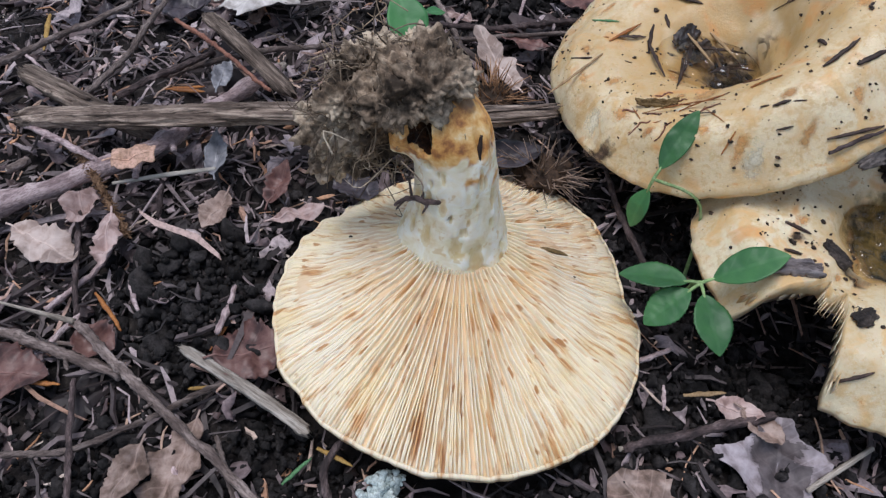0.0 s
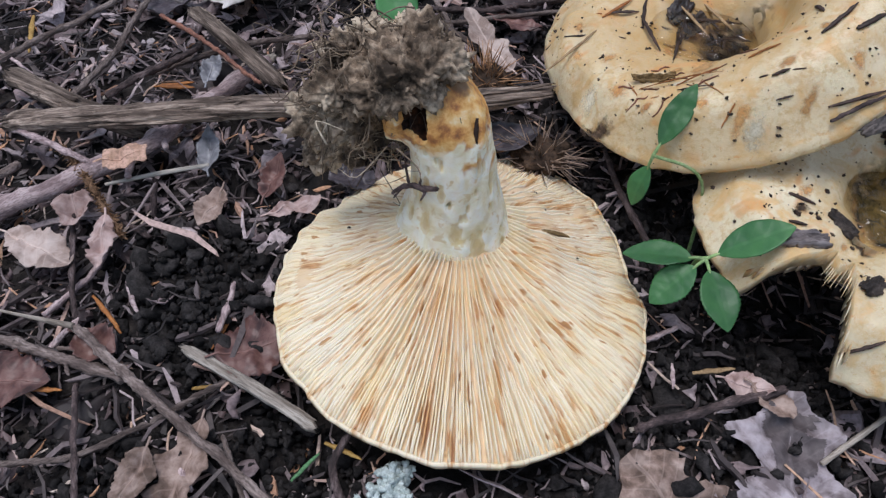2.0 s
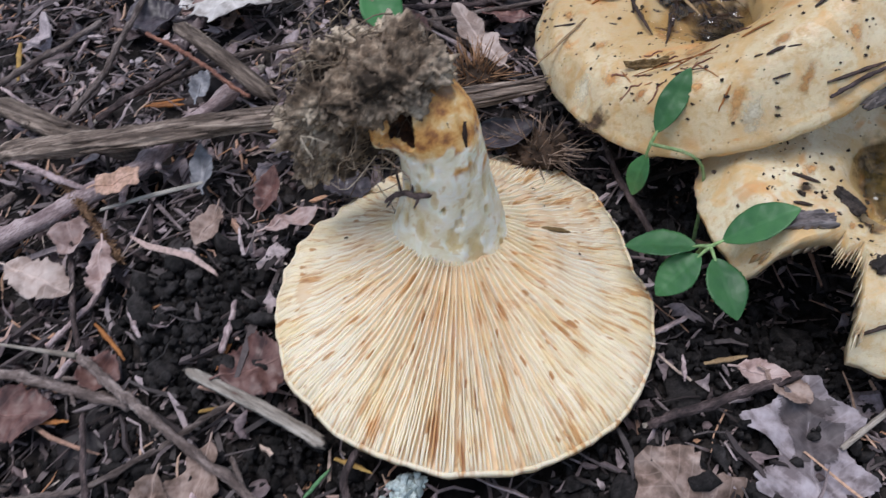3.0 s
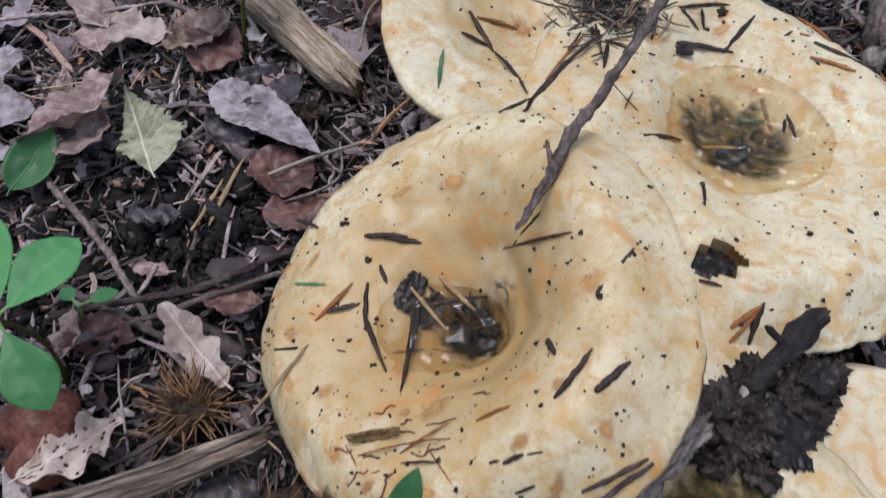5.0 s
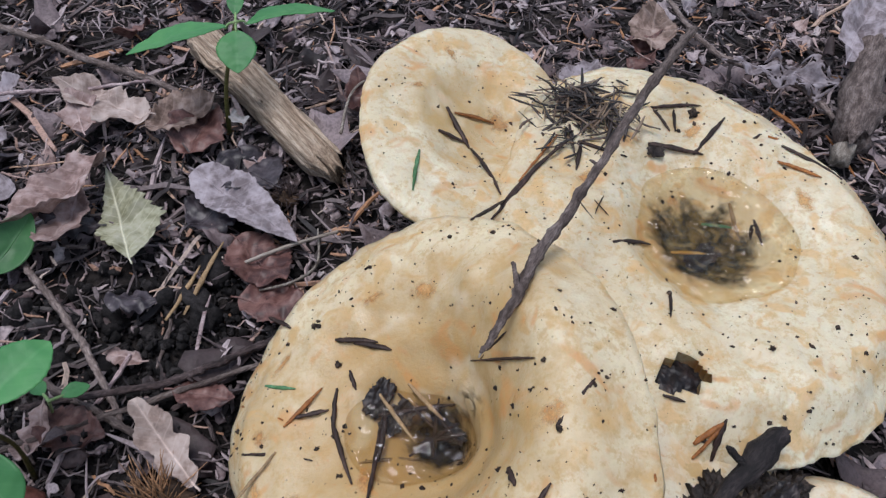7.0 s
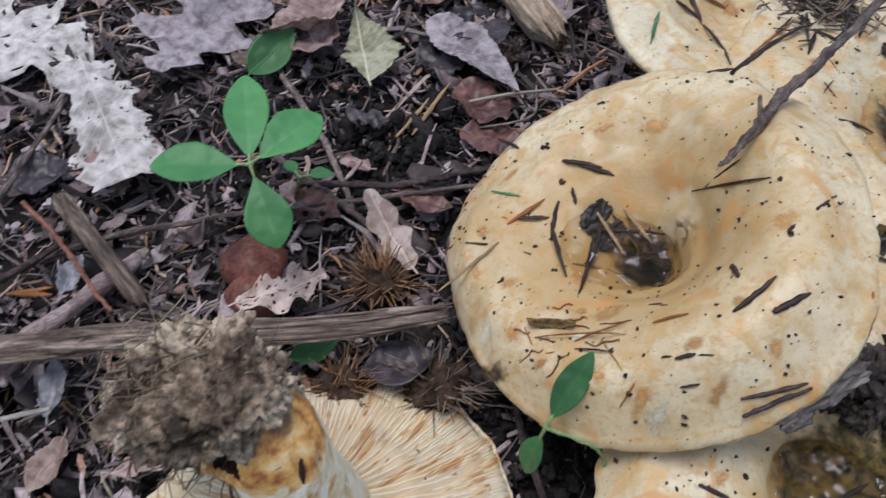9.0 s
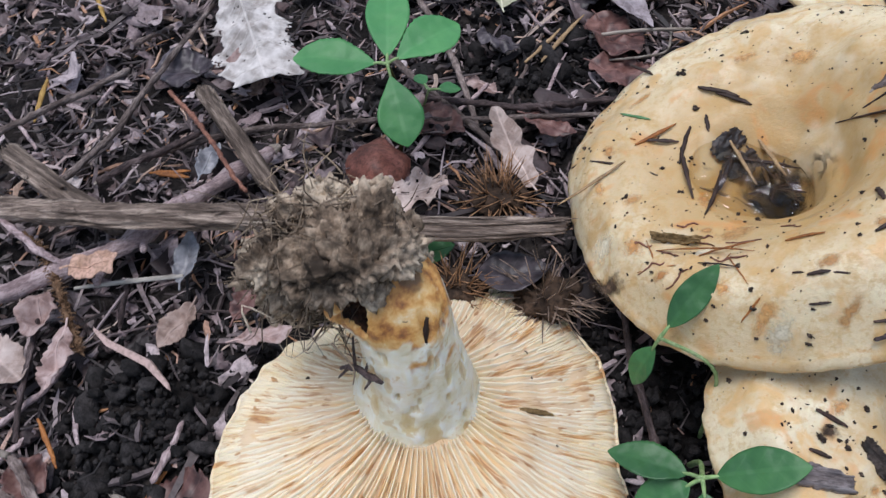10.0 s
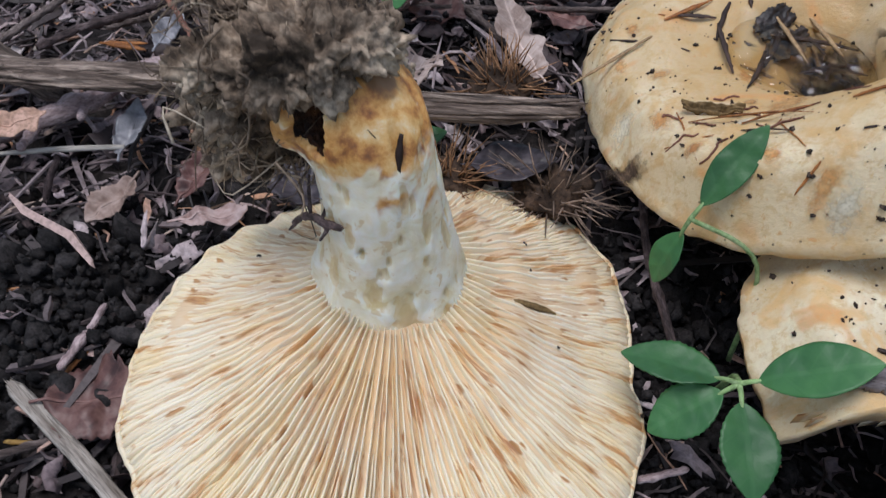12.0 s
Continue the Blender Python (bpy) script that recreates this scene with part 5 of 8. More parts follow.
leaf("oak_leaf", "small pinkish dead oak leaf by the spiny husks", blade(0.039, lobed(0.019, 3, 0.4, 0.45), 0.35, 0.35, 0.06, nu=64, nv=14, tear=0.16, seed=10), OAK_LIGHT, 0.0385, 0.2665, 0.006, 116, -6)
leaf("oak_leaf", "pale pinkish dead oak leaf with curled lobes", blade(0.055, lobed(0.034, 3, 0.45, 0.2), 0.4, 0.3, 0.08, nu=64, nv=14, tear=0.22, seed=11), OAK_LIGHT, 0.0350, 0.4560, 0.008, 140)
leaf("oak_leaf", "pinkish fragment of dead leaf", blade(0.03, lobed(0.022, 2, 0.4, 0.2), 0.4, 0.3, 0.08, nu=24, nv=6, tear=0.22, seed=12), OAK_PINK, 0.004, 0.452, 0.008, 100)
leaf("dead_leaf", "long grey-brown folded dead leaf", blade(0.067, oval(0.023, 0.72, 16, 0.05), 0.1, 0.35, 0.04, nu=70, nv=14, tear=0.12, seed=13), OAK_GREY, 0.0515, 0.4165, 0.010, -55, 0, 6)
def kite(u, side):
    """Half width of the lopsided toothed leaf."""
    most = 0.0205 if side < 0 else 0.0115
    w = most * (u / 0.34 if u < 0.34 else (1 - u) / 0.66) ** (0.75 if u < 0.34 else 1.1)
    return max(w * (1 - 0.16 * ((u * 13) % 1.0)), 0.0002)


leaf("dead_leaf", "yellowish green dead leaf with toothed edge", blade(0.054, kite, 0.25, 0.28, 0.05, nu=90, nv=14, tear=0.08, seed=14), LEAF_YELLOW, 0.0213, 0.3716, 0.006, 98, -4, 0)
leaf("dead_leaf", "dark red-brown glossy dead leaf", blade(0.036, oval(0.028, 0.9), 0.5, 0.2, 0.08, tear=0.22, seed=15), LEAF_RED, 0.0645, 0.3740, 0.006, -62, 0, -8)
leaf("dead_leaf", "dark red-brown dead leaf half under needles", blade(0.030, oval(0.022, 0.9), 0.5, 0.2, 0.08, tear=0.22, seed=16), LEAF_RED, 0.062, 0.343, 0.005, -30)
leaf("dead_leaf", "red-brown curled dead leaf", blade(0.036, oval(0.026, 0.8), 0.8, 0.45, 0.1, tear=0.22, seed=17), LEAF_BROWN, 0.032, 0.449, 0.007, 15)
leaf("dead_leaf", "dark red dead leaf near the seedling's foot", blade(0.034, oval(0.027, 0.9), 0.4, 0.3, 0.1, tear=0.22, seed=18), LEAF_RED, 0.048, 0.430, 0.006, 60)
leaf("dead_leaf", "blackish dead leaf lying flat", blade(0.036, oval(0.030, 0.9), 0.3, 0.1, 0.08, tear=0.22, seed=19), LEAF_DARK, 0.0860, 0.3985, 0.006, 128)
leaf("dead_leaf", "blackish dead leaf under a grey one", blade(0.032, oval(0.028, 0.9), 0.3, 0.1, 0.08, tear=0.22, seed=20), LEAF_DARK, 0.046, 0.386, 0.004, 35)
leaf("dead_leaf", "grey-brown crumpled dead leaf", blade(0.058, oval(0.030, 0.9), 0.5, 0.55, 0.12, tear=0.22, seed=21), OAK_PINK, 0.017, 0.428, 0.010, 222, 0, 14)
leaf("dead_leaf", "pale crumpled dead leaf", blade(0.036, lobed(0.024, 2, 0.3), 0.5, 0.4, 0.1, tear=0.22, seed=22), OAK_PINK, 0.003, 0.412, 0.010, 250)
leaf("evergreen_leaf", "dark green oval fallen leaf standing in litter", blade(0.030, oval(0.019, 0.9), 0.4, 0.3, 0.03, seed=23), GREEN_DEEP, -0.0335, 0.376, 0.010, 48, -15, 20, group="fallen green leaves")
leaf("dead_leaf", "pale torn dead leaf beside a dark twig", blade(0.032, lobed(0.019, 2, 0.25, 0.2), 0.3, 0.3, 0.08, tear=0.30, seed=24), OAK_LIGHT, -0.152, 0.185, 0.005, -32)
leaf("dead_leaf", "pale narrow dead leaf beside a dark twig", blade(0.024, oval(0.010, 0.9), 0.3, 0.4, 0.08, tear=0.40, seed=25), OAK_PINK, -0.1165, 0.188, 0.008, -86)
leaf("dead_leaf", "pale dead leaf in the litter", blade(0.022, oval(0.012, 0.9), 0.3, 0.4, 0.08, tear=0.40, seed=26), OAK_PINK, -0.132, 0.203, 0.008, -75)
leaf("oak_leaf", "pale brown dead oak leaf among twigs", blade(0.032, lobed(0.020, 3, 0.4, 0.2), 0.4, 0.4, 0.1, nu=36, nv=8, tear=0.22, seed=27), LEAF_BROWN, -0.073, 0.110, 0.004, -108, 0, 10)
leaf("dead_leaf", "grey-brown curled dead leaf among twigs", blade(0.020, oval(0.012, 0.9), 0.6, 0.6, 0.12, tear=0.22, seed=28), LEAF_BROWN, -0.088, 0.101, 0.005, -110)
leaf("dead_leaf", "red-brown broad dead leaf touching the upturned cap", blade(0.024, oval(0.023, 0.8), 0.3, 0.1, 0.08, tear=0.22, seed=29), LEAF_RED, -0.072, 0.131, 0.007, 14)
leaf("dead_leaf", "red-brown dead leaf under a twig", blade(0.016, oval(0.014, 0.8), 0.5, 0.3, 0.08, tear=0.22, seed=30), LEAF_RED, -0.1180, 0.142, 0.005, -30)
leaf("dead_leaf", "dull red dead leaf half covered by needles", blade(0.026, oval(0.018, 0.8), 0.5, 0.3, 0.08, tear=0.22, seed=31), LEAF_RED, -0.148, 0.128, 0.004, -8)
leaf("dead_leaf", "grey flat dead leaf by the soil mound", blade(0.020, oval(0.011, 0.9), 0.3, 0.3, 0.08, tear=0.22, seed=32), LEAF_BROWN, -0.078, 0.203, 0.007, -108)
leaf("dead_leaf", "pinkish grey dead leaf behind the stem", blade(0.022, oval(0.018, 0.8), 0.3, 0.3, 0.1, tear=0.22, seed=33), OAK_GREY, -0.030, 0.233, 0.006, -12)
leaf("dead_leaf", "dark grey dead leaf behind the upturned cap", blade(0.020, oval(0.016, 0.8), 0.3, 0.3, 0.1, tear=0.22, seed=34), LEAF_DARK, -0.038, 0.212, 0.006, -30)
leaf("dead_leaf", "pinkish fragment of dead leaf by the cap's rim", blade(0.020, lobed(0.010, 2, 0.4), 0.3, 0.3, 0.1, tear=0.22, seed=35), OAK_PINK, -0.060, 0.190, 0.007, 15)
leaf("dead_leaf", "rusty pointed dead leaf standing in litter", blade(0.018, oval(0.010, 0.8), 0.5, 0.4, 0.1, tear=0.22, seed=36), LEAF_RED, -0.062, 0.199, 0.006, 65, -20)
leaf("oak_leaf", "grey dead oak leaf with a dark wet stain", blade(0.056, lobed(0.046, 3, 0.42, 0.35), 0.12, 0.1, 0.05, nu=90, nv=24, tear=0.22, seed=37), OAK_GREY, 0.099, 0.060, 0.002, 74, stain=lambda x, y: ((x - 0.040) / 0.012) ** 2 + (y / 0.008) ** 2 + 1.1 * fbm(x * 150, y * 150, 3.3) < 1)
leaf("oak_leaf", "brown dead oak leaf on dark soil", blade(0.050, lobed(0.038, 3, 0.38, 0.1), 0.15, 0.15, 0.06, nu=44, nv=10, tear=0.22, seed=38), LEAF_BROWN, 0.082, 0.052, 0.003, 122)
leaf("dead_leaf", "small pale brown dead leaf in front of the bite", blade(0.016, oval(0.009, 0.8), 0.4, 0.3, 0.1, tear=0.22, seed=39), OAK_PINK, 0.0925, 0.1185, 0.005, -22)
leaf("dead_leaf", "pale brown dead leaf under a crooked twig", blade(0.016, lobed(0.013, 2, 0.3), 0.4, 0.3, 0.1, tear=0.22, seed=40), LEAF_BROWN, 0.101, 0.116, 0.005, -50)
leaf("dead_leaf", "dark red leaf beside the small oak leaf", blade(0.024, oval(0.014, 0.8), 0.4, 0.3, 0.1, tear=0.22, seed=41), LEAF_RED, 0.034, 0.306, 0.005, -25)
leaf("dead_leaf", "red-brown leaf among thin twigs", blade(0.028, oval(0.016, 0.8), 0.4, 0.3, 0.1, tear=0.22, seed=42), LEAF_RED, -0.014, 0.306, 0.005, -30)
leaf("dead_leaf", "pale shredded dead leaf behind the root clump", blade(0.034, lobed(0.022, 3, 0.5, 0.3), 0.4, 0.3, 0.12, nu=32, nv=8, tear=0.22, seed=43, holes=ragged_holes(4.1, 0.5)), OAK_LIGHT, -0.026, 0.249, 0.012, 18)
leaf("dead_leaf", "dark curled leaf under the bleached leaf", blade(0.026, oval(0.022, 0.8), 0.3, 0.3, 0.1, seed=44), LEAF_DARK, -0.128, 0.318, 0.005, 10)
leaf("dead_leaf", "grey pointed dead leaf behind the broad cap", blade(0.075, oval(0.026, 0.8), 0.2, 0.35, 0.06, tear=0.22, seed=45), OAK_GREY, 0.382, 0.402, 0.022, 42, -12, 20)
leaf("dead_leaf", "crumpled pale leaf remains behind the broad cap", blade(0.055, lobed(0.030, 3, 0.5, 0.1), 0.6, 0.5, 0.2, nu=36, nv=8, tear=0.22, seed=46, holes=ragged_holes(1.1, 0.28)), OAK_GREY, 0.330, 0.425, 0.014, -40, 0, 20)
leaf("dead_leaf", "rusty dead leaf in the far litter", blade(0.04, oval(0.026, 0.8), 0.4, 0.3, 0.1, tear=0.22, seed=47), LEAF_BROWN, 0.300, 0.452, 0.008, 60)
leaf("dead_leaf", "red-brown curled leaf behind the small cap", blade(0.030, oval(0.018, 0.8), 0.8, 0.5, 0.1, tear=0.22, seed=48), LEAF_RED, 0.136, 0.436, 0.006, 85)
leaf("dead_leaf", "pale flat leaf piece at the small cap", blade(0.030, oval(0.018, 0.8), 0.2, 0.2, 0.1, tear=0.22, seed=49), OAK_GREY, 0.240, 0.432, 0.008, 30)
PEACH = plain_mat("peach_bark_scale", [(0.3, (0.42, 0.26, 0.18)), (0.7, (0.62, 0.40, 0.31))], 200, 0.8, 0.6, 0.0006)
leaf("dead_leaf", "pinkish torn leaf on a chip of wood", blade(0.016, lambda u, s: 0.0042 + 0.001 * math.sin(u * 9 + s), 0.2, 0.1, 0.05, nu=16, nv=5, tear=0.22, seed=50), PEACH, -0.118, 0.2055, 0.0195, 12, -6)
leaf("bark_flake", "white chip of leaf at the seedling's foot", blade(0.010, lambda u, s: 0.0024 + 0.0008 * math.sin(u * 9 + s), 0.4, 0.2, 0.1, nu=24, nv=6, tear=0.12, seed=51), OAK_WHITE, 0.072, 0.449, 0.010, -40, 0, 10, "flake")

leaf("dead_leaf", "blue-black wet leaf between the spiny husks", blade(0.026, oval(0.020, 0.9), 0.5, 0.3, 0.05, seed=71), LEAF_DARK, 0.020, 0.2225, 0.009, 8, 0, -14)
leaf("evergreen_leaf", "small dark green leaf under the split stick", blade(0.018, oval(0.010, 0.9), 0.3, 0.2, 0.03, seed=72), GREEN_DEEP, -0.006, 0.2300, 0.008, 20, 0, 12, group="fallen green leaves")
# more torn leaves and thin twigs in the farther litter
more = random.Random(77)
for k in range(34):
    x, y = (more.uniform(-0.22, 0.13), more.uniform(0.30, 0.58)) if k % 4 else (more.uniform(0.27, 0.44), more.uniform(0.40, 0.58))
    if (x - 0.108) ** 2 + (y - 0.25) ** 2 < 0.08 ** 2 or (x - 0.168) ** 2 + (y - 0.376) ** 2 < 0.06 ** 2:
        x -= 0.12
    size = more.uniform(0.012, 0.030)
    kind, words = more.choice([(OAK_PINK, "pale pinkish"), (OAK_GREY, "grey"), (LEAF_BROWN, "brown"), (LEAF_RED, "dark red-brown"), (LEAF_DARK, "blackish")])
    shape = lobed(size * more.uniform(0.5, 0.8), more.choice((2, 3)), 0.45, more.uniform(0, 1)) if k % 2 else oval(size * more.uniform(0.45, 0.8), more.uniform(0.7, 1.1))
    leaf("dead_leaf", words + " torn dead leaf lying in the litter", blade(size, shape, more.uniform(0.1, 0.8), more.uniform(-0.3, 0.6), 0.1, nu=32, nv=8, tear=0.30, seed=100 + k), kind, x, y, ground_z(x, y) + 0.006, more.uniform(0, 360), more.gauss(0, 10), more.gauss(0, 12))
for k in range(30):
    x, y = (more.uniform(-0.22, 0.05), more.uniform(0.24, 0.56)) if k % 3 else (more.uniform(-0.19, -0.06), more.uniform(0.07, 0.22))
    a, n, r = more.uniform(0, 6.28), more.uniform(0.009, 0.028), more.uniform(0.0007, 0.0015)
    z = ground_z(x, y) + 0.006
    d = Vector((math.cos(a) * n, math.sin(a) * n, more.gauss(0, 0.0015)))
    e = Vector((-d.y, d.x, 0)) * more.gauss(0, 0.12)
    p = Vector((x, y, z))
    stick("twig", "thin broken twig lying in the litter", [tuple(p - d), tuple(p + e), tuple(p + d)], [r, r * 1.05, r * 0.8], more.choice((TWIG, TWIG_DARK, TWIG_DARK, TWIG_PINK)), rough=0.35, seed=200 + k)

LEAF_SLATE = leaf_mat("slate_grey_leaf", [(0.3, (0.09, 0.091, 0.104)), (0.5, (0.19, 0.192, 0.212)), (0.75, (0.32, 0.32, 0.342))], 0.2, 0.4, 0.5)
leaf("dead_leaf", "blue-grey folded strip of dead leaf", blade(0.022, oval(0.009, 0.8), 0.3, 0.5, 0.1, tear=0.22, seed=61), LEAF_SLATE, -0.0834, 0.2084, 0.009, 95)
leaf("dead_leaf", "blue-grey narrow dead leaf between twigs", blade(0.018, oval(0.008, 0.8), 0.3, 0.4, 0.1, tear=0.22, seed=62), LEAF_SLATE, -0.0896, 0.2565, 0.010, 80)

# ---- living seedlings ----
def seedling(label, base, head, leaves, stalk, leaf_material, bend=(0, 0, 0), stalk_r=0.0009, teeth=13):
    """leaves: length, width, turn, pitch (minus lifts the tip), curl, roll, and where it is fullest with its teeth."""
    root = thing("seedling", label, "plant", pose(*base), "seedlings")
    b, h = Vector((0, 0, 0)), Vector(head) - Vector(base)
    part("stalk", tube([b, h * 0.5 + Vector(bend), h], [stalk_r * 1.3, stalk_r, stalk_r], 8, 14, 0.1), stalk, root)
    for k, (length, width, turn, pitch, curl, roll, *more) in enumerate(leaves):
        fullest, jagged = more or (0.95, teeth)
        g = blade(length, oval(width, fullest, jagged, 0.06), curl, 0.14, 0.025, 0.00025, nu=60, nv=7, seed=k + base[0] * 100)
        pet = tube([(-0.0045, 0, -0.0002), (-0.001, 0, 0.0), (0.0015, 0, curl * 0.16 * length)], [0.0007, 0.0006, 0.0004], 6, 8, 0.05)
        ob = part("leaf", g, leaf_material, root)
        ob.matrix_basis = pose(h.x, h.y, h.z, roll, pitch, turn) @ pose(0.004, 0, 0)
        part("petiole", pet, GREEN_STEM, ob)
    return root


seedling("green seedling with four toothed leaves above the litter", (-0.016, 0.288, 0.0), (-0.018, 0.283, 0.052),
    [(0.039, 0.0165, 97, -6, -0.15, 0, 1.05, 0), (0.0295, 0.0185, 44, -4, -0.2, 10, 1.25, 12), (0.0305, 0.0175, 180, -2, -0.2, -8, 1.15, 13), (0.0275, 0.0165, 291, 22, -0.25, 6, 1.5, 0)], STALK_BROWN, GREEN, (0.003, 0.003, 0), 0.0008)
seedling("green seedling with three leaves beside the broken stick", (0.0694, 0.4466, 0.003), (0.0826, 0.4610, 0.055),
    [(0.046, 0.016, 186, 2, -0.3, 10), (0.0215, 0.0185, 262, 22, -0.2, 0), (0.044, 0.015, 10, 2, -0.3, -8), (0.014, 0.008, 80, -20, -0.2, 0)], STALK_BROWN, GREEN, (-0.003, -0.002, 0), 0.001)
seedling("deep green seedling with four leaves beside the upturned cap", (0.094, 0.166, -0.004), (0.0866, 0.1494, 0.032),
    [(0.0225, 0.0118, 162, 12, -0.2, 6), (0.0245, 0.0128, -1, -38, -0.2, 0, 1.0, 0), (0.0210, 0.0130, 276, 10, -0.2, 0), (0.0190, 0.0125, 206, 32, -0.2, 0)], GREEN_STEM, GREEN_DEEP, (0.001, 0.002, 0.002), 0.0008)
seedling("green shoot with two leaves rising under the large cap", (0.098, 0.176, -0.004), (0.0755, 0.1875, 0.040),
    [(0.0235, 0.0092, 48, -46, -0.15, 0), (0.0160, 0.0085, 232, 62, -0.3, 20)], GREEN_STEM, GREEN_DEEP, (0.006, -0.001, 0.016), 0.0006, 0)
seedling("tiny green shoot in the litter", (-0.01, 0.31, 0.0), (-0.006, 0.3065, 0.018), [(0.010, 0.007, 20, 10, -0.2, 0), (0.009, 0.006, 120, 10, -0.2, 0)], GREEN_STEM, GREEN, (0, 0, 0), 0.0006, 5)

# ---- spiny husks ----
def burr(label, x, y, z, r, spines, spine_material, lean, seed):
    root = thing("spiny_husk", label, "husk", pose(x, y, z), "spiny husks")
    part("husk", blob(r * 0.8, seed, 0.5, 4, 2.0, (1, 0.85, 0.45)), BURR, root)
    rng = random.Random(seed)
    geos = []
    for k in range(spines):
        d = Vector((rng.gauss(lean[0], 0.9), rng.gauss(lean[1], 0.9), abs(rng.gauss(lean[2], 0.5)))).normalized()
        p = Vector((d.x * r * 0.75, d.y * r * 0.65, d.z * r * 0.36))
        q = (d + Vector((rng.gauss(0, 0.4), rng.gauss(0, 0.4), rng.gauss(0.0, 0.3)))).normalized() * rng.uniform(0.45, 1.0) ** 0.8 * r * 1.25
        geos.append(tube([p, p + q * 0.5 + Vector((0, 0, rng.uniform(-0.0012, 0.0006))), p + q], [0.00032, 0.00026, 0.00008], 4, 4, 0.0))
    tagged(part("prickle_coat", join(*geos), spine_material, root), kind="stuff")
    return root


burr("brown spiny chestnut husk behind the split stick", 0.0265, 0.262, 0.007, 0.012, 85, SPINE, (0, 0.1, 0.9), 3)
burr("brown spiny chestnut husk in front of the split stick", 0.0130, 0.2190, 0.006, 0.012, 64, SPINE, (0, -0.2, 0.7), 4)
burr("grey-brown spiny chestnut husk by the large cap", 0.0455, 0.218, 0.007, 0.013, 70, SPINE_GREY, (0.1, -0.3, 0.6), 5)
burr("small dark spiny husk among leaves", 0.0892, 0.3940, 0.006, 0.007, 60, TWIG_DARK, (0, 0, 0.8), 6)
nut = flesh_out("nut_shell", *blob(0.012, 3, 0.2, 3, 1.2, (1, 1.1, 0.7)), NUT)
nut.matrix_world = pose(-0.022, 0.272, 0.006, 0, 10, 20)
tagged(nut, "red-brown rounded nut shell in the litter", "nut shell")
nut2 = flesh_out("nut_shell", *blob(0.010, 5, 0.2, 3, 1.2, (1, 1.1, 0.7)), NUT)
nut2.matrix_world = pose(-0.021, 0.258, 0.006, 0, 10, 60)
tagged(nut2, "red-brown rounded nut shell in the litter", "nut shell")

# ---- lichen tuft ----
lich = thing("lichen_tuft", "pale blue-grey branching lichen tuft on the soil", "lichen", pose(-0.0155, 0.0885, 0.002))
geos = []
for k in range(20):
    a, l = RNG.uniform(0, 6.28), RNG.uniform(0.0035, 0.0085)
    p = Vector((RNG.gauss(0, 0.0025), RNG.gauss(0, 0.0025), 0))
    q = Vector((math.cos(a) * l * 0.6, math.sin(a) * l * 0.6, l * 0.7))
    geos.append(bark_geo([p, p + q * 0.5 + Vector((0, 0, 0.0008)), p + q], [0.0011, 0.0013, 0.0012], k, 0.8, 0.7, 8))
    for s in (-1, 1, 0.3):
        o = p + q * RNG.uniform(0.5, 0.95)
        t = Vector((math.cos(a + s), math.sin(a + s), RNG.uniform(0, 0.9))) * l * 0.4
        geos.append(bark_geo([o, o + t * 0.6, o + t], [0.0009, 0.0012, 0.0010], k + s, 0.8, 0.7, 8))
tagged(part("frond_mass", join(*geos), LICHEN, lich), kind="stuff")

# ---- frayed rotten stalk ----
fray = thing("rotten_stalk", "frayed brown rotten stalk crossing the pinkish twig", "twig", pose(-0.1335, 0.2135, 0.012), "twigs on the forest floor")
fray_line = [(-0.012, 0.010, 0.002), (0.0, 0.0, 0.003), (0.012, -0.016, 0.0), (0.023, -0.033, -0.003)]
part("core", bark_geo([Vector(p) for p in fray_line], [0.0007, 0.0009, 0.0012, 0.0008], 5, 0.9), FRAYED, fray)
geos = []
for k in range(420):
    p = through_points(fray_line, RNG.uniform(0.2, 1.0))
    d = Vector((RNG.gauss(0.2, 1), RNG.gauss(-0.2, 1), RNG.gauss(0.2, 0.7))).normalized() * RNG.uniform(0.0010, 0.0036)
    geos.append(tube([p, p + d * 0.6, p + d], [0.0004, 0.0003, 0.0001], 4, 3, 0.2, seed=k))
tagged(part("fibre", join(*geos), FRAYED, fray), kind="stuff")

# ---- small things on the mushrooms and loose on the ground ----
NEEDLE_YELLOW = plain_mat("ochre_needle", [(0.3, (0.30, 0.17, 0.045)), (0.7, (0.50, 0.32, 0.10))], 300, 0.6, 0.5, 0.0003)
BROWN_CHIP = plain_mat("brown_chip", [(0.3, (0.12, 0.075, 0.03)), (0.7, (0.26, 0.17, 0.075))], 300, 0.7, 0.5, 0.0005)
SOIL_WET = plain_mat("wet_brown_soil", [(0.3, (0.022, 0.016, 0.013)), (0.6, (0.085, 0.060, 0.045)), (0.8, (0.18, 0.13, 0.10))], 500, 0.8, 1.0, 0.0006)
KINDS = {NEEDLE_DARK: "wet dark brown", NEEDLE_ORANGE: "rusty orange", NEEDLE_GREEN: "fresh green", NEEDLE_TAN: "dry tan", NEEDLE_YELLOW: "ochre yellow", BROWN_CHIP: "flat brown", TWIG_PINK: "pinkish grey"}


all_caps = surface_of(cap_b, cap_c, cap_d, cap_e, cap_f, cap_g)


def resting(p):
    """The same place on the topmost cap, if one is near below or above it."""
    t = all_caps(p[0], p[1])
    return Vector((p[0], p[1], t[0])) if t and abs(t[0] - p[2]) < 0.016 else Vector(p)


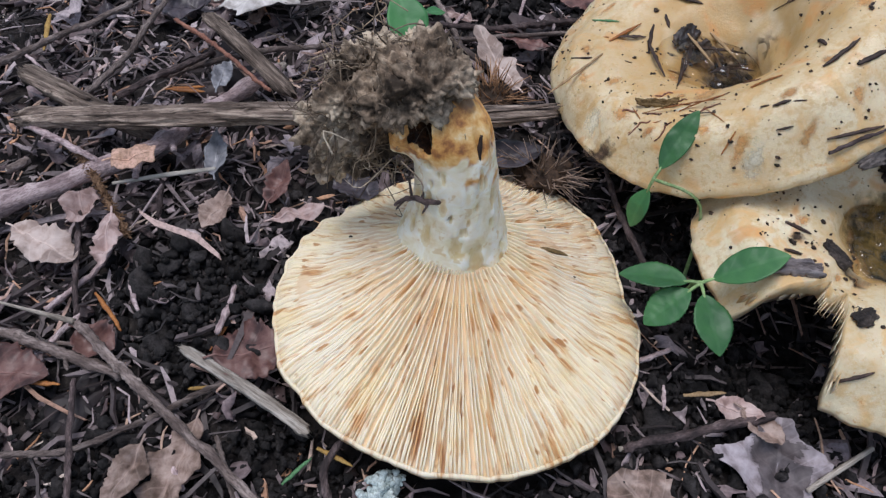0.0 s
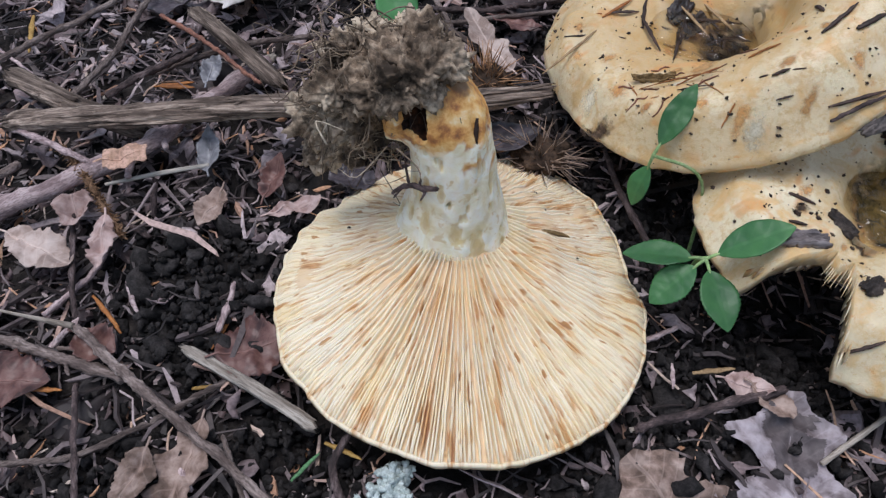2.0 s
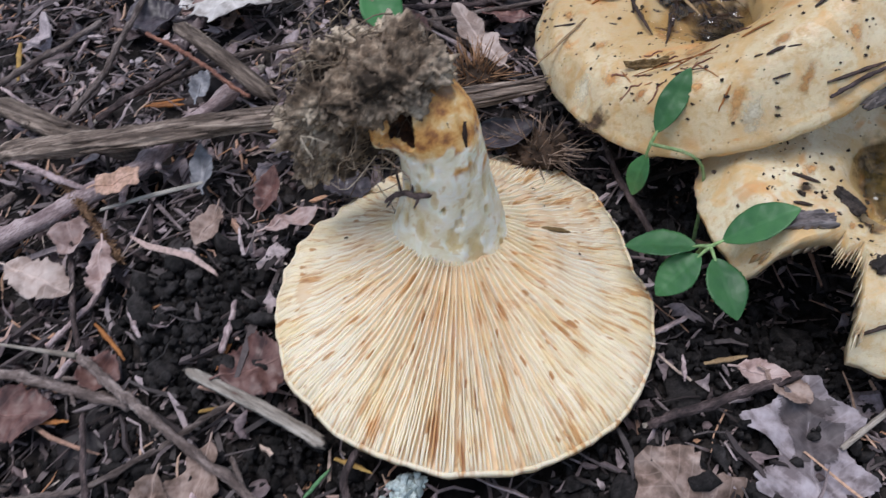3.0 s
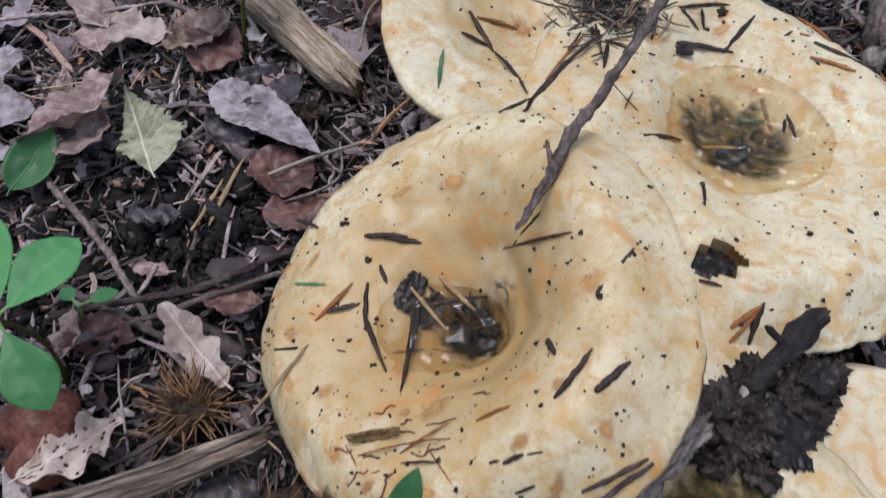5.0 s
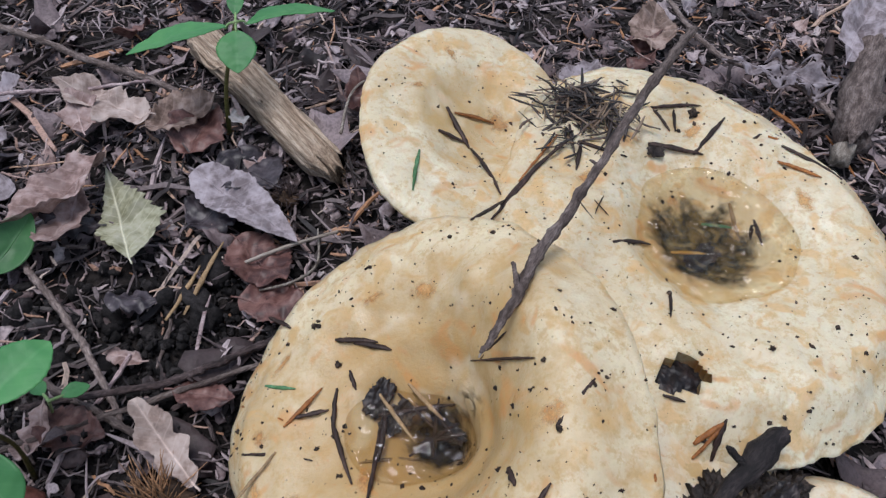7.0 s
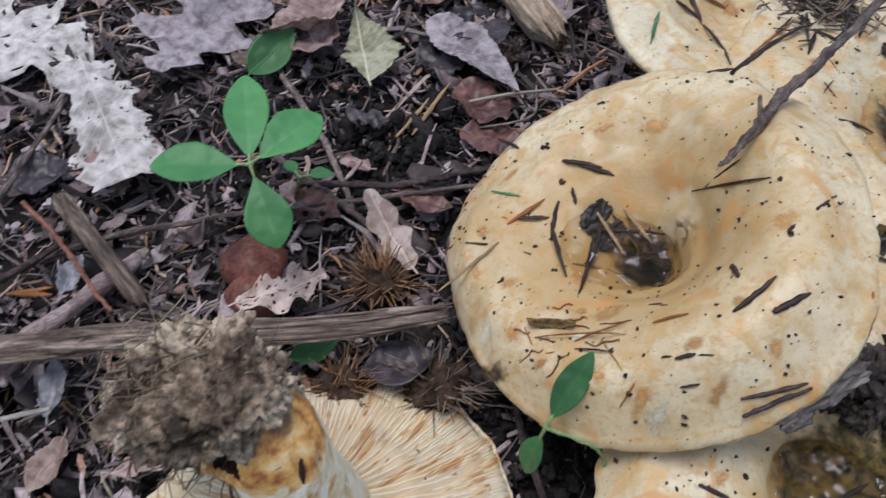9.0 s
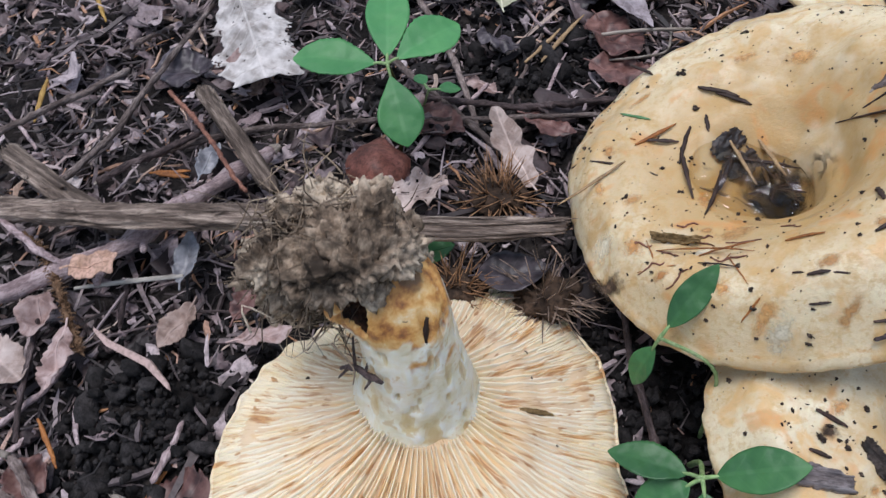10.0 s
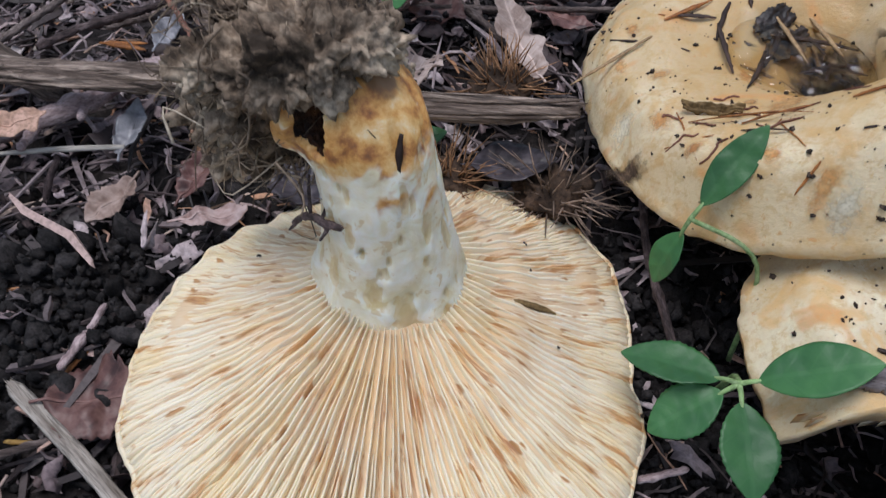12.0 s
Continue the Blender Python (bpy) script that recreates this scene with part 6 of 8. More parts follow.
def needle(material, a, b, width, spot):
    """A fallen conifer needle, flat and slightly bowed, lying from a to b."""
    a, b = (resting(a), resting(b)) if spot.endswith("cap") else (Vector(a), Vector(b))
    lift = Vector((0, 0, 0.0005))
    mid = (a + b) / 2
    k = mid.x * 900 + mid.y * 500
    d = b - a
    bow = Vector((-d.y, d.x, 0)) * 0.022 * math.sin(k) + Vector((0, 0, 0.02 * d.length))
    r = width * 0.42
    geo = tube([a + lift - mid, d * -0.2 + bow * 0.8 + lift, d * 0.2 + bow + lift, b + lift - mid], [r * 0.55, r, r * 0.95, r * 0.35], 7, 14, 0.5, 0.55, k)
    ob = flesh_out("needle", geo[0], geo[1], material)
    ob.location = mid
    return tagged(ob, KINDS[material] + " fallen conifer needle lying on " + spot, "needle", "needles on " + spot)



ON_MUSHROOM = "the large mushroom cap"
needle(NEEDLE_DARK, (0.0939, 0.2881, 0.0456), (0.1072, 0.2821, 0.0482), 0.0023, ON_MUSHROOM)
needle(NEEDLE_DARK, (0.0996, 0.2851, 0.0465), (0.1107, 0.2777, 0.0488), 0.0025, ON_MUSHROOM)
needle(NEEDLE_DARK, (0.0735, 0.3115, 0.0329), (0.0803, 0.3019, 0.0376), 0.0020, ON_MUSHROOM)
needle(NEEDLE_GREEN, (0.0684, 0.2836, 0.0341), (0.0780, 0.2774, 0.0386), 0.0017, ON_MUSHROOM)
needle(NEEDLE_ORANGE, (0.0590, 0.2848, 0.0287), (0.0723, 0.2676, 0.0378), 0.0016, ON_MUSHROOM)
needle(NEEDLE_ORANGE, (0.0721, 0.2651, 0.0379), (0.0865, 0.2747, 0.0400), 0.0016, ON_MUSHROOM)
needle(NEEDLE_DARK, (0.0525, 0.2690, 0.0269), (0.0624, 0.2662, 0.0327), 0.0018, ON_MUSHROOM)
needle(NEEDLE_DARK, (0.0575, 0.2632, 0.0298), (0.0790, 0.2513, 0.0384), 0.0016, ON_MUSHROOM)
needle(NEEDLE_TAN, (0.0684, 0.2577, 0.0373), (0.0464, 0.2443, 0.0266), 0.0014, ON_MUSHROOM)
needle(NEEDLE_DARK, (0.0753, 0.2672, 0.0385), (0.0871, 0.2665, 0.0397), 0.0018, ON_MUSHROOM)
needle(NEEDLE_DARK, (0.0911, 0.2725, 0.0412), (0.0867, 0.2565, 0.0390), 0.0018, ON_MUSHROOM)
needle(NEEDLE_DARK, (0.0876, 0.2639, 0.0396), (0.0891, 0.2393, 0.0420), 0.0019, ON_MUSHROOM)
needle(NEEDLE_DARK, (0.0964, 0.2767, 0.0434), (0.0969, 0.2698, 0.0423), 0.0018, ON_MUSHROOM)
needle(NEEDLE_DARK, (0.1016, 0.2572, 0.0367), (0.0912, 0.2306, 0.0448), 0.0017, ON_MUSHROOM)
needle(NEEDLE_DARK, (0.1325, 0.2621, 0.0584), (0.1422, 0.2424, 0.0877), 0.0016, ON_MUSHROOM)
needle(NEEDLE_DARK, (0.1339, 0.2583, 0.0647), (0.1399, 0.2568, 0.0798), 0.0013, ON_MUSHROOM)
needle(NEEDLE_DARK, (0.1344, 0.2310, 0.0793), (0.1578, 0.2331, 0.0899), 0.0021, ON_MUSHROOM)
needle(NEEDLE_DARK, (0.1399, 0.2212, 0.0896), (0.1543, 0.2307, 0.0910), 0.0020, ON_MUSHROOM)
needle(NEEDLE_DARK, (0.1277, 0.2188, 0.0775), (0.1269, 0.2128, 0.0800), 0.0025, ON_MUSHROOM)
needle(NEEDLE_DARK, (0.1225, 0.2020, 0.0797), (0.1343, 0.2091, 0.0860), 0.0018, ON_MUSHROOM)
needle(NEEDLE_DARK, (0.1313, 0.1994, 0.0833), (0.1415, 0.2031, 0.0865), 0.0024, ON_MUSHROOM)
needle(NEEDLE_ORANGE, (0.1056, 0.2076, 0.0652), (0.1135, 0.2062, 0.0722), 0.0011, ON_MUSHROOM)
needle(NEEDLE_ORANGE, (0.0858, 0.2102, 0.0508), (0.1002, 0.2122, 0.0574), 0.0009, ON_MUSHROOM)
needle(NEEDLE_DARK, (0.0853, 0.2074, 0.0513), (0.0943, 0.2023, 0.0578), 0.0008, ON_MUSHROOM)
needle(NEEDLE_DARK, (0.1048, 0.1953, 0.0674), (0.1166, 0.1920, 0.0742), 0.0013, ON_MUSHROOM)
needle(NEEDLE_ORANGE, (0.1618, 0.2057, 0.0821), (0.1605, 0.1959, 0.0824), 0.0014, ON_MUSHROOM)
needle(NEEDLE_TAN, (0.0926, 0.2466, 0.0394), (0.1123, 0.2452, 0.0321), 0.0014, ON_MUSHROOM)
needle(NEEDLE_TAN, (0.1146, 0.2625, 0.0383), (0.1197, 0.2557, 0.0316), 0.0018, ON_MUSHROOM)
needle(NEEDLE_DARK, (0.1088, 0.1872, 0.0649), (0.1137, 0.1871, 0.0672), 0.0010, ON_MUSHROOM)
needle(NEEDLE_DARK, (0.1465, 0.3091, 0.0687), (0.1664, 0.3267, 0.0638), 0.0018, ON_MUSHROOM)
needle(NEEDLE_ORANGE, (0.0982, 0.1912, 0.0601), (0.0951, 0.1875, 0.0521), 0.0008, ON_MUSHROOM)
needle(NEEDLE_ORANGE, (0.0750, 0.2153, 0.0445), (0.0987, 0.2068, 0.0601), 0.0008, ON_MUSHROOM)
needle(NEEDLE_DARK, (0.1075, 0.1935, 0.0697), (0.1123, 0.1932, 0.0728), 0.0016, ON_MUSHROOM)
needle(NEEDLE_DARK, (0.1241, 0.1828, 0.0660), (0.1412, 0.1845, 0.0711), 0.0018, ON_MUSHROOM)
needle(NEEDLE_ORANGE, (0.0702, 0.2103, 0.0388), (0.0798, 0.2082, 0.0478), 0.0008, ON_MUSHROOM)
needle(NEEDLE_ORANGE, (0.0725, 0.2198, 0.0432), (0.0766, 0.2029, 0.0439), 0.0006, ON_MUSHROOM)
needle(NEEDLE_ORANGE, (0.0820, 0.1979, 0.0526), (0.0938, 0.2090, 0.0526), 0.0008, ON_MUSHROOM)
needle(NEEDLE_ORANGE, (0.0929, 0.2083, 0.0546), (0.0955, 0.1952, 0.0601), 0.0006, ON_MUSHROOM)
ON_PALE = "the broad pale cap"
needle(NEEDLE_ORANGE, (0.1927, 0.2219, 0.0478), (0.2035, 0.2243, 0.0520), 0.0023, ON_PALE)
needle(NEEDLE_DARK, (0.1986, 0.2199, 0.0472), (0.2043, 0.2250, 0.0527), 0.0019, ON_PALE)
needle(NEEDLE_DARK, (0.1971, 0.2967, 0.0560), (0.2152, 0.2983, 0.0433), 0.0022, ON_PALE)
needle(NEEDLE_DARK, (0.2124, 0.2811, 0.0463), (0.2023, 0.2618, 0.0565), 0.0015, ON_PALE)
needle(NEEDLE_DARK, (0.2606, 0.3224, 0.0462), (0.2822, 0.3369, 0.0539), 0.0028, ON_PALE)
needle(NEEDLE_DARK, (0.2506, 0.3342, 0.0496), (0.2715, 0.3482, 0.0554), 0.0023, ON_PALE)
needle(NEEDLE_DARK, (0.2342, 0.3434, 0.0527), (0.2544, 0.3332, 0.0499), 0.0030, ON_PALE)
needle(NEEDLE_DARK, (0.2437, 0.3608, 0.0559), (0.2651, 0.3577, 0.0553), 0.0022, ON_PALE)
needle(NEEDLE_DARK, (0.2437, 0.3594, 0.0559), (0.2457, 0.3470, 0.0537), 0.0016, ON_PALE)
needle(NEEDLE_DARK, (0.2526, 0.3578, 0.0554), (0.2479, 0.3464, 0.0538), 0.0016, ON_PALE)
needle(NEEDLE_ORANGE, (0.2854, 0.3352, 0.0535), (0.3042, 0.3258, 0.0535), 0.0022, ON_PALE)
needle(NEEDLE_DARK, (0.2873, 0.3285, 0.0540), (0.3018, 0.3063, 0.0540), 0.0022, ON_PALE)
needle(NEEDLE_ORANGE, (0.2799, 0.3202, 0.0547), (0.2919, 0.3075, 0.0553), 0.0021, ON_PALE)
needle(NEEDLE_DARK, (0.2044, 0.3480, 0.0570), (0.2223, 0.3380, 0.0530), 0.0022, ON_PALE)
needle(NEEDLE_DARK, (0.2052, 0.3466, 0.0567), (0.1987, 0.3349, 0.0551), 0.0021, ON_PALE)
needle(NEEDLE_DARK, (0.1735, 0.2905, 0.0925), (0.1750, 0.2810, 0.0925), 0.0005, ON_PALE)
needle(NEEDLE_DARK, (0.1989, 0.3179, 0.0557), (0.2015, 0.3094, 0.0545), 0.0006, ON_PALE)
needle(NEEDLE_DARK, (0.2033, 0.3190, 0.0551), (0.1959, 0.3105, 0.0564), 0.0006, ON_PALE)
ON_FOREST = "the forest floor"
needle(NEEDLE_ORANGE, (0.3425, 0.3952, 0.0070), (0.3484, 0.3738, 0.0070), 0.0029, ON_FOREST)
needle(NEEDLE_ORANGE, (0.3595, 0.3693, 0.0070), (0.3564, 0.3403, 0.0070), 0.0022, ON_FOREST)
needle(NEEDLE_TAN, (0.0826, 0.1208, 0.0070), (0.0973, 0.1219, 0.0070), 0.0019, ON_FOREST)
needle(TWIG_PINK, (0.0765, 0.1245, 0.0070), (0.0747, 0.1154, 0.0070), 0.0018, ON_FOREST)
needle(NEEDLE_YELLOW, (-0.0365, 0.1016, 0.0070), (-0.0253, 0.0959, 0.0070), 0.0019, ON_FOREST)
needle(NEEDLE_GREEN, (-0.0460, 0.0902, 0.0070), (-0.0379, 0.0985, 0.0070), 0.0015, ON_FOREST)
needle(NEEDLE_YELLOW, (-0.1739, 0.3703, 0.0070), (-0.1605, 0.3470, 0.0070), 0.0027, ON_FOREST)
needle(NEEDLE_TAN, (0.0333, 0.3384, 0.0070), (0.0487, 0.3627, 0.0070), 0.0023, ON_FOREST)
needle(TWIG_PINK, (0.0425, 0.3160, 0.0070), (0.0515, 0.3465, 0.0070), 0.0020, ON_FOREST)
needle(NEEDLE_TAN, (0.0404, 0.3393, 0.0070), (0.0595, 0.3733, 0.0070), 0.0024, ON_FOREST)
needle(NEEDLE_YELLOW, (0.0516, 0.4014, 0.0070), (0.0623, 0.4004, 0.0070), 0.0021, ON_FOREST)
needle(TWIG_PINK, (-0.1060, 0.1624, 0.0070), (-0.0995, 0.1486, 0.0070), 0.0021, ON_FOREST)
needle(NEEDLE_ORANGE, (-0.1162, 0.1569, 0.0070), (-0.1041, 0.1418, 0.0070), 0.0019, ON_FOREST)
needle(NEEDLE_ORANGE, (-0.1098, 0.2603, 0.0070), (-0.0957, 0.2595, 0.0070), 0.0027, ON_FOREST)
needle(NEEDLE_YELLOW, (-0.0786, 0.1210, 0.0070), (-0.0682, 0.1216, 0.0070), 0.0017, ON_FOREST)
needle(NEEDLE_ORANGE, (-0.0683, 0.1487, 0.0070), (-0.0741, 0.1349, 0.0070), 0.0016, ON_FOREST)
needle(NEEDLE_ORANGE, (-0.1298, 0.1229, 0.0070), (-0.1185, 0.1221, 0.0070), 0.0018, ON_FOREST)
needle(NEEDLE_YELLOW, (-0.1728, 0.3073, 0.0070), (-0.1685, 0.2822, 0.0070), 0.0027, ON_FOREST)
needle(NEEDLE_ORANGE, (-0.1126, 0.2603, 0.0070), (-0.0964, 0.2629, 0.0070), 0.0022, ON_FOREST)
ON_SQUEEZED = "the small squeezed cap"
needle(NEEDLE_ORANGE, (0.1910, 0.2183, 0.0461), (0.2030, 0.2243, 0.0518), 0.0016, ON_SQUEEZED)
needle(NEEDLE_DARK, (0.1970, 0.2166, 0.0445), (0.2031, 0.2235, 0.0514), 0.0016, ON_SQUEEZED)
needle(NEEDLE_DARK, (0.1878, 0.2372, 0.0550), (0.1935, 0.2330, 0.0545), 0.0014, ON_SQUEEZED)
ON_ROUND = "the small round cap"
needle(NEEDLE_DARK, (0.1525, 0.3687, 0.0592), (0.1633, 0.3652, 0.0557), 0.0022, ON_ROUND)
needle(NEEDLE_DARK, (0.1605, 0.3836, 0.0565), (0.1643, 0.3628, 0.0555), 0.0026, ON_ROUND)
needle(NEEDLE_DARK, (0.1651, 0.3629, 0.0553), (0.1663, 0.3307, 0.0638), 0.0020, ON_ROUND)
needle(NEEDLE_ORANGE, (0.1637, 0.3824, 0.0548), (0.1810, 0.3801, 0.0512), 0.0023, ON_ROUND)
needle(NEEDLE_GREEN, (0.1407, 0.3545, 0.0636), (0.1326, 0.3339, 0.0663), 0.0017, ON_ROUND)
needle(NEEDLE_DARK, (0.1583, 0.3197, 0.0646), (0.1833, 0.3384, 0.0610), 0.0017, ON_ROUND)
needle(NEEDLE_DARK, (0.1642, 0.3250, 0.0644), (0.2046, 0.3506, 0.0578), 0.0018, ON_ROUND)
needle(NEEDLE_ORANGE, (0.1745, 0.3339, 0.0620), (0.1978, 0.3529, 0.0596), 0.0012, ON_ROUND)
ON_BITTEN = "the bitten cap"
needle(NEEDLE_DARK, (0.1166, 0.1683, 0.0414), (0.1251, 0.1645, 0.0399), 0.0019, ON_BITTEN)
needle(NEEDLE_DARK, (0.1127, 0.1566, 0.0416), (0.1182, 0.1546, 0.0416), 0.0016, ON_BITTEN)
needle(NEEDLE_DARK, (0.1191, 0.1131, 0.0322), (0.1290, 0.1133, 0.0387), 0.0015, ON_BITTEN)
ON_PITTED = "the pitted stem"
needle(NEEDLE_DARK, (0.0096, 0.1653, 0.0797), (0.0086, 0.1591, 0.0667), 0.0019, ON_PITTED)
ON_THE = "the gills"
needle(BROWN_CHIP, (0.0362, 0.1676, 0.0243), (0.0472, 0.1694, 0.0180), 0.0021, ON_THE)


def crumb(x, y, z, r, k=[0]):
    k[0] += 1
    geo = blob(r * 0.58, k[0], 0.95, 3, 2.0, (1.1, 0.6 + 0.3 * math.sin(k[0] * 2.3) ** 2, 0.5))
    ob = flesh_out("soil_crumb", geo[0], geo[1], SOIL_WET)
    ob.matrix_world = pose(x, y, resting((x, y, z)).z + r * 0.2, 0, 0, k[0] * 47)
    return tagged(ob, "dark crumb of soil stuck on a mushroom", "crumb", "crumbs on the mushrooms")



crumb(0.2599, 0.3539, 0.0554, 0.0036)
crumb(0.2493, 0.3464, 0.0540, 0.0014)
crumb(0.0896, 0.2954, 0.0451, 0.0017)
crumb(0.1093, 0.3078, 0.0553, 0.0011)
crumb(0.0881, 0.2964, 0.0440, 0.0015)
crumb(0.0932, 0.2802, 0.0431, 0.0019)
crumb(0.1091, 0.2326, 0.0422, 0.0015)
crumb(0.1194, 0.2019, 0.0780, 0.0010)
crumb(0.1353, 0.1869, 0.0728, 0.0010)
crumb(0.0812, 0.2062, 0.0485, 0.0010)
crumb(0.1110, 0.1803, 0.0563, 0.0013)
crumb(0.0810, 0.2552, 0.0380, 0.0012)
crumb(0.0972, 0.1895, 0.0571, 0.0014)
crumb(0.1108, 0.1817, 0.0583, 0.0014)
crumb(0.0725, 0.2116, 0.0431, 0.0011)
crumb(0.0996, 0.1840, 0.0504, 0.0010)
crumb(0.0872, 0.1905, 0.0471, 0.0010)
crumb(0.1168, 0.1601, 0.0411, 0.0018)
crumb(0.1197, 0.1639, 0.0410, 0.0014)
crumb(0.0989, 0.1623, 0.0347, 0.0010)
crumb(0.1045, 0.1481, 0.0387, 0.0008)
crumb(0.1326, 0.1480, 0.0378, 0.0012)
crumb(0.1351, 0.1271, 0.0422, 0.0012)
crumb(0.1348, 0.1151, 0.0419, 0.0014)
crumb(0.1708, 0.1534, 0.0334, 0.0012)
crumb(0.0381, 0.1904, 0.0176, 0.0008)
crumb(-0.0294, 0.1729, 0.0217, 0.0008)
crumb(0.0405, 0.1389, 0.0220, 0.0007)
crumb(-0.0086, 0.1203, 0.0247, 0.0005)
crumb(0.0483, 0.1593, 0.0195, 0.0006)
crumb(0.0475, 0.1536, 0.0196, 0.0006)
crumb(0.0709, 0.1496, 0.0086, 0.0008)
crumb(0.0400, 0.1806, 0.0198, 0.0006)
crumb(0.1104, 0.3075, 0.0560, 0.0013)
crumb(0.2294, 0.2423, 0.0566, 0.0015)
crumb(0.2228, 0.2212, 0.0519, 0.0011)
crumb(0.2807, 0.2692, 0.0554, 0.0015)
crumb(0.2058, 0.2226, 0.0518, 0.0009)
crumb(0.2788, 0.3445, 0.0552, 0.0012)
crumb(0.2838, 0.3436, 0.0543, 0.0010)
crumb(0.1970, 0.3379, 0.0553, 0.0009)
crumb(0.1892, 0.3378, 0.0610, 0.0008)
rng_c = random.Random(77)
for k in range(46):
    a, q = rng_c.uniform(-2.7, -0.5), rng_c.uniform(0.55, 0.97)
    crumb(0.118 + 0.060 * q * math.cos(a), 0.240 + 0.062 * q * math.sin(a), 0.05, rng_c.uniform(0.0004, 0.0011))
for k in range(22):
    crumb(rng_c.uniform(0.106, 0.140), rng_c.uniform(0.140, 0.172), 0.035, rng_c.uniform(0.0004, 0.0010))
crumb(0.1603, 0.2478, 0.0903, 0.0006)
crumb(0.1550, 0.2494, 0.0926, 0.0006)

def flake(name, label, material, x, y, z, length, width, turn, roll=0.0, pitch=0.0, thick=0.0008, seed=0, category="flake"):
    """A torn, warped scrap of bark or leaf."""
    def half(u, side):
        return width * 0.5 * (0.35 + 0.65 * math.sin(math.pi * (0.08 + 0.8 * u)) ** 0.7) * (1 + 0.40 * fbm(u * 3 + seed, side * 3.0, seed) + 0.12 * fbm(u * 17 + seed, side * 3.0, seed))
    geo = blade(length, half, 0.25 * math.sin(seed * 2.1), 0.25 * math.cos(seed), 0.06, thick, 40, 9, seed)
    out = []
    for p in geo[0]:
        k = thick * 1.3 * fbm(p[0] * 160, p[1] * 700 + seed, seed)
        e = 0.10 * length * fbm(p[1] * 900 + seed, seed, 2.0) * (ease(0.75, 1.0, p[0] / length) - 1 + ease(0.0, 0.25, p[0] / length))
        out.append((p[0] - length / 2 + e, p[1], p[2] + k))
    ob = flesh_out(name, out, geo[1], material)
    ob.matrix_world = pose(x, y, z + 0.0006, roll, pitch, turn)
    return tagged(ob, label, category, "flakes on the mushrooms")


CHIP_GREY = plain_mat("grey_bark_chip", [(0.3, (0.10, 0.085, 0.08)), (0.55, (0.20, 0.175, 0.165)), (0.8, (0.31, 0.28, 0.265))], 200, 0.8, 0.9, 0.0012, (0.15, 1, 1))
CHIP_PALE = plain_mat("pale_weathered_bark", [(0.3, (0.13, 0.11, 0.11)), (0.55, (0.28, 0.245, 0.245)), (0.8, (0.42, 0.38, 0.38))], 200, 0.8, 0.9, 0.0012, (0.15, 1, 1))
CHIP_DARK = plain_mat("wet_dark_bark", [(0.3, (0.018, 0.014, 0.012)), (0.55, (0.055, 0.042, 0.036)), (0.8, (0.12, 0.095, 0.08))], 200, 0.5, 0.9, 0.0012)
LEAF_WET = plain_mat("black_wet_leaf", [(0.3, (0.010, 0.009, 0.010)), (0.55, (0.028, 0.022, 0.022)), (0.8, (0.075, 0.05, 0.045))], 160, 0.42, 0.4, 0.0008, spec=0.35)
flake("bark_flake", "flat brown sliver of bark stuck on the large cap", BROWN_CHIP, 0.0806, 0.2190, 0.0462, 0.0150, 0.0030, -12, 16, -10, seed=1)
flake("bark_flake", "grey weathered bark chip lying on the bitten cap", CHIP_PALE, 0.1125, 0.1485, 0.0425, 0.0190, 0.0060, -8, 0, -5, 0.0016, seed=2)
flake("bark_flake", "wet black bark flake on the bitten cap", CHIP_DARK, 0.1317, 0.1563, 0.0395, 0.0110, 0.0052, -60, 0, 8, seed=3)
flake("bark_flake", "wet black flake at the bitten edge", CHIP_DARK, 0.1300, 0.1305, 0.0420, 0.0078, 0.0064, 20, 0, 0, seed=4)
flake("bark_flake", "wet dark splinter of wood against the large cap", CHIP_GREY, 0.1480, 0.1850, 0.0640, 0.0310, 0.0095, 24, 35, -14, 0.0014, seed=5)
flake("bark_flake", "dark crumpled leaf scrap at the pool's edge", CHIP_DARK, 0.1080, 0.2585, 0.0385, 0.0125, 0.0085, 25, 15, -25, 0.0005, seed=6)
flake("bark_flake", "dark leaf scrap at the wide pool", CHIP_DARK, 0.2356, 0.3388, 0.0520, 0.0060, 0.0068, 70, 0, 0, seed=7)
flake("leaf_scrap", "dark green-black leaf scrap inside the eaten hole", LEAF_WET, 0.1965, 0.2425, 0.0518, 0.019, 0.015, 60, 4, 0, seed=8)

flake("leaf_scrap", "black glossy crumpled leaf scrap in the small pool", LEAF_WET, 0.1035, 0.2655, 0.0415, 0.0130, 0.0080, 40, 22, -18, 0.0004, seed=11)
flake("leaf_scrap", "black glossy crumpled leaf scrap in the small pool", LEAF_WET, 0.1225, 0.2500, 0.0375, 0.0120, 0.0075, -50, -20, 10, 0.0004, seed=12)
flake("leaf_scrap", "black glossy crumpled leaf scrap at the wide pool", LEAF_WET, 0.2330, 0.2900, 0.0435, 0.0150, 0.0090, 20, 5, 0, 0.0004, seed=13)

# ---- rain water in the funnels ----
def shore(top, cx, cy, level, th, most):
    r = 0.001
    while r < most:
        t = top(cx + r * math.cos(th), cy + r * math.sin(th))
        if t is None or t[0] > level:
            break
        r += 0.0004
    return r


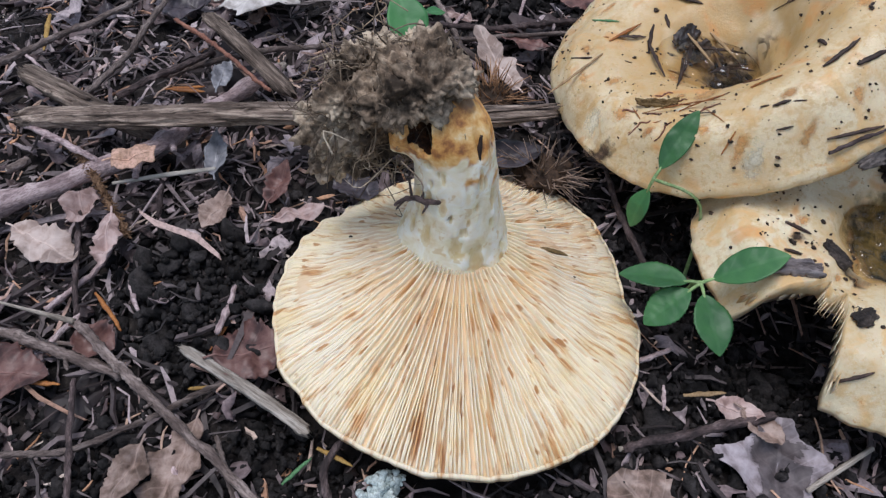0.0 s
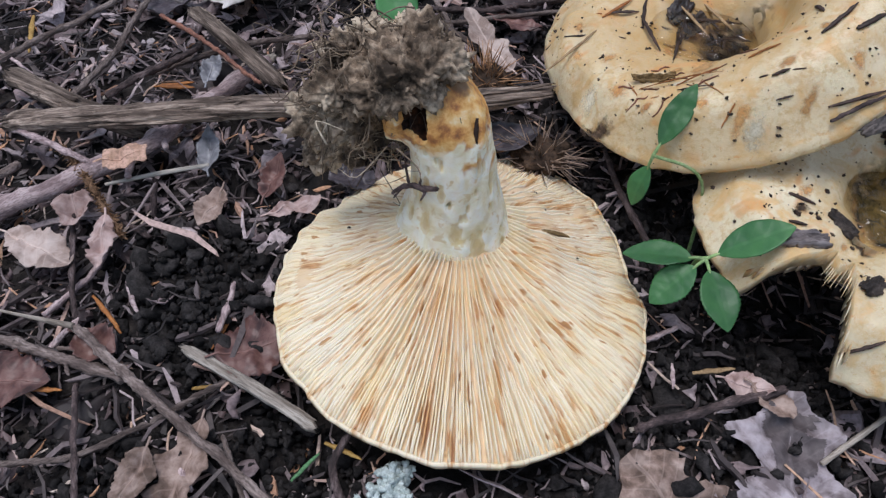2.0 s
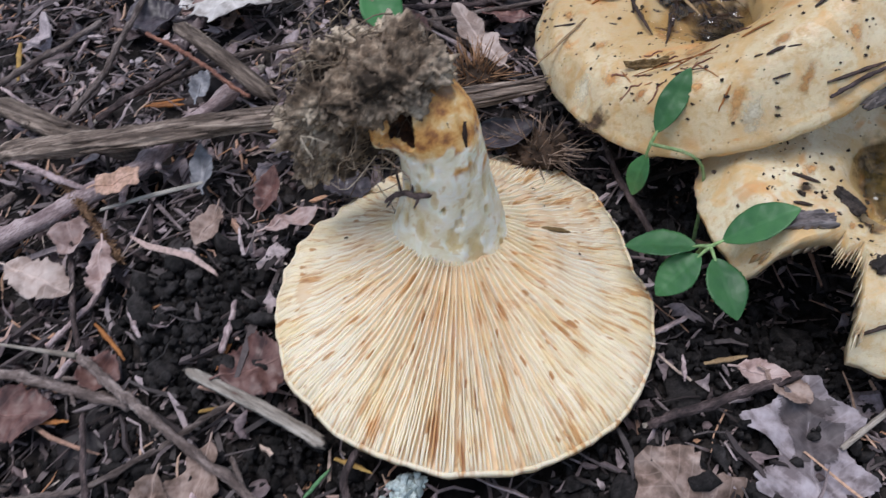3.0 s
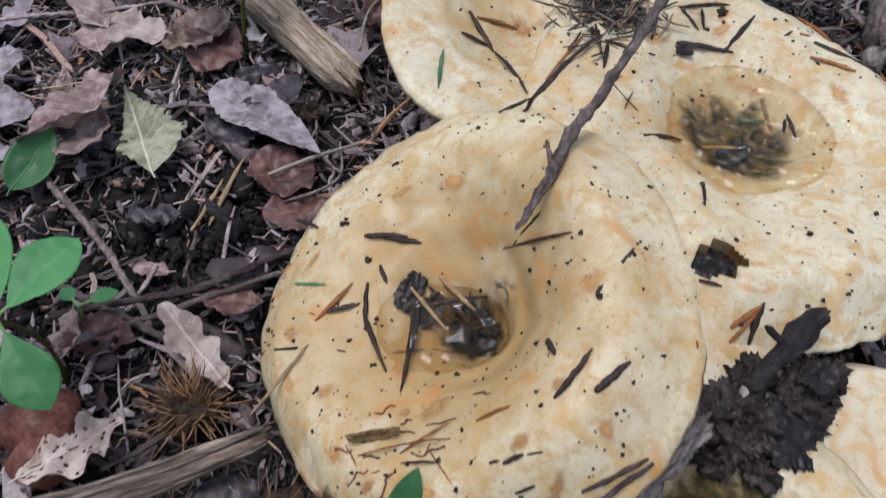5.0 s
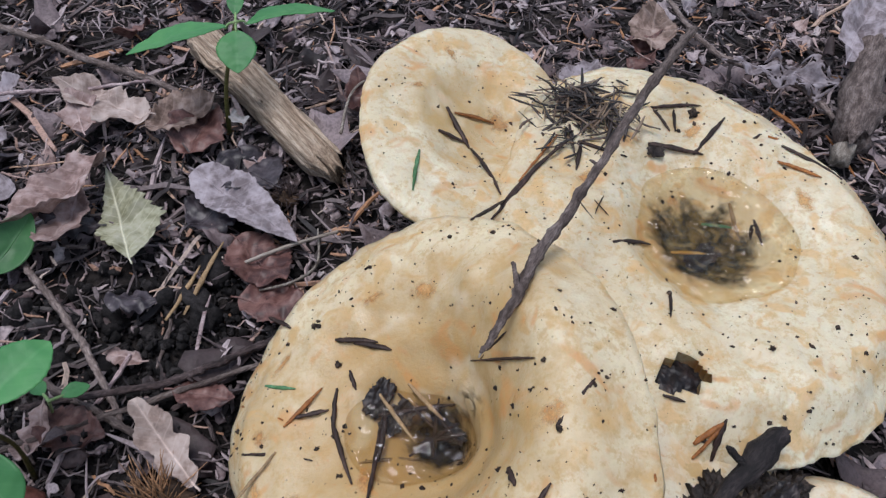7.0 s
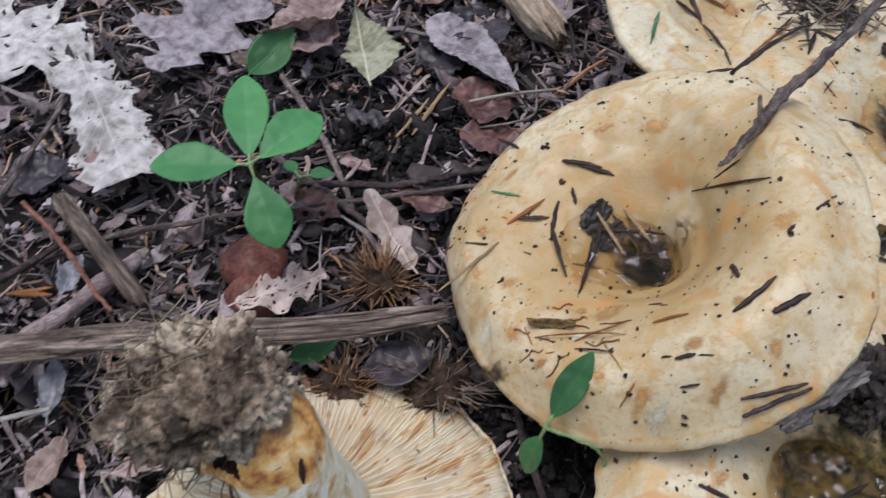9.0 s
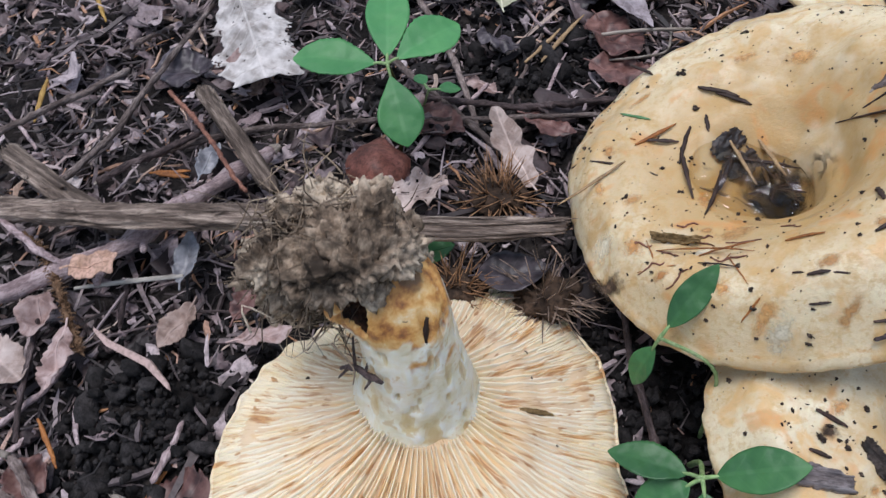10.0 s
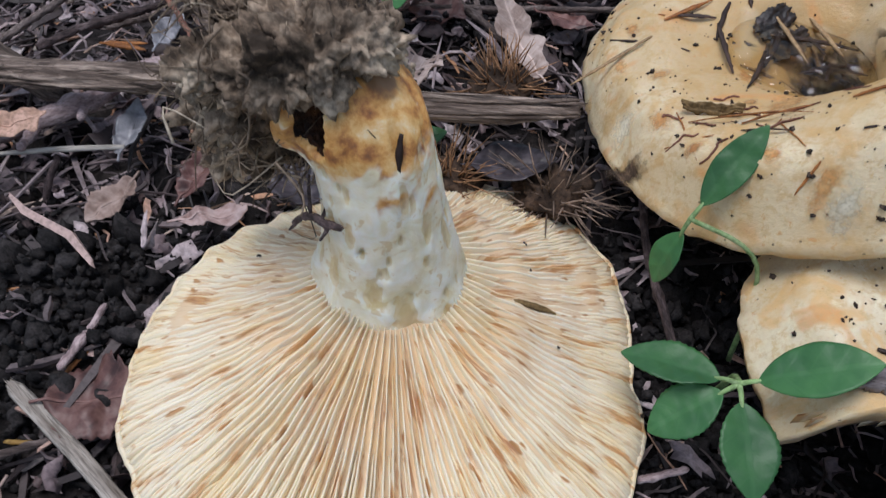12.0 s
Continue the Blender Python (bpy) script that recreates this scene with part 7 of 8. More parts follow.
def pool(label, cap, cx, cy, level, most, silt_reach, silt_at, seed, silt=SILT):
    """Still water to the given level, with a rounded edge, and the dark silt under it."""
    top = surface_of(cap)
    root = thing("rain_pool", label, "water", pose(cx, cy, level))
    rim = [shore(top, cx, cy, level, 2 * math.pi * j / 72, most) for j in range(72)]
    rim = [sum(rim[(j + d) % 72] for d in range(-2, 3)) / 5 for j in range(72)]
    verts, faces = [], []
    prof = [(0.0, 0.0010), (0.3, 0.0010), (0.6, 0.0010), (0.80, 0.0010), (0.88, 0.00098), (0.915, 0.0009), (0.94, 0.0007), (0.96, 0.0004), (0.975, 0.0), (0.987, -0.0006), (1.0, -0.0018)]
    for s, dz in prof:
        for j in range(72):
            th = 2 * math.pi * j / 72
            verts.append((rim[j] * (s + 0.001) * math.cos(th), rim[j] * (s + 0.001) * math.sin(th), dz))
    for i in range(len(prof) - 1):
        for j in range(72):
            a, b = i * 72 + j, i * 72 + (j + 1) % 72
            faces.append([a, a + 72, b + 72, b])
    w = part("water", (verts, faces), WATER, root, "clear brownish rain water")
    w.visible_shadow = False
    sv, sf = [], []
    ox, oy = silt_at
    n = 14
    for i in range(n + 1):
        for j in range(48):
            th = 2 * math.pi * j / 48
            r = silt_reach * i / n * (1 + 0.05 * fbm(math.cos(th) * 1.5 + seed, math.sin(th) * 1.5, seed))
            x, y = cx + ox + r * math.cos(th), cy + oy + r * math.sin(th)
            t = top(x, y)
            z = (t[0] if t else level) + 0.0007 * (1 - (i / n) ** 4) + (0.0006 * fbm(x * 300, y * 300, seed) if i < n else -0.0004)
            sv.append((x - cx - ox, y - cy - oy, z - level))
    for i in range(n):
        for j in range(48):
            a, b = i * 48 + j, i * 48 + (j + 1) % 48
            sf.append([a, a + 48, b + 48, b])
    part("silt", (sv, sf), silt, root, "dark olive silt and rotted leaf").location = (ox, oy, 0)
    return root


pool("small dark rain pool with needles in the funnel", cap_b, 0.1115, 0.2530, 0.0408, 0.0215, 0.0175, (0.0085, -0.003), 3, SILT_BLACK)
pool("wide clear brown rain pool over dark silt", cap_c, 0.2415, 0.2970, 0.0502, 0.034, 0.0310, (-0.0035, 0.000), 5)
pool("small brown rain pool in the bitten cap", cap_e, 0.1620, 0.1680, 0.0345, 0.026, 0.0240, (0.003, 0.000), 9)

needle(NEEDLE_TAN, (0.2530, 0.3080, 0.0499), (0.2470, 0.2900, 0.0497), 0.0022, "the wide pool")
needle(NEEDLE_GREEN, (0.2370, 0.3010, 0.0499), (0.2490, 0.2960, 0.0499), 0.0016, "the wide pool")
needle(NEEDLE_DARK, (0.2580, 0.2980, 0.0499), (0.2545, 0.2860, 0.0497), 0.0018, "the wide pool")
needle(NEEDLE_DARK, (0.2560, 0.2960, 0.0497), (0.2520, 0.2900, 0.0494), 0.0018, "the wide pool")
needle(NEEDLE_YELLOW, (0.2200, 0.2920, 0.0490), (0.2330, 0.2890, 0.0480), 0.0018, "the wide pool")
needle(NEEDLE_DARK, (0.1570, 0.1640, 0.0346), (0.1700, 0.1690, 0.0346), 0.0018, "the small pool")
for a, b, w in (((0.1100, 0.2660), (0.1200, 0.2480), 0.0016), ((0.1020, 0.2600), (0.1270, 0.2575), 0.0022), ((0.1020, 0.2520), (0.1060, 0.2660), 0.0018), ((0.1080, 0.2440), (0.1260, 0.2510), 0.0018),
                ((0.1180, 0.2620), (0.1240, 0.2440), 0.0014), ((0.0985, 0.2450), (0.1040, 0.2600), 0.0020), ((0.1150, 0.2420), (0.1225, 0.2610), 0.0017), ((0.1130, 0.2475), (0.1275, 0.2470), 0.0020)):
    needle(NEEDLE_DARK, (*a, 0.0405), (*b, 0.0402), w, "the small pool")
needle(NEEDLE_TAN, (0.1140, 0.2680, 0.0420), (0.1215, 0.2530, 0.0410), 0.0020, "the small pool")
needle(NEEDLE_TAN, (0.1030, 0.2690, 0.0420), (0.1110, 0.2480, 0.0412), 0.0016, "the small pool")

# ---- dark debris wedged between the caps ----
def heap(count, cx, cy, cz, sx, sy, sz, seed):
    rng = random.Random(seed)
    geos = []
    for k in range(count):
        p = Vector((cx + rng.gauss(0, sx), cy + rng.gauss(0, sy), cz + abs(rng.gauss(0, sz))))
        a, t = rng.uniform(0, 6.28), rng.gauss(0, 0.3)
        d = Vector((math.cos(a) * math.cos(t), math.sin(a) * math.cos(t), math.sin(t))) * rng.uniform(0.004, 0.0095)
        w = rng.uniform(0.0003, 0.0008)
        e = Vector((rng.gauss(0, 0.12), rng.gauss(0, 0.12), rng.gauss(0, 0.06))) * d.length
        geos.append(tube([p - d, p + e, p + d], [w * 0.6, w, w * 0.4], 5, 5, 0.4, 0.5, k))
    return join(*geos)


HEAP = litter_mat("wet_needle_heap", [(0.0, (0.012, 0.010, 0.010)), (0.45, (0.04, 0.028, 0.024)), (0.75, (0.11, 0.075, 0.06)), (0.92, (0.24, 0.16, 0.10)), (1.0, (0.38, 0.29, 0.20))], 0.4, 0.5)
g = join(heap(150, 0.2120, 0.3690, 0.0560, 0.0085, 0.0075, 0.0022, 5), heap(70, 0.2200, 0.3600, 0.0575, 0.0085, 0.0065, 0.0016, 8), heap(24, 0.2020, 0.3560, 0.0570, 0.0070, 0.0070, 0.0010, 9))
tagged(flesh_out("needle_heap", g[0], g[1], HEAP), "loose heap of wet dark needles wedged between two caps", "needle litter", kind="stuff")
for k, (x, y, r) in enumerate([(0.165, 0.194, 0.0045), (0.172, 0.197, 0.0060), (0.180, 0.200, 0.0065), (0.187, 0.203, 0.0060), (0.193, 0.207, 0.0050), (0.199, 0.197, 0.0070), (0.207, 0.200, 0.0065), (0.215, 0.203, 0.0060),
        (0.178, 0.189, 0.0060), (0.186, 0.192, 0.0065), (0.171, 0.188, 0.0050), (0.223, 0.205, 0.0050), (0.206, 0.191, 0.0050), (0.212, 0.195, 0.0045), (0.180, 0.181, 0.0045)]):
    g = blob(r, k + 60, 0.75, 4, 2.4, (1.1, 0.9, 0.7))
    v = [tuple(Vector(p) * (1 + 0.25 * fbm(p[0] * 420 + k, p[1] * 420, p[2] * 420))) for p in g[0]]
    o = flesh_out("soil_clod", v, g[1], CHIP_DARK)
    o.matrix_world = pose(x, y, resting((x, y, 0.040)).z + r * 0.15, 0, 0, k * 71)
    tagged(o, "wet black clod of soil wedged between mushrooms", "clod", "clods between the mushrooms")
flake("leaf_scrap", "black wet curled leaf lying on soil between mushrooms", LEAF_WET, 0.1930, 0.1880, 0.0455, 0.0210, 0.0190, 70, 14, -10, 0.0008, seed=21)
flake("leaf_scrap", "black wet curled leaf lying on soil between mushrooms", LEAF_WET, 0.2080, 0.1990, 0.0500, 0.0130, 0.0090, 20, -20, 8, 0.0006, seed=22)
stick("twig", "dark forked rootlet clinging to the pitted stem", [(-0.0010, 0.1560, 0.0610), (-0.0055, 0.1590, 0.0580), (-0.0100, 0.1620, 0.0560), (-0.0145, 0.1640, 0.0500)], [0.0006, 0.0009, 0.0008, 0.0005], TWIG_DARK, "rootlets on the stem", rough=0.5, seed=81, knots=[(0.62, -0.0012, 0.0062, 0.0060), (0.40, 0.0012, 0.0030, 0.0035), (0.75, -0.003, -0.0025, -0.002), (0.25, -0.002, -0.002, -0.003)])
# thin stalk resting on the large cap's front edge
stick("twig", "thin dark stalk along the large cap's front edge", [(0.1245, 0.1790, 0.0640), (0.1330, 0.1810, 0.0680), (0.1420, 0.1830, 0.0715)], [0.0006, 0.0007, 0.0005], TWIG_DARK, seed=71)
stick("twig", "pale rootlet strands by the large cap's edge", [(0.070, 0.345, 0.006), (0.085, 0.340, 0.014), (0.096, 0.350, 0.010), (0.100, 0.372, 0.006)], [0.0005, 0.0006, 0.0006, 0.0004], WOOD_GREY, seed=72)
stick("twig", "thin pale stalk by the large cap's edge", [(0.062, 0.358, 0.008), (0.085, 0.362, 0.010), (0.108, 0.365, 0.010)], [0.0008, 0.0009, 0.0007], WOOD_GREY, seed=73)
stick("twig", "thin pale curved rootlet in the far litter", [(0.122, 0.43, 0.006), (0.135, 0.455, 0.012), (0.165, 0.470, 0.010), (0.20, 0.475, 0.006)], [0.0007, 0.0007, 0.0007, 0.0005], WOOD_GREY, seed=74)

# ---- specks of soil strewn on the caps, and stained spots in their skin ----
def specks(cap, count, cx, cy, reach, seed, label):
    rng = random.Random(seed)
    top = surface_of(cap)
    geos = []
    while len(geos) < count:
        a, r = rng.uniform(0, 6.283), reach * math.sqrt(rng.uniform(0, 1))
        x, y = cx + r * math.cos(a), cy + r * math.sin(a)
        t = top(x, y)
        if t is None or fbm(x * 45, y * 45, seed) < rng.uniform(-0.5, 0.35):
            continue
        q = 0.00014 + 0.00045 * rng.uniform(0, 1) ** 2 if rng.uniform(0, 1) < 0.9 else rng.uniform(0.0006, 0.001)
        geos.append(moved(blob(q, len(geos), 0.8, 2, 1.6, (1, rng.uniform(0.4, 1), 0.5)), pose(x, y, t[0] + q * 0.2, 0, 0, rng.uniform(0, 360))))
    g = join(*geos)
    tagged(flesh_out("soil_specks", g[0], g[1], SOIL_WET), label, "soil", kind="stuff")


specks(cap_b, 420, 0.108, 0.250, 0.068, 3, "dark specks of soil strewn on the large cap")
specks(cap_c, 520, 0.232, 0.296, 0.085, 4, "dark specks of soil strewn on the broad cap")
specks(cap_d, 110, 0.165, 0.376, 0.05, 5, "dark specks of soil strewn on the small cap")
specks(cap_e, 300, 0.145, 0.158, 0.055, 6, "dark specks of soil strewn on the bitten cap")

def mark_mat(name, stops, rough, most):
    """A stain soaked into the skin: thins out towards its edge."""
    m = plain_mat(name, stops, 260, rough, 0.4, 0.0005, whole=True)
    nt = m.node_tree
    p = place(nt)
    far = nt.nodes.new("ShaderNodeVectorMath")
    far.operation = "LENGTH"
    nt.links.new(p, far.inputs[0])
    wob = nt.nodes.new("ShaderNodeMath")
    wob.operation = "MULTIPLY_ADD"
    wob.inputs[1].default_value = 1.5
    nt.links.new(noise_tex(nt, place(nt, True), 300, 5, 0.65), wob.inputs[0])
    nt.links.new(far.outputs["Value"], wob.inputs[2])
    nt.links.new(span(nt, wob.outputs["Value"], 0.8, 1.6, most, 0.0), nt.nodes["Principled BSDF"].inputs["Alpha"])
    return m


STAIN = mark_mat("orange_bruise", [(0.3, (0.62, 0.38, 0.16)), (0.55, (0.60, 0.31, 0.11)), (0.8, (0.46, 0.20, 0.07))], 0.4, 0.8)
SCRAPE = mark_mat("white_scraped_flesh", [(0.3, (0.86, 0.77, 0.55)), (0.6, (0.93, 0.88, 0.70))], 0.5, 0.8)
DIRT = mark_mat("brown_dirt_smear", [(0.3, (0.03, 0.02, 0.013)), (0.6, (0.09, 0.06, 0.04)), (0.8, (0.20, 0.13, 0.08))], 0.8, 1.0)


def patch(name, label, material, cap, cx, cy, rx, ry, turn, seed, lift=0.00022):
    """A thin irregular mark that follows the cap's skin."""
    top = surface_of(cap)
    z0 = (top(cx, cy) or (0.03,))[0]
    verts, faces, n, m = [], [], 10, 44
    for i in range(n + 1):
        for j in range(m):
            th = 2 * math.pi * j / m
            k = 1.25 * i / n
            u, v = k * math.cos(th), k * math.sin(th)
            x, y = cx + rx * u * math.cos(turn) - ry * v * math.sin(turn), cy + rx * u * math.sin(turn) + ry * v * math.cos(turn)
            t = top(x, y)
            verts.append((u, v, (t[0] if t else z0) + lift - z0))
    for i in range(n):
        for j in range(m):
            a, b = i * m + j, i * m + (j + 1) % m
            faces.append([a, a + m, b + m, b])
    ob = part(name, (verts, faces), material, cap, label)
    ob.matrix_basis = (cap.parent.matrix_basis @ cap.matrix_basis).inverted() @ pose(cx, cy, z0, 0, 0, math.degrees(turn)) @ Matrix.Diagonal((rx, ry, 1, 1))
    return ob


BRUISE, WHITE = "orange bruise in the cap's skin", "white scraped spot in the cap's skin"
for k, (x, y, rx, ry, turn) in enumerate([(0.0985, 0.2205, 0.0075, 0.0045, 0.2), (0.0905, 0.2230, 0.003, 0.002, 0.2), (0.1000, 0.1875, 0.005, 0.003, 1.2), (0.0760, 0.2890, 0.0080, 0.0022, 0.7),
        (0.1090, 0.2960, 0.0050, 0.0022, 0.1), (0.0700, 0.2400, 0.004, 0.003, 0.5), (0.0840, 0.2010, 0.004, 0.003, 2.0), (0.1120, 0.1960, 0.004, 0.003, 0.4), (0.0760, 0.2060, 0.003, 0.0022, 0.4),
        (0.1250, 0.2050, 0.0035, 0.0025, 0.8), (0.0640, 0.2660, 0.005, 0.003, 1.4), (0.0930, 0.2400, 0.006, 0.004, 0.9), (0.1250, 0.2900, 0.007, 0.004, 2.4), (0.1400, 0.2250, 0.006, 0.004, 0.3), (0.0690, 0.2190, 0.0035, 0.0055, 0.6), (0.1185, 0.1850, 0.0045, 0.0028, 1.0), (0.0900, 0.1960, 0.0035, 0.0028, 1.8), (0.1320, 0.1920, 0.003, 0.004, 0.2), (0.0600, 0.2480, 0.0025, 0.005, 0.1)]):
    patch("stain", BRUISE, STAIN, cap_b, x, y, rx, ry, turn, k)
for k, (x, y, rx, ry, turn) in enumerate([(0.1045, 0.1835, 0.0060, 0.0036, 2.2), (0.0615, 0.2255, 0.0030, 0.0060, 0.2), (0.0880, 0.2120, 0.004, 0.003, 0.3)]):
    patch("scrape", WHITE, SCRAPE, cap_b, x, y, rx, ry, turn, k)
patch("dirt_smear", "brown dirt smeared on the rim", DIRT, cap_b, 0.0625, 0.2125, 0.0040, 0.0085, 0.8, 7)
patch("dirt_smear", "brown dirt smeared on the cap", DIRT, cap_e, 0.1360, 0.1490, 0.0032, 0.0065, 0.3, 10)
patch("dirt_smear", "brown dirt smeared on the cap", DIRT, cap_e, 0.1190, 0.1620, 0.0045, 0.0030, 0.3, 11)
for k, (cap, x, y, rx, ry, turn) in enumerate([(cap_d, 0.1500, 0.3900, 0.005, 0.003, 0.2), (cap_d, 0.1700, 0.4100, 0.003, 0.006, 0.2), (cap_d, 0.1830, 0.3800, 0.009, 0.006, 2.0), (cap_c, 0.2000, 0.3300, 0.006, 0.004, 0.5),
        (cap_c, 0.2550, 0.3450, 0.008, 0.004, 0.5), (cap_c, 0.2800, 0.3000, 0.008, 0.004, 1.5), (cap_e, 0.1240, 0.1700, 0.004, 0.003, 0.5), (cap_e, 0.1300, 0.1480, 0.003, 0.002, 0.5)]):
    patch("stain", BRUISE, STAIN, cap, x, y, rx, ry, turn, 40 + k)

# fine red-brown rootlets clinging to the large cap
skin_b = surface_of(cap_b)
rng_r = random.Random(12)
for k, (x, y) in enumerate([(0.0740, 0.2100), (0.0780, 0.2130), (0.0880, 0.2170), (0.0900, 0.2200), (0.0800, 0.2040), (0.0985, 0.2140), (0.1110, 0.2160), (0.0930, 0.2070), (0.0710, 0.2190), (0.0860, 0.2260)]):
    a, n = rng_r.uniform(-0.6, 0.8), rng_r.uniform(0.004, 0.0085)
    line = []
    for i in range(5):
        s = (i / 4 - 0.5) * n
        px, py = x + s * math.cos(a) + rng_r.gauss(0, 0.0005), y + s * math.sin(a) + rng_r.gauss(0, 0.0005)
        t = skin_b(px, py)
        line.append((px, py, (t[0] if t else 0.04) + 0.0003))
    stick("rootlet", "fine red-brown rootlet clinging to the cap", line, [0.00022, 0.0003, 0.0003, 0.0002], TWIG_RED, "rootlets on the large cap", seed=k, sides=6)

# ---- loose litter ----
def under_cap(x, y):
    return (x - 0.010) ** 2 + (y - 0.152) ** 2 < 0.061 ** 2


def scatter(count, spread, seed):
    """Places strewn over the near ground, or, with no spread given, thinning out around it."""
    rng = np.random.default_rng(seed)
    pts = []
    while len(pts) < count:
        if spread is None:
            a, r = rng.uniform(0, 2 * math.pi), 0.25 + abs(rng.normal(0, 0.75))
            x, y = 0.11 + r * math.cos(a), 0.35 + r * math.sin(a)
            if not (-0.28 < x < 0.50 and 0.0 < y < 0.70):
                pts.append((x, y))
            continue
        x, y = rng.uniform(-0.30, 0.52), rng.uniform(-0.02, 0.72)
        if rng.uniform() > spread(x, y) or under_cap(x, y):
            continue
        pts.append((x, y))
    return pts, rng


def bare(x, y):
    """Where dark crumbly soil shows: the mound left of the upturned cap and the ground before the bite."""
    return max(0.97 * math.exp(-((x - 0.085) ** 2 / 0.0009 + (y - 0.178) ** 2 / 0.0016)), math.exp(-((x + 0.078) ** 2 / 0.0009 + (y - 0.160) ** 2 / 0.0011)), 0.97 * math.exp(-((x - 0.112) ** 2 / 0.0024 + (y - 0.124) ** 2 / 0.0018)),
               0.55 * math.exp(-((x + 0.11) ** 2 / 0.0018 + (y - 0.085) ** 2 / 0.0010)), 0.6 * math.exp(-((x - 0.06) ** 2 / 0.0016 + (y - 0.075) ** 2 / 0.0008)),
               0.7 * math.exp(-((x + 0.045) ** 2 / 0.0007 + (y - 0.105) ** 2 / 0.0006)), 0.92 * math.exp(-((x - 0.035) ** 2 / 0.0012 + (y - 0.340) ** 2 / 0.0010)), 0.65 * math.exp(-((x - 0.010) ** 2 / 0.0016 + (y - 0.318) ** 2 / 0.0010)))


def needle_cloud(count, seed, length, width, lift, spread, bend=0.09):
    """Bent, uneven needles and slivers, four cross-sections each."""
    pts, rng = scatter(count, spread, seed)
    verts = np.zeros((count, 16, 3))
    for k, (x, y) in enumerate(pts):
        L, w = length[0] + (length[1] - length[0]) * rng.uniform() ** 2, width[0] + (width[1] - width[0]) * rng.uniform() ** 2.5
        a, tilt = rng.uniform(0, 2 * math.pi), rng.normal(0, 0.17)
        d = np.array([math.cos(a) * math.cos(tilt), math.sin(a) * math.cos(tilt), math.sin(tilt)])
        s = np.array([-math.sin(a), math.cos(a), rng.normal(0, 0.5)])
        s /= np.linalg.norm(s)
        u = np.cross(d, s)
        c = np.array([x, y, ground_z(x, y) + abs(rng.normal(0, lift)) + 0.0006])
        b1, b2 = rng.normal(0, bend, 2) * L
        v1, v2 = rng.normal(0, bend * 0.55, 2) * L
        thin = rng.uniform(0.12, 0.42)
        for i, (t, q, e1, e2) in enumerate(((-0.5, rng.uniform(0.3, 1.0), 0, 0), (rng.uniform(-0.25, -0.1), 1.0, b1, v1), (rng.uniform(0.1, 0.3), rng.uniform(0.6, 1.1), b2, v2), (0.5, rng.uniform(0.15, 0.8), 0, 0))):
            m = c + d * (t * L) + s * e1 + u * e2
            for j, (e, g) in enumerate(((-1, -1), (1, -1), (1, 1), (-1, 1))):
                verts[k, i * 4 + j] = m + s * (e * q * w * 0.5) + u * (g * q * w * thin) + d * (rng.normal(0, 0.5) * w if i in (0, 3) else 0)
    quad = [[o + a, o + b, o + b + 4, o + a + 4] for o in (0, 4, 8) for a, b in ((0, 1), (1, 2), (2, 3), (3, 0))] + [[3, 2, 1, 0], [12, 13, 14, 15]]
    faces = (np.arange(count)[:, None, None] * 16 + np.array(quad)[None]).reshape(-1, 4)
    return verts.reshape(-1, 3).tolist(), faces.tolist()


everywhere = lambda x, y: 1.0 - 0.96 * bare(x, y)
g = needle_cloud(32000, 11, (0.004, 0.020), (0.0006, 0.0021), 0.0036, everywhere, 0.06)
tagged(flesh_out("needle_litter", g[0], g[1], NEEDLES, smooth=False), "brown and grey fallen conifer needles strewn thickly", "needle litter", kind="stuff")
g = needle_cloud(1800, 12, (0.018, 0.060), (0.0008, 0.0030), 0.004, everywhere, 0.030)
tagged(flesh_out("stalk_litter", g[0], g[1], NEEDLES, smooth=False), "thin dry stalks and twiglets lying every way", "stalk litter", kind="stuff")


def flake_cloud(count, seed, size, lift, spread, tilt=24):
    """Torn, warped scraps of leaf and bark."""
    pts, rng = scatter(count, spread, seed)
    verts, faces = [], []
    n = 11
    for x, y in pts:
        r = size[0] + (size[1] - size[0]) * rng.uniform() ** 2.2
        a0 = rng.uniform(0, 6.28)
        m = pose(x, y, ground_z(x, y) + abs(rng.normal(0, lift)) + 0.0008, rng.normal(0, tilt), rng.normal(0, tilt), rng.uniform(0, 360))
        k = len(verts)
        e, bend, twist = rng.uniform(0.3, 0.95), rng.normal(0, 0.55), rng.normal(0, 0.5)
        rad = [r * rng.uniform(0.5, 1.25) for _ in range(n)]
        wave = rng.normal(0, 0.14 * r, n)
        ring = []
        for i in range(n):
            a = a0 + 2 * math.pi * i / n
            px, py = rad[i] * math.cos(a), rad[i] * e * math.sin(a)
            ring.append((px, py, bend * px * px / r + twist * px * py / r + wave[i]))
        for z in (0.0003, 0.0):
            verts.append(tuple(m @ Vector((0, 0, z + rng.normal(0, 0.1) * r))))
            for px, py, pz in ring:
                verts.append(tuple(m @ Vector((px * 0.55, py * 0.55, z + pz * 0.5 + rng.normal(0, 0.06) * r))))
            for px, py, pz in ring:
                verts.append(tuple(m @ Vector((px, py, z + pz))))
        h = 2 * n + 1
        for i in range(n):
            j = (i + 1) % n
            a, b, c, d = k + 1 + i, k + 1 + j, k + n + 1 + i, k + n + 1 + j
            faces += [[k, a, b], [a, c, d, b], [k + h, b + h, a + h], [b + h, d + h, c + h, a + h], [c, c + h, d + h, d]]
    return verts, faces


g = flake_cloud(7000, 21, (0.0012, 0.0075), 0.003, everywhere)
tagged(flesh_out("leaf_fragments", g[0], g[1], FLAKES), "brown crumbs of dead leaves and bark", "leaf litter", kind="stuff")


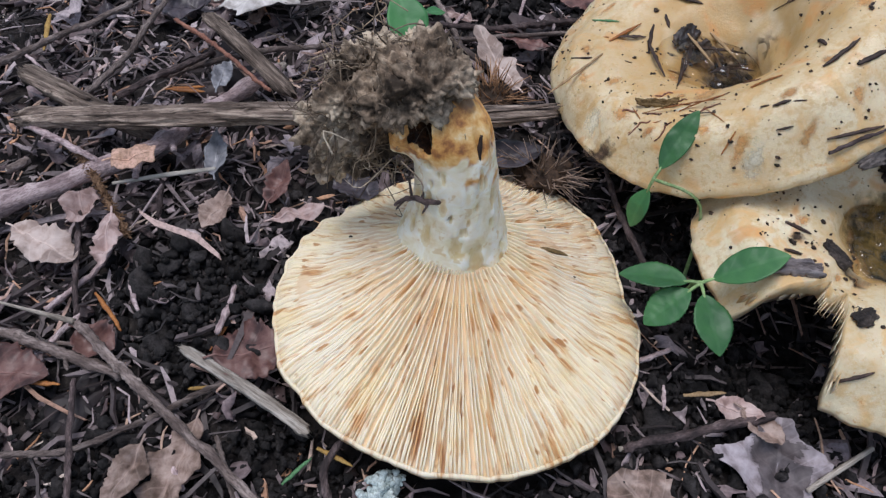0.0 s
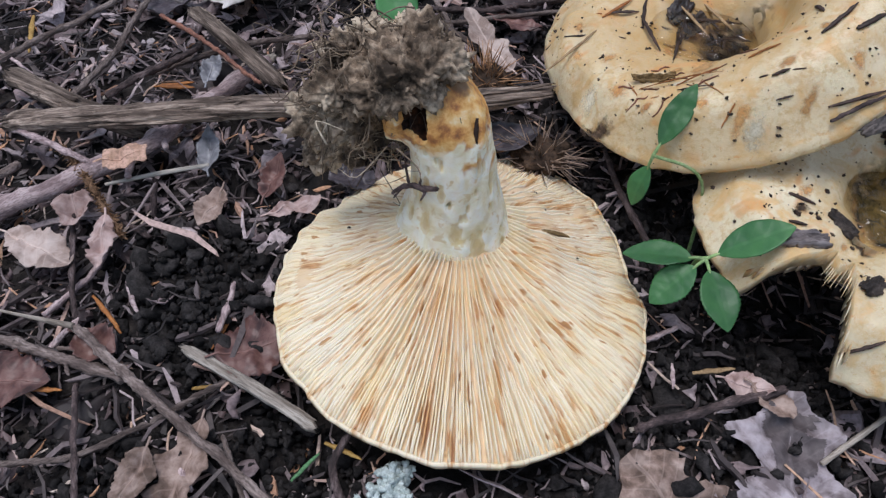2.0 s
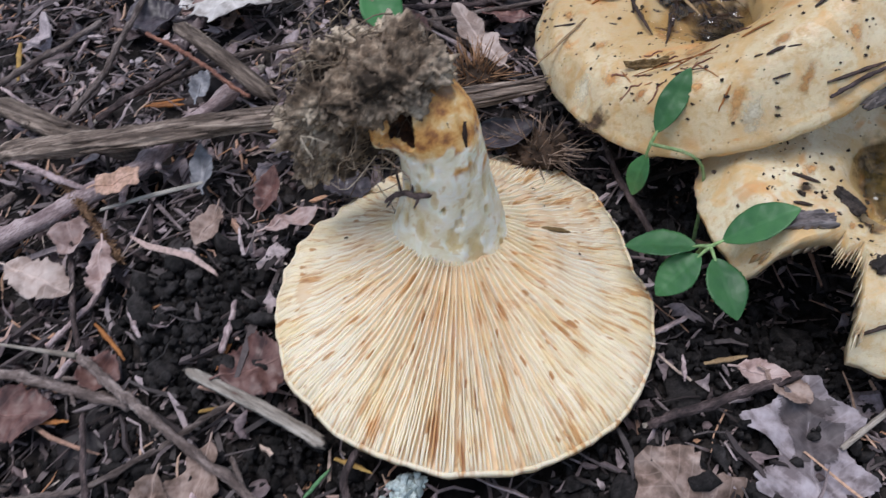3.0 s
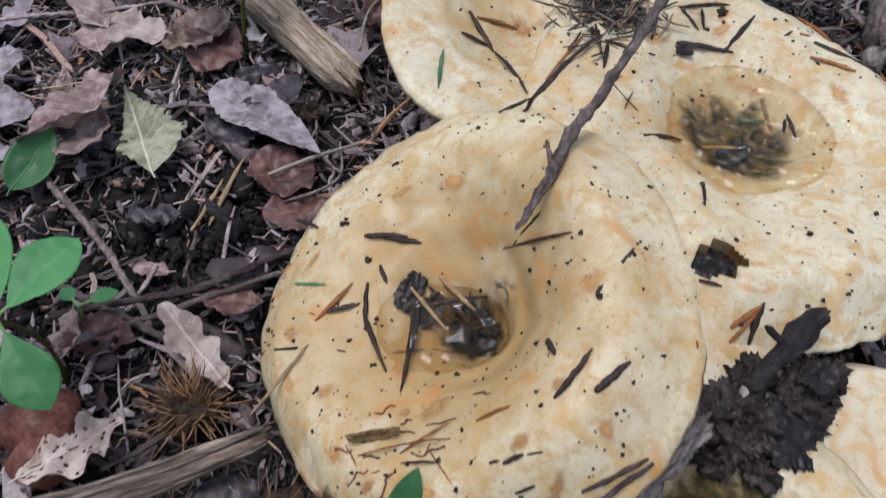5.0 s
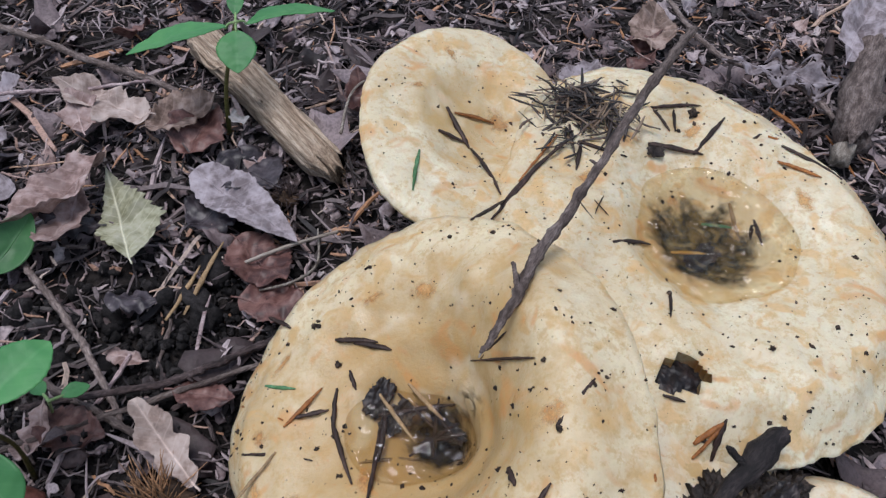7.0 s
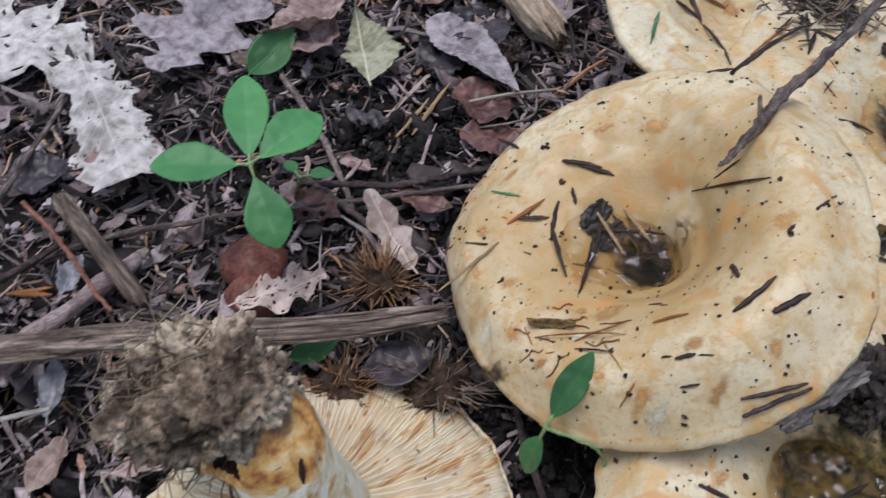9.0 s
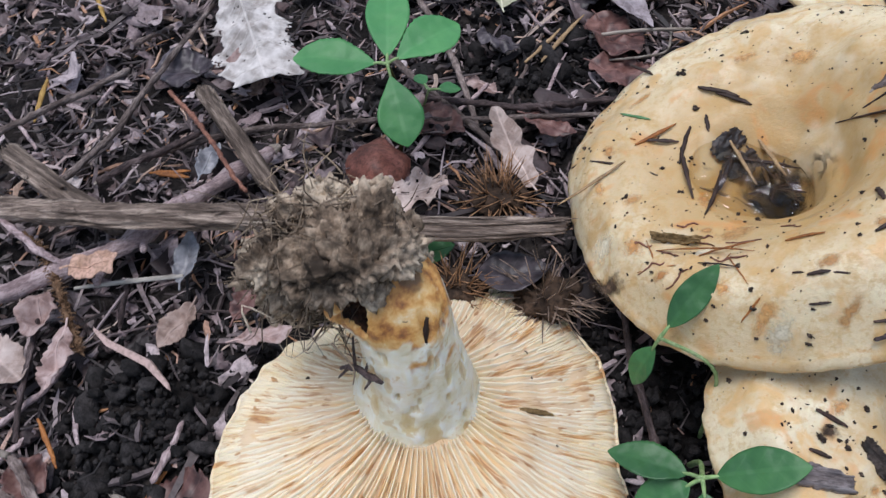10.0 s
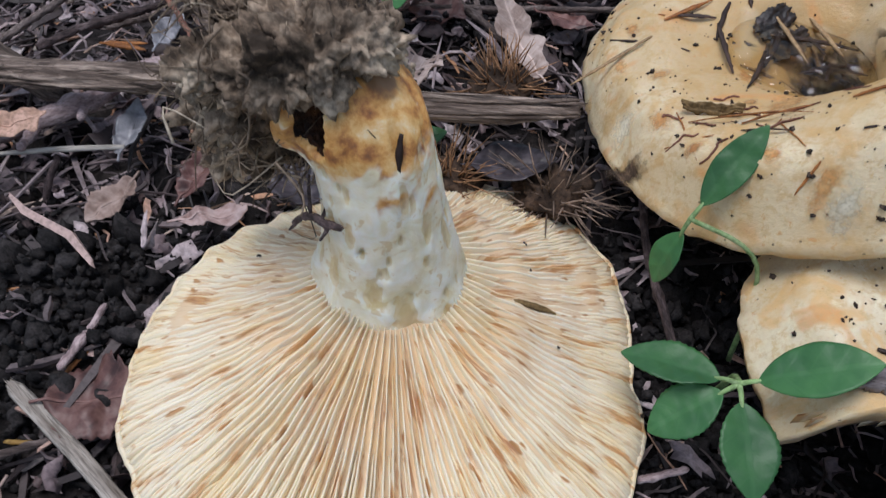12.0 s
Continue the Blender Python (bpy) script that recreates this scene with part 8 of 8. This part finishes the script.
g = flake_cloud(850, 22, (0.0045, 0.016), 0.004, everywhere, 14)
tagged(flesh_out("torn_leaf_litter", g[0], g[1], HUMUS), "dark rotting scraps of leaf among the needles", "leaf litter", kind="stuff")


g = flake_cloud(1500, 23, (0.0012, 0.0060), 0.0045, lambda x, y: (1 - 0.97 * bare(x, y)) * (0.12 + 0.88 * ease(0.19, 0.27, y)))
tagged(flesh_out("pale_leaf_bits", g[0], g[1], PALE_BITS), "pale pinkish-grey bits of old leaves on the litter", "leaf litter", kind="stuff")


g = flake_cloud(3600, 24, (0.003, 0.016), 0.004, None)
tagged(flesh_out("outer_leaf_litter", g[0], g[1], HUMUS), "old leaf litter on the surrounding forest floor", "leaf litter", kind="stuff")
g = needle_cloud(9000, 25, (0.008, 0.032), (0.001, 0.003), 0.004, None)
tagged(flesh_out("outer_needle_litter", g[0], g[1], NEEDLES, smooth=False), "fallen needles on the surrounding forest floor", "needle litter", kind="stuff")


def crumb_cloud(count, seed, size, spread, lift):
    pts, rng = scatter(count, spread, seed)
    bm = bmesh.new()
    bmesh.ops.create_icosphere(bm, subdivisions=2, radius=1.0)
    ico = np.array([v.co[:] for v in bm.verts])
    tri = np.array([[v.index for v in f.verts] for f in bm.faces])
    bm.free()
    verts, faces = [], []
    for k, (x, y) in enumerate(pts):
        r = rng.uniform(*size) * (1 if rng.uniform() < 0.8 else 1.8)
        v = ico * (1 + rng.normal(0, 0.22, (len(ico), 1)) + 0.35 * np.sin(ico @ rng.normal(0, 2.2, 3) + rng.uniform(0, 6))[:, None]) * r * rng.uniform(0.55, 1.3, 3)
        v += np.array([x, y, ground_z(x, y) + abs(rng.normal(0, lift))])
        faces.append(tri + k * len(ico))
        verts.append(v)
    return np.concatenate(verts).tolist(), np.concatenate(faces).tolist()


g = crumb_cloud(7000, 31, (0.0003, 0.0017), bare, 0.0028)
tagged(flesh_out("soil_crumbs", g[0], g[1], CRUMB), "loose crumbs of dark damp soil", "soil", kind="stuff")
g = crumb_cloud(170, 33, (0.0018, 0.0040), bare, 0.0022)
tagged(flesh_out("soil_lumps", g[0], g[1], CRUMB), "larger lumps of dark damp soil", "soil", kind="stuff")
g = crumb_cloud(2500, 32, (0.0003, 0.0009), lambda x, y: 1.0, 0.002)
tagged(flesh_out("fine_soil_crumbs", g[0], g[1], CRUMB), "fine dark soil crumbs between the needles", "soil", kind="stuff")
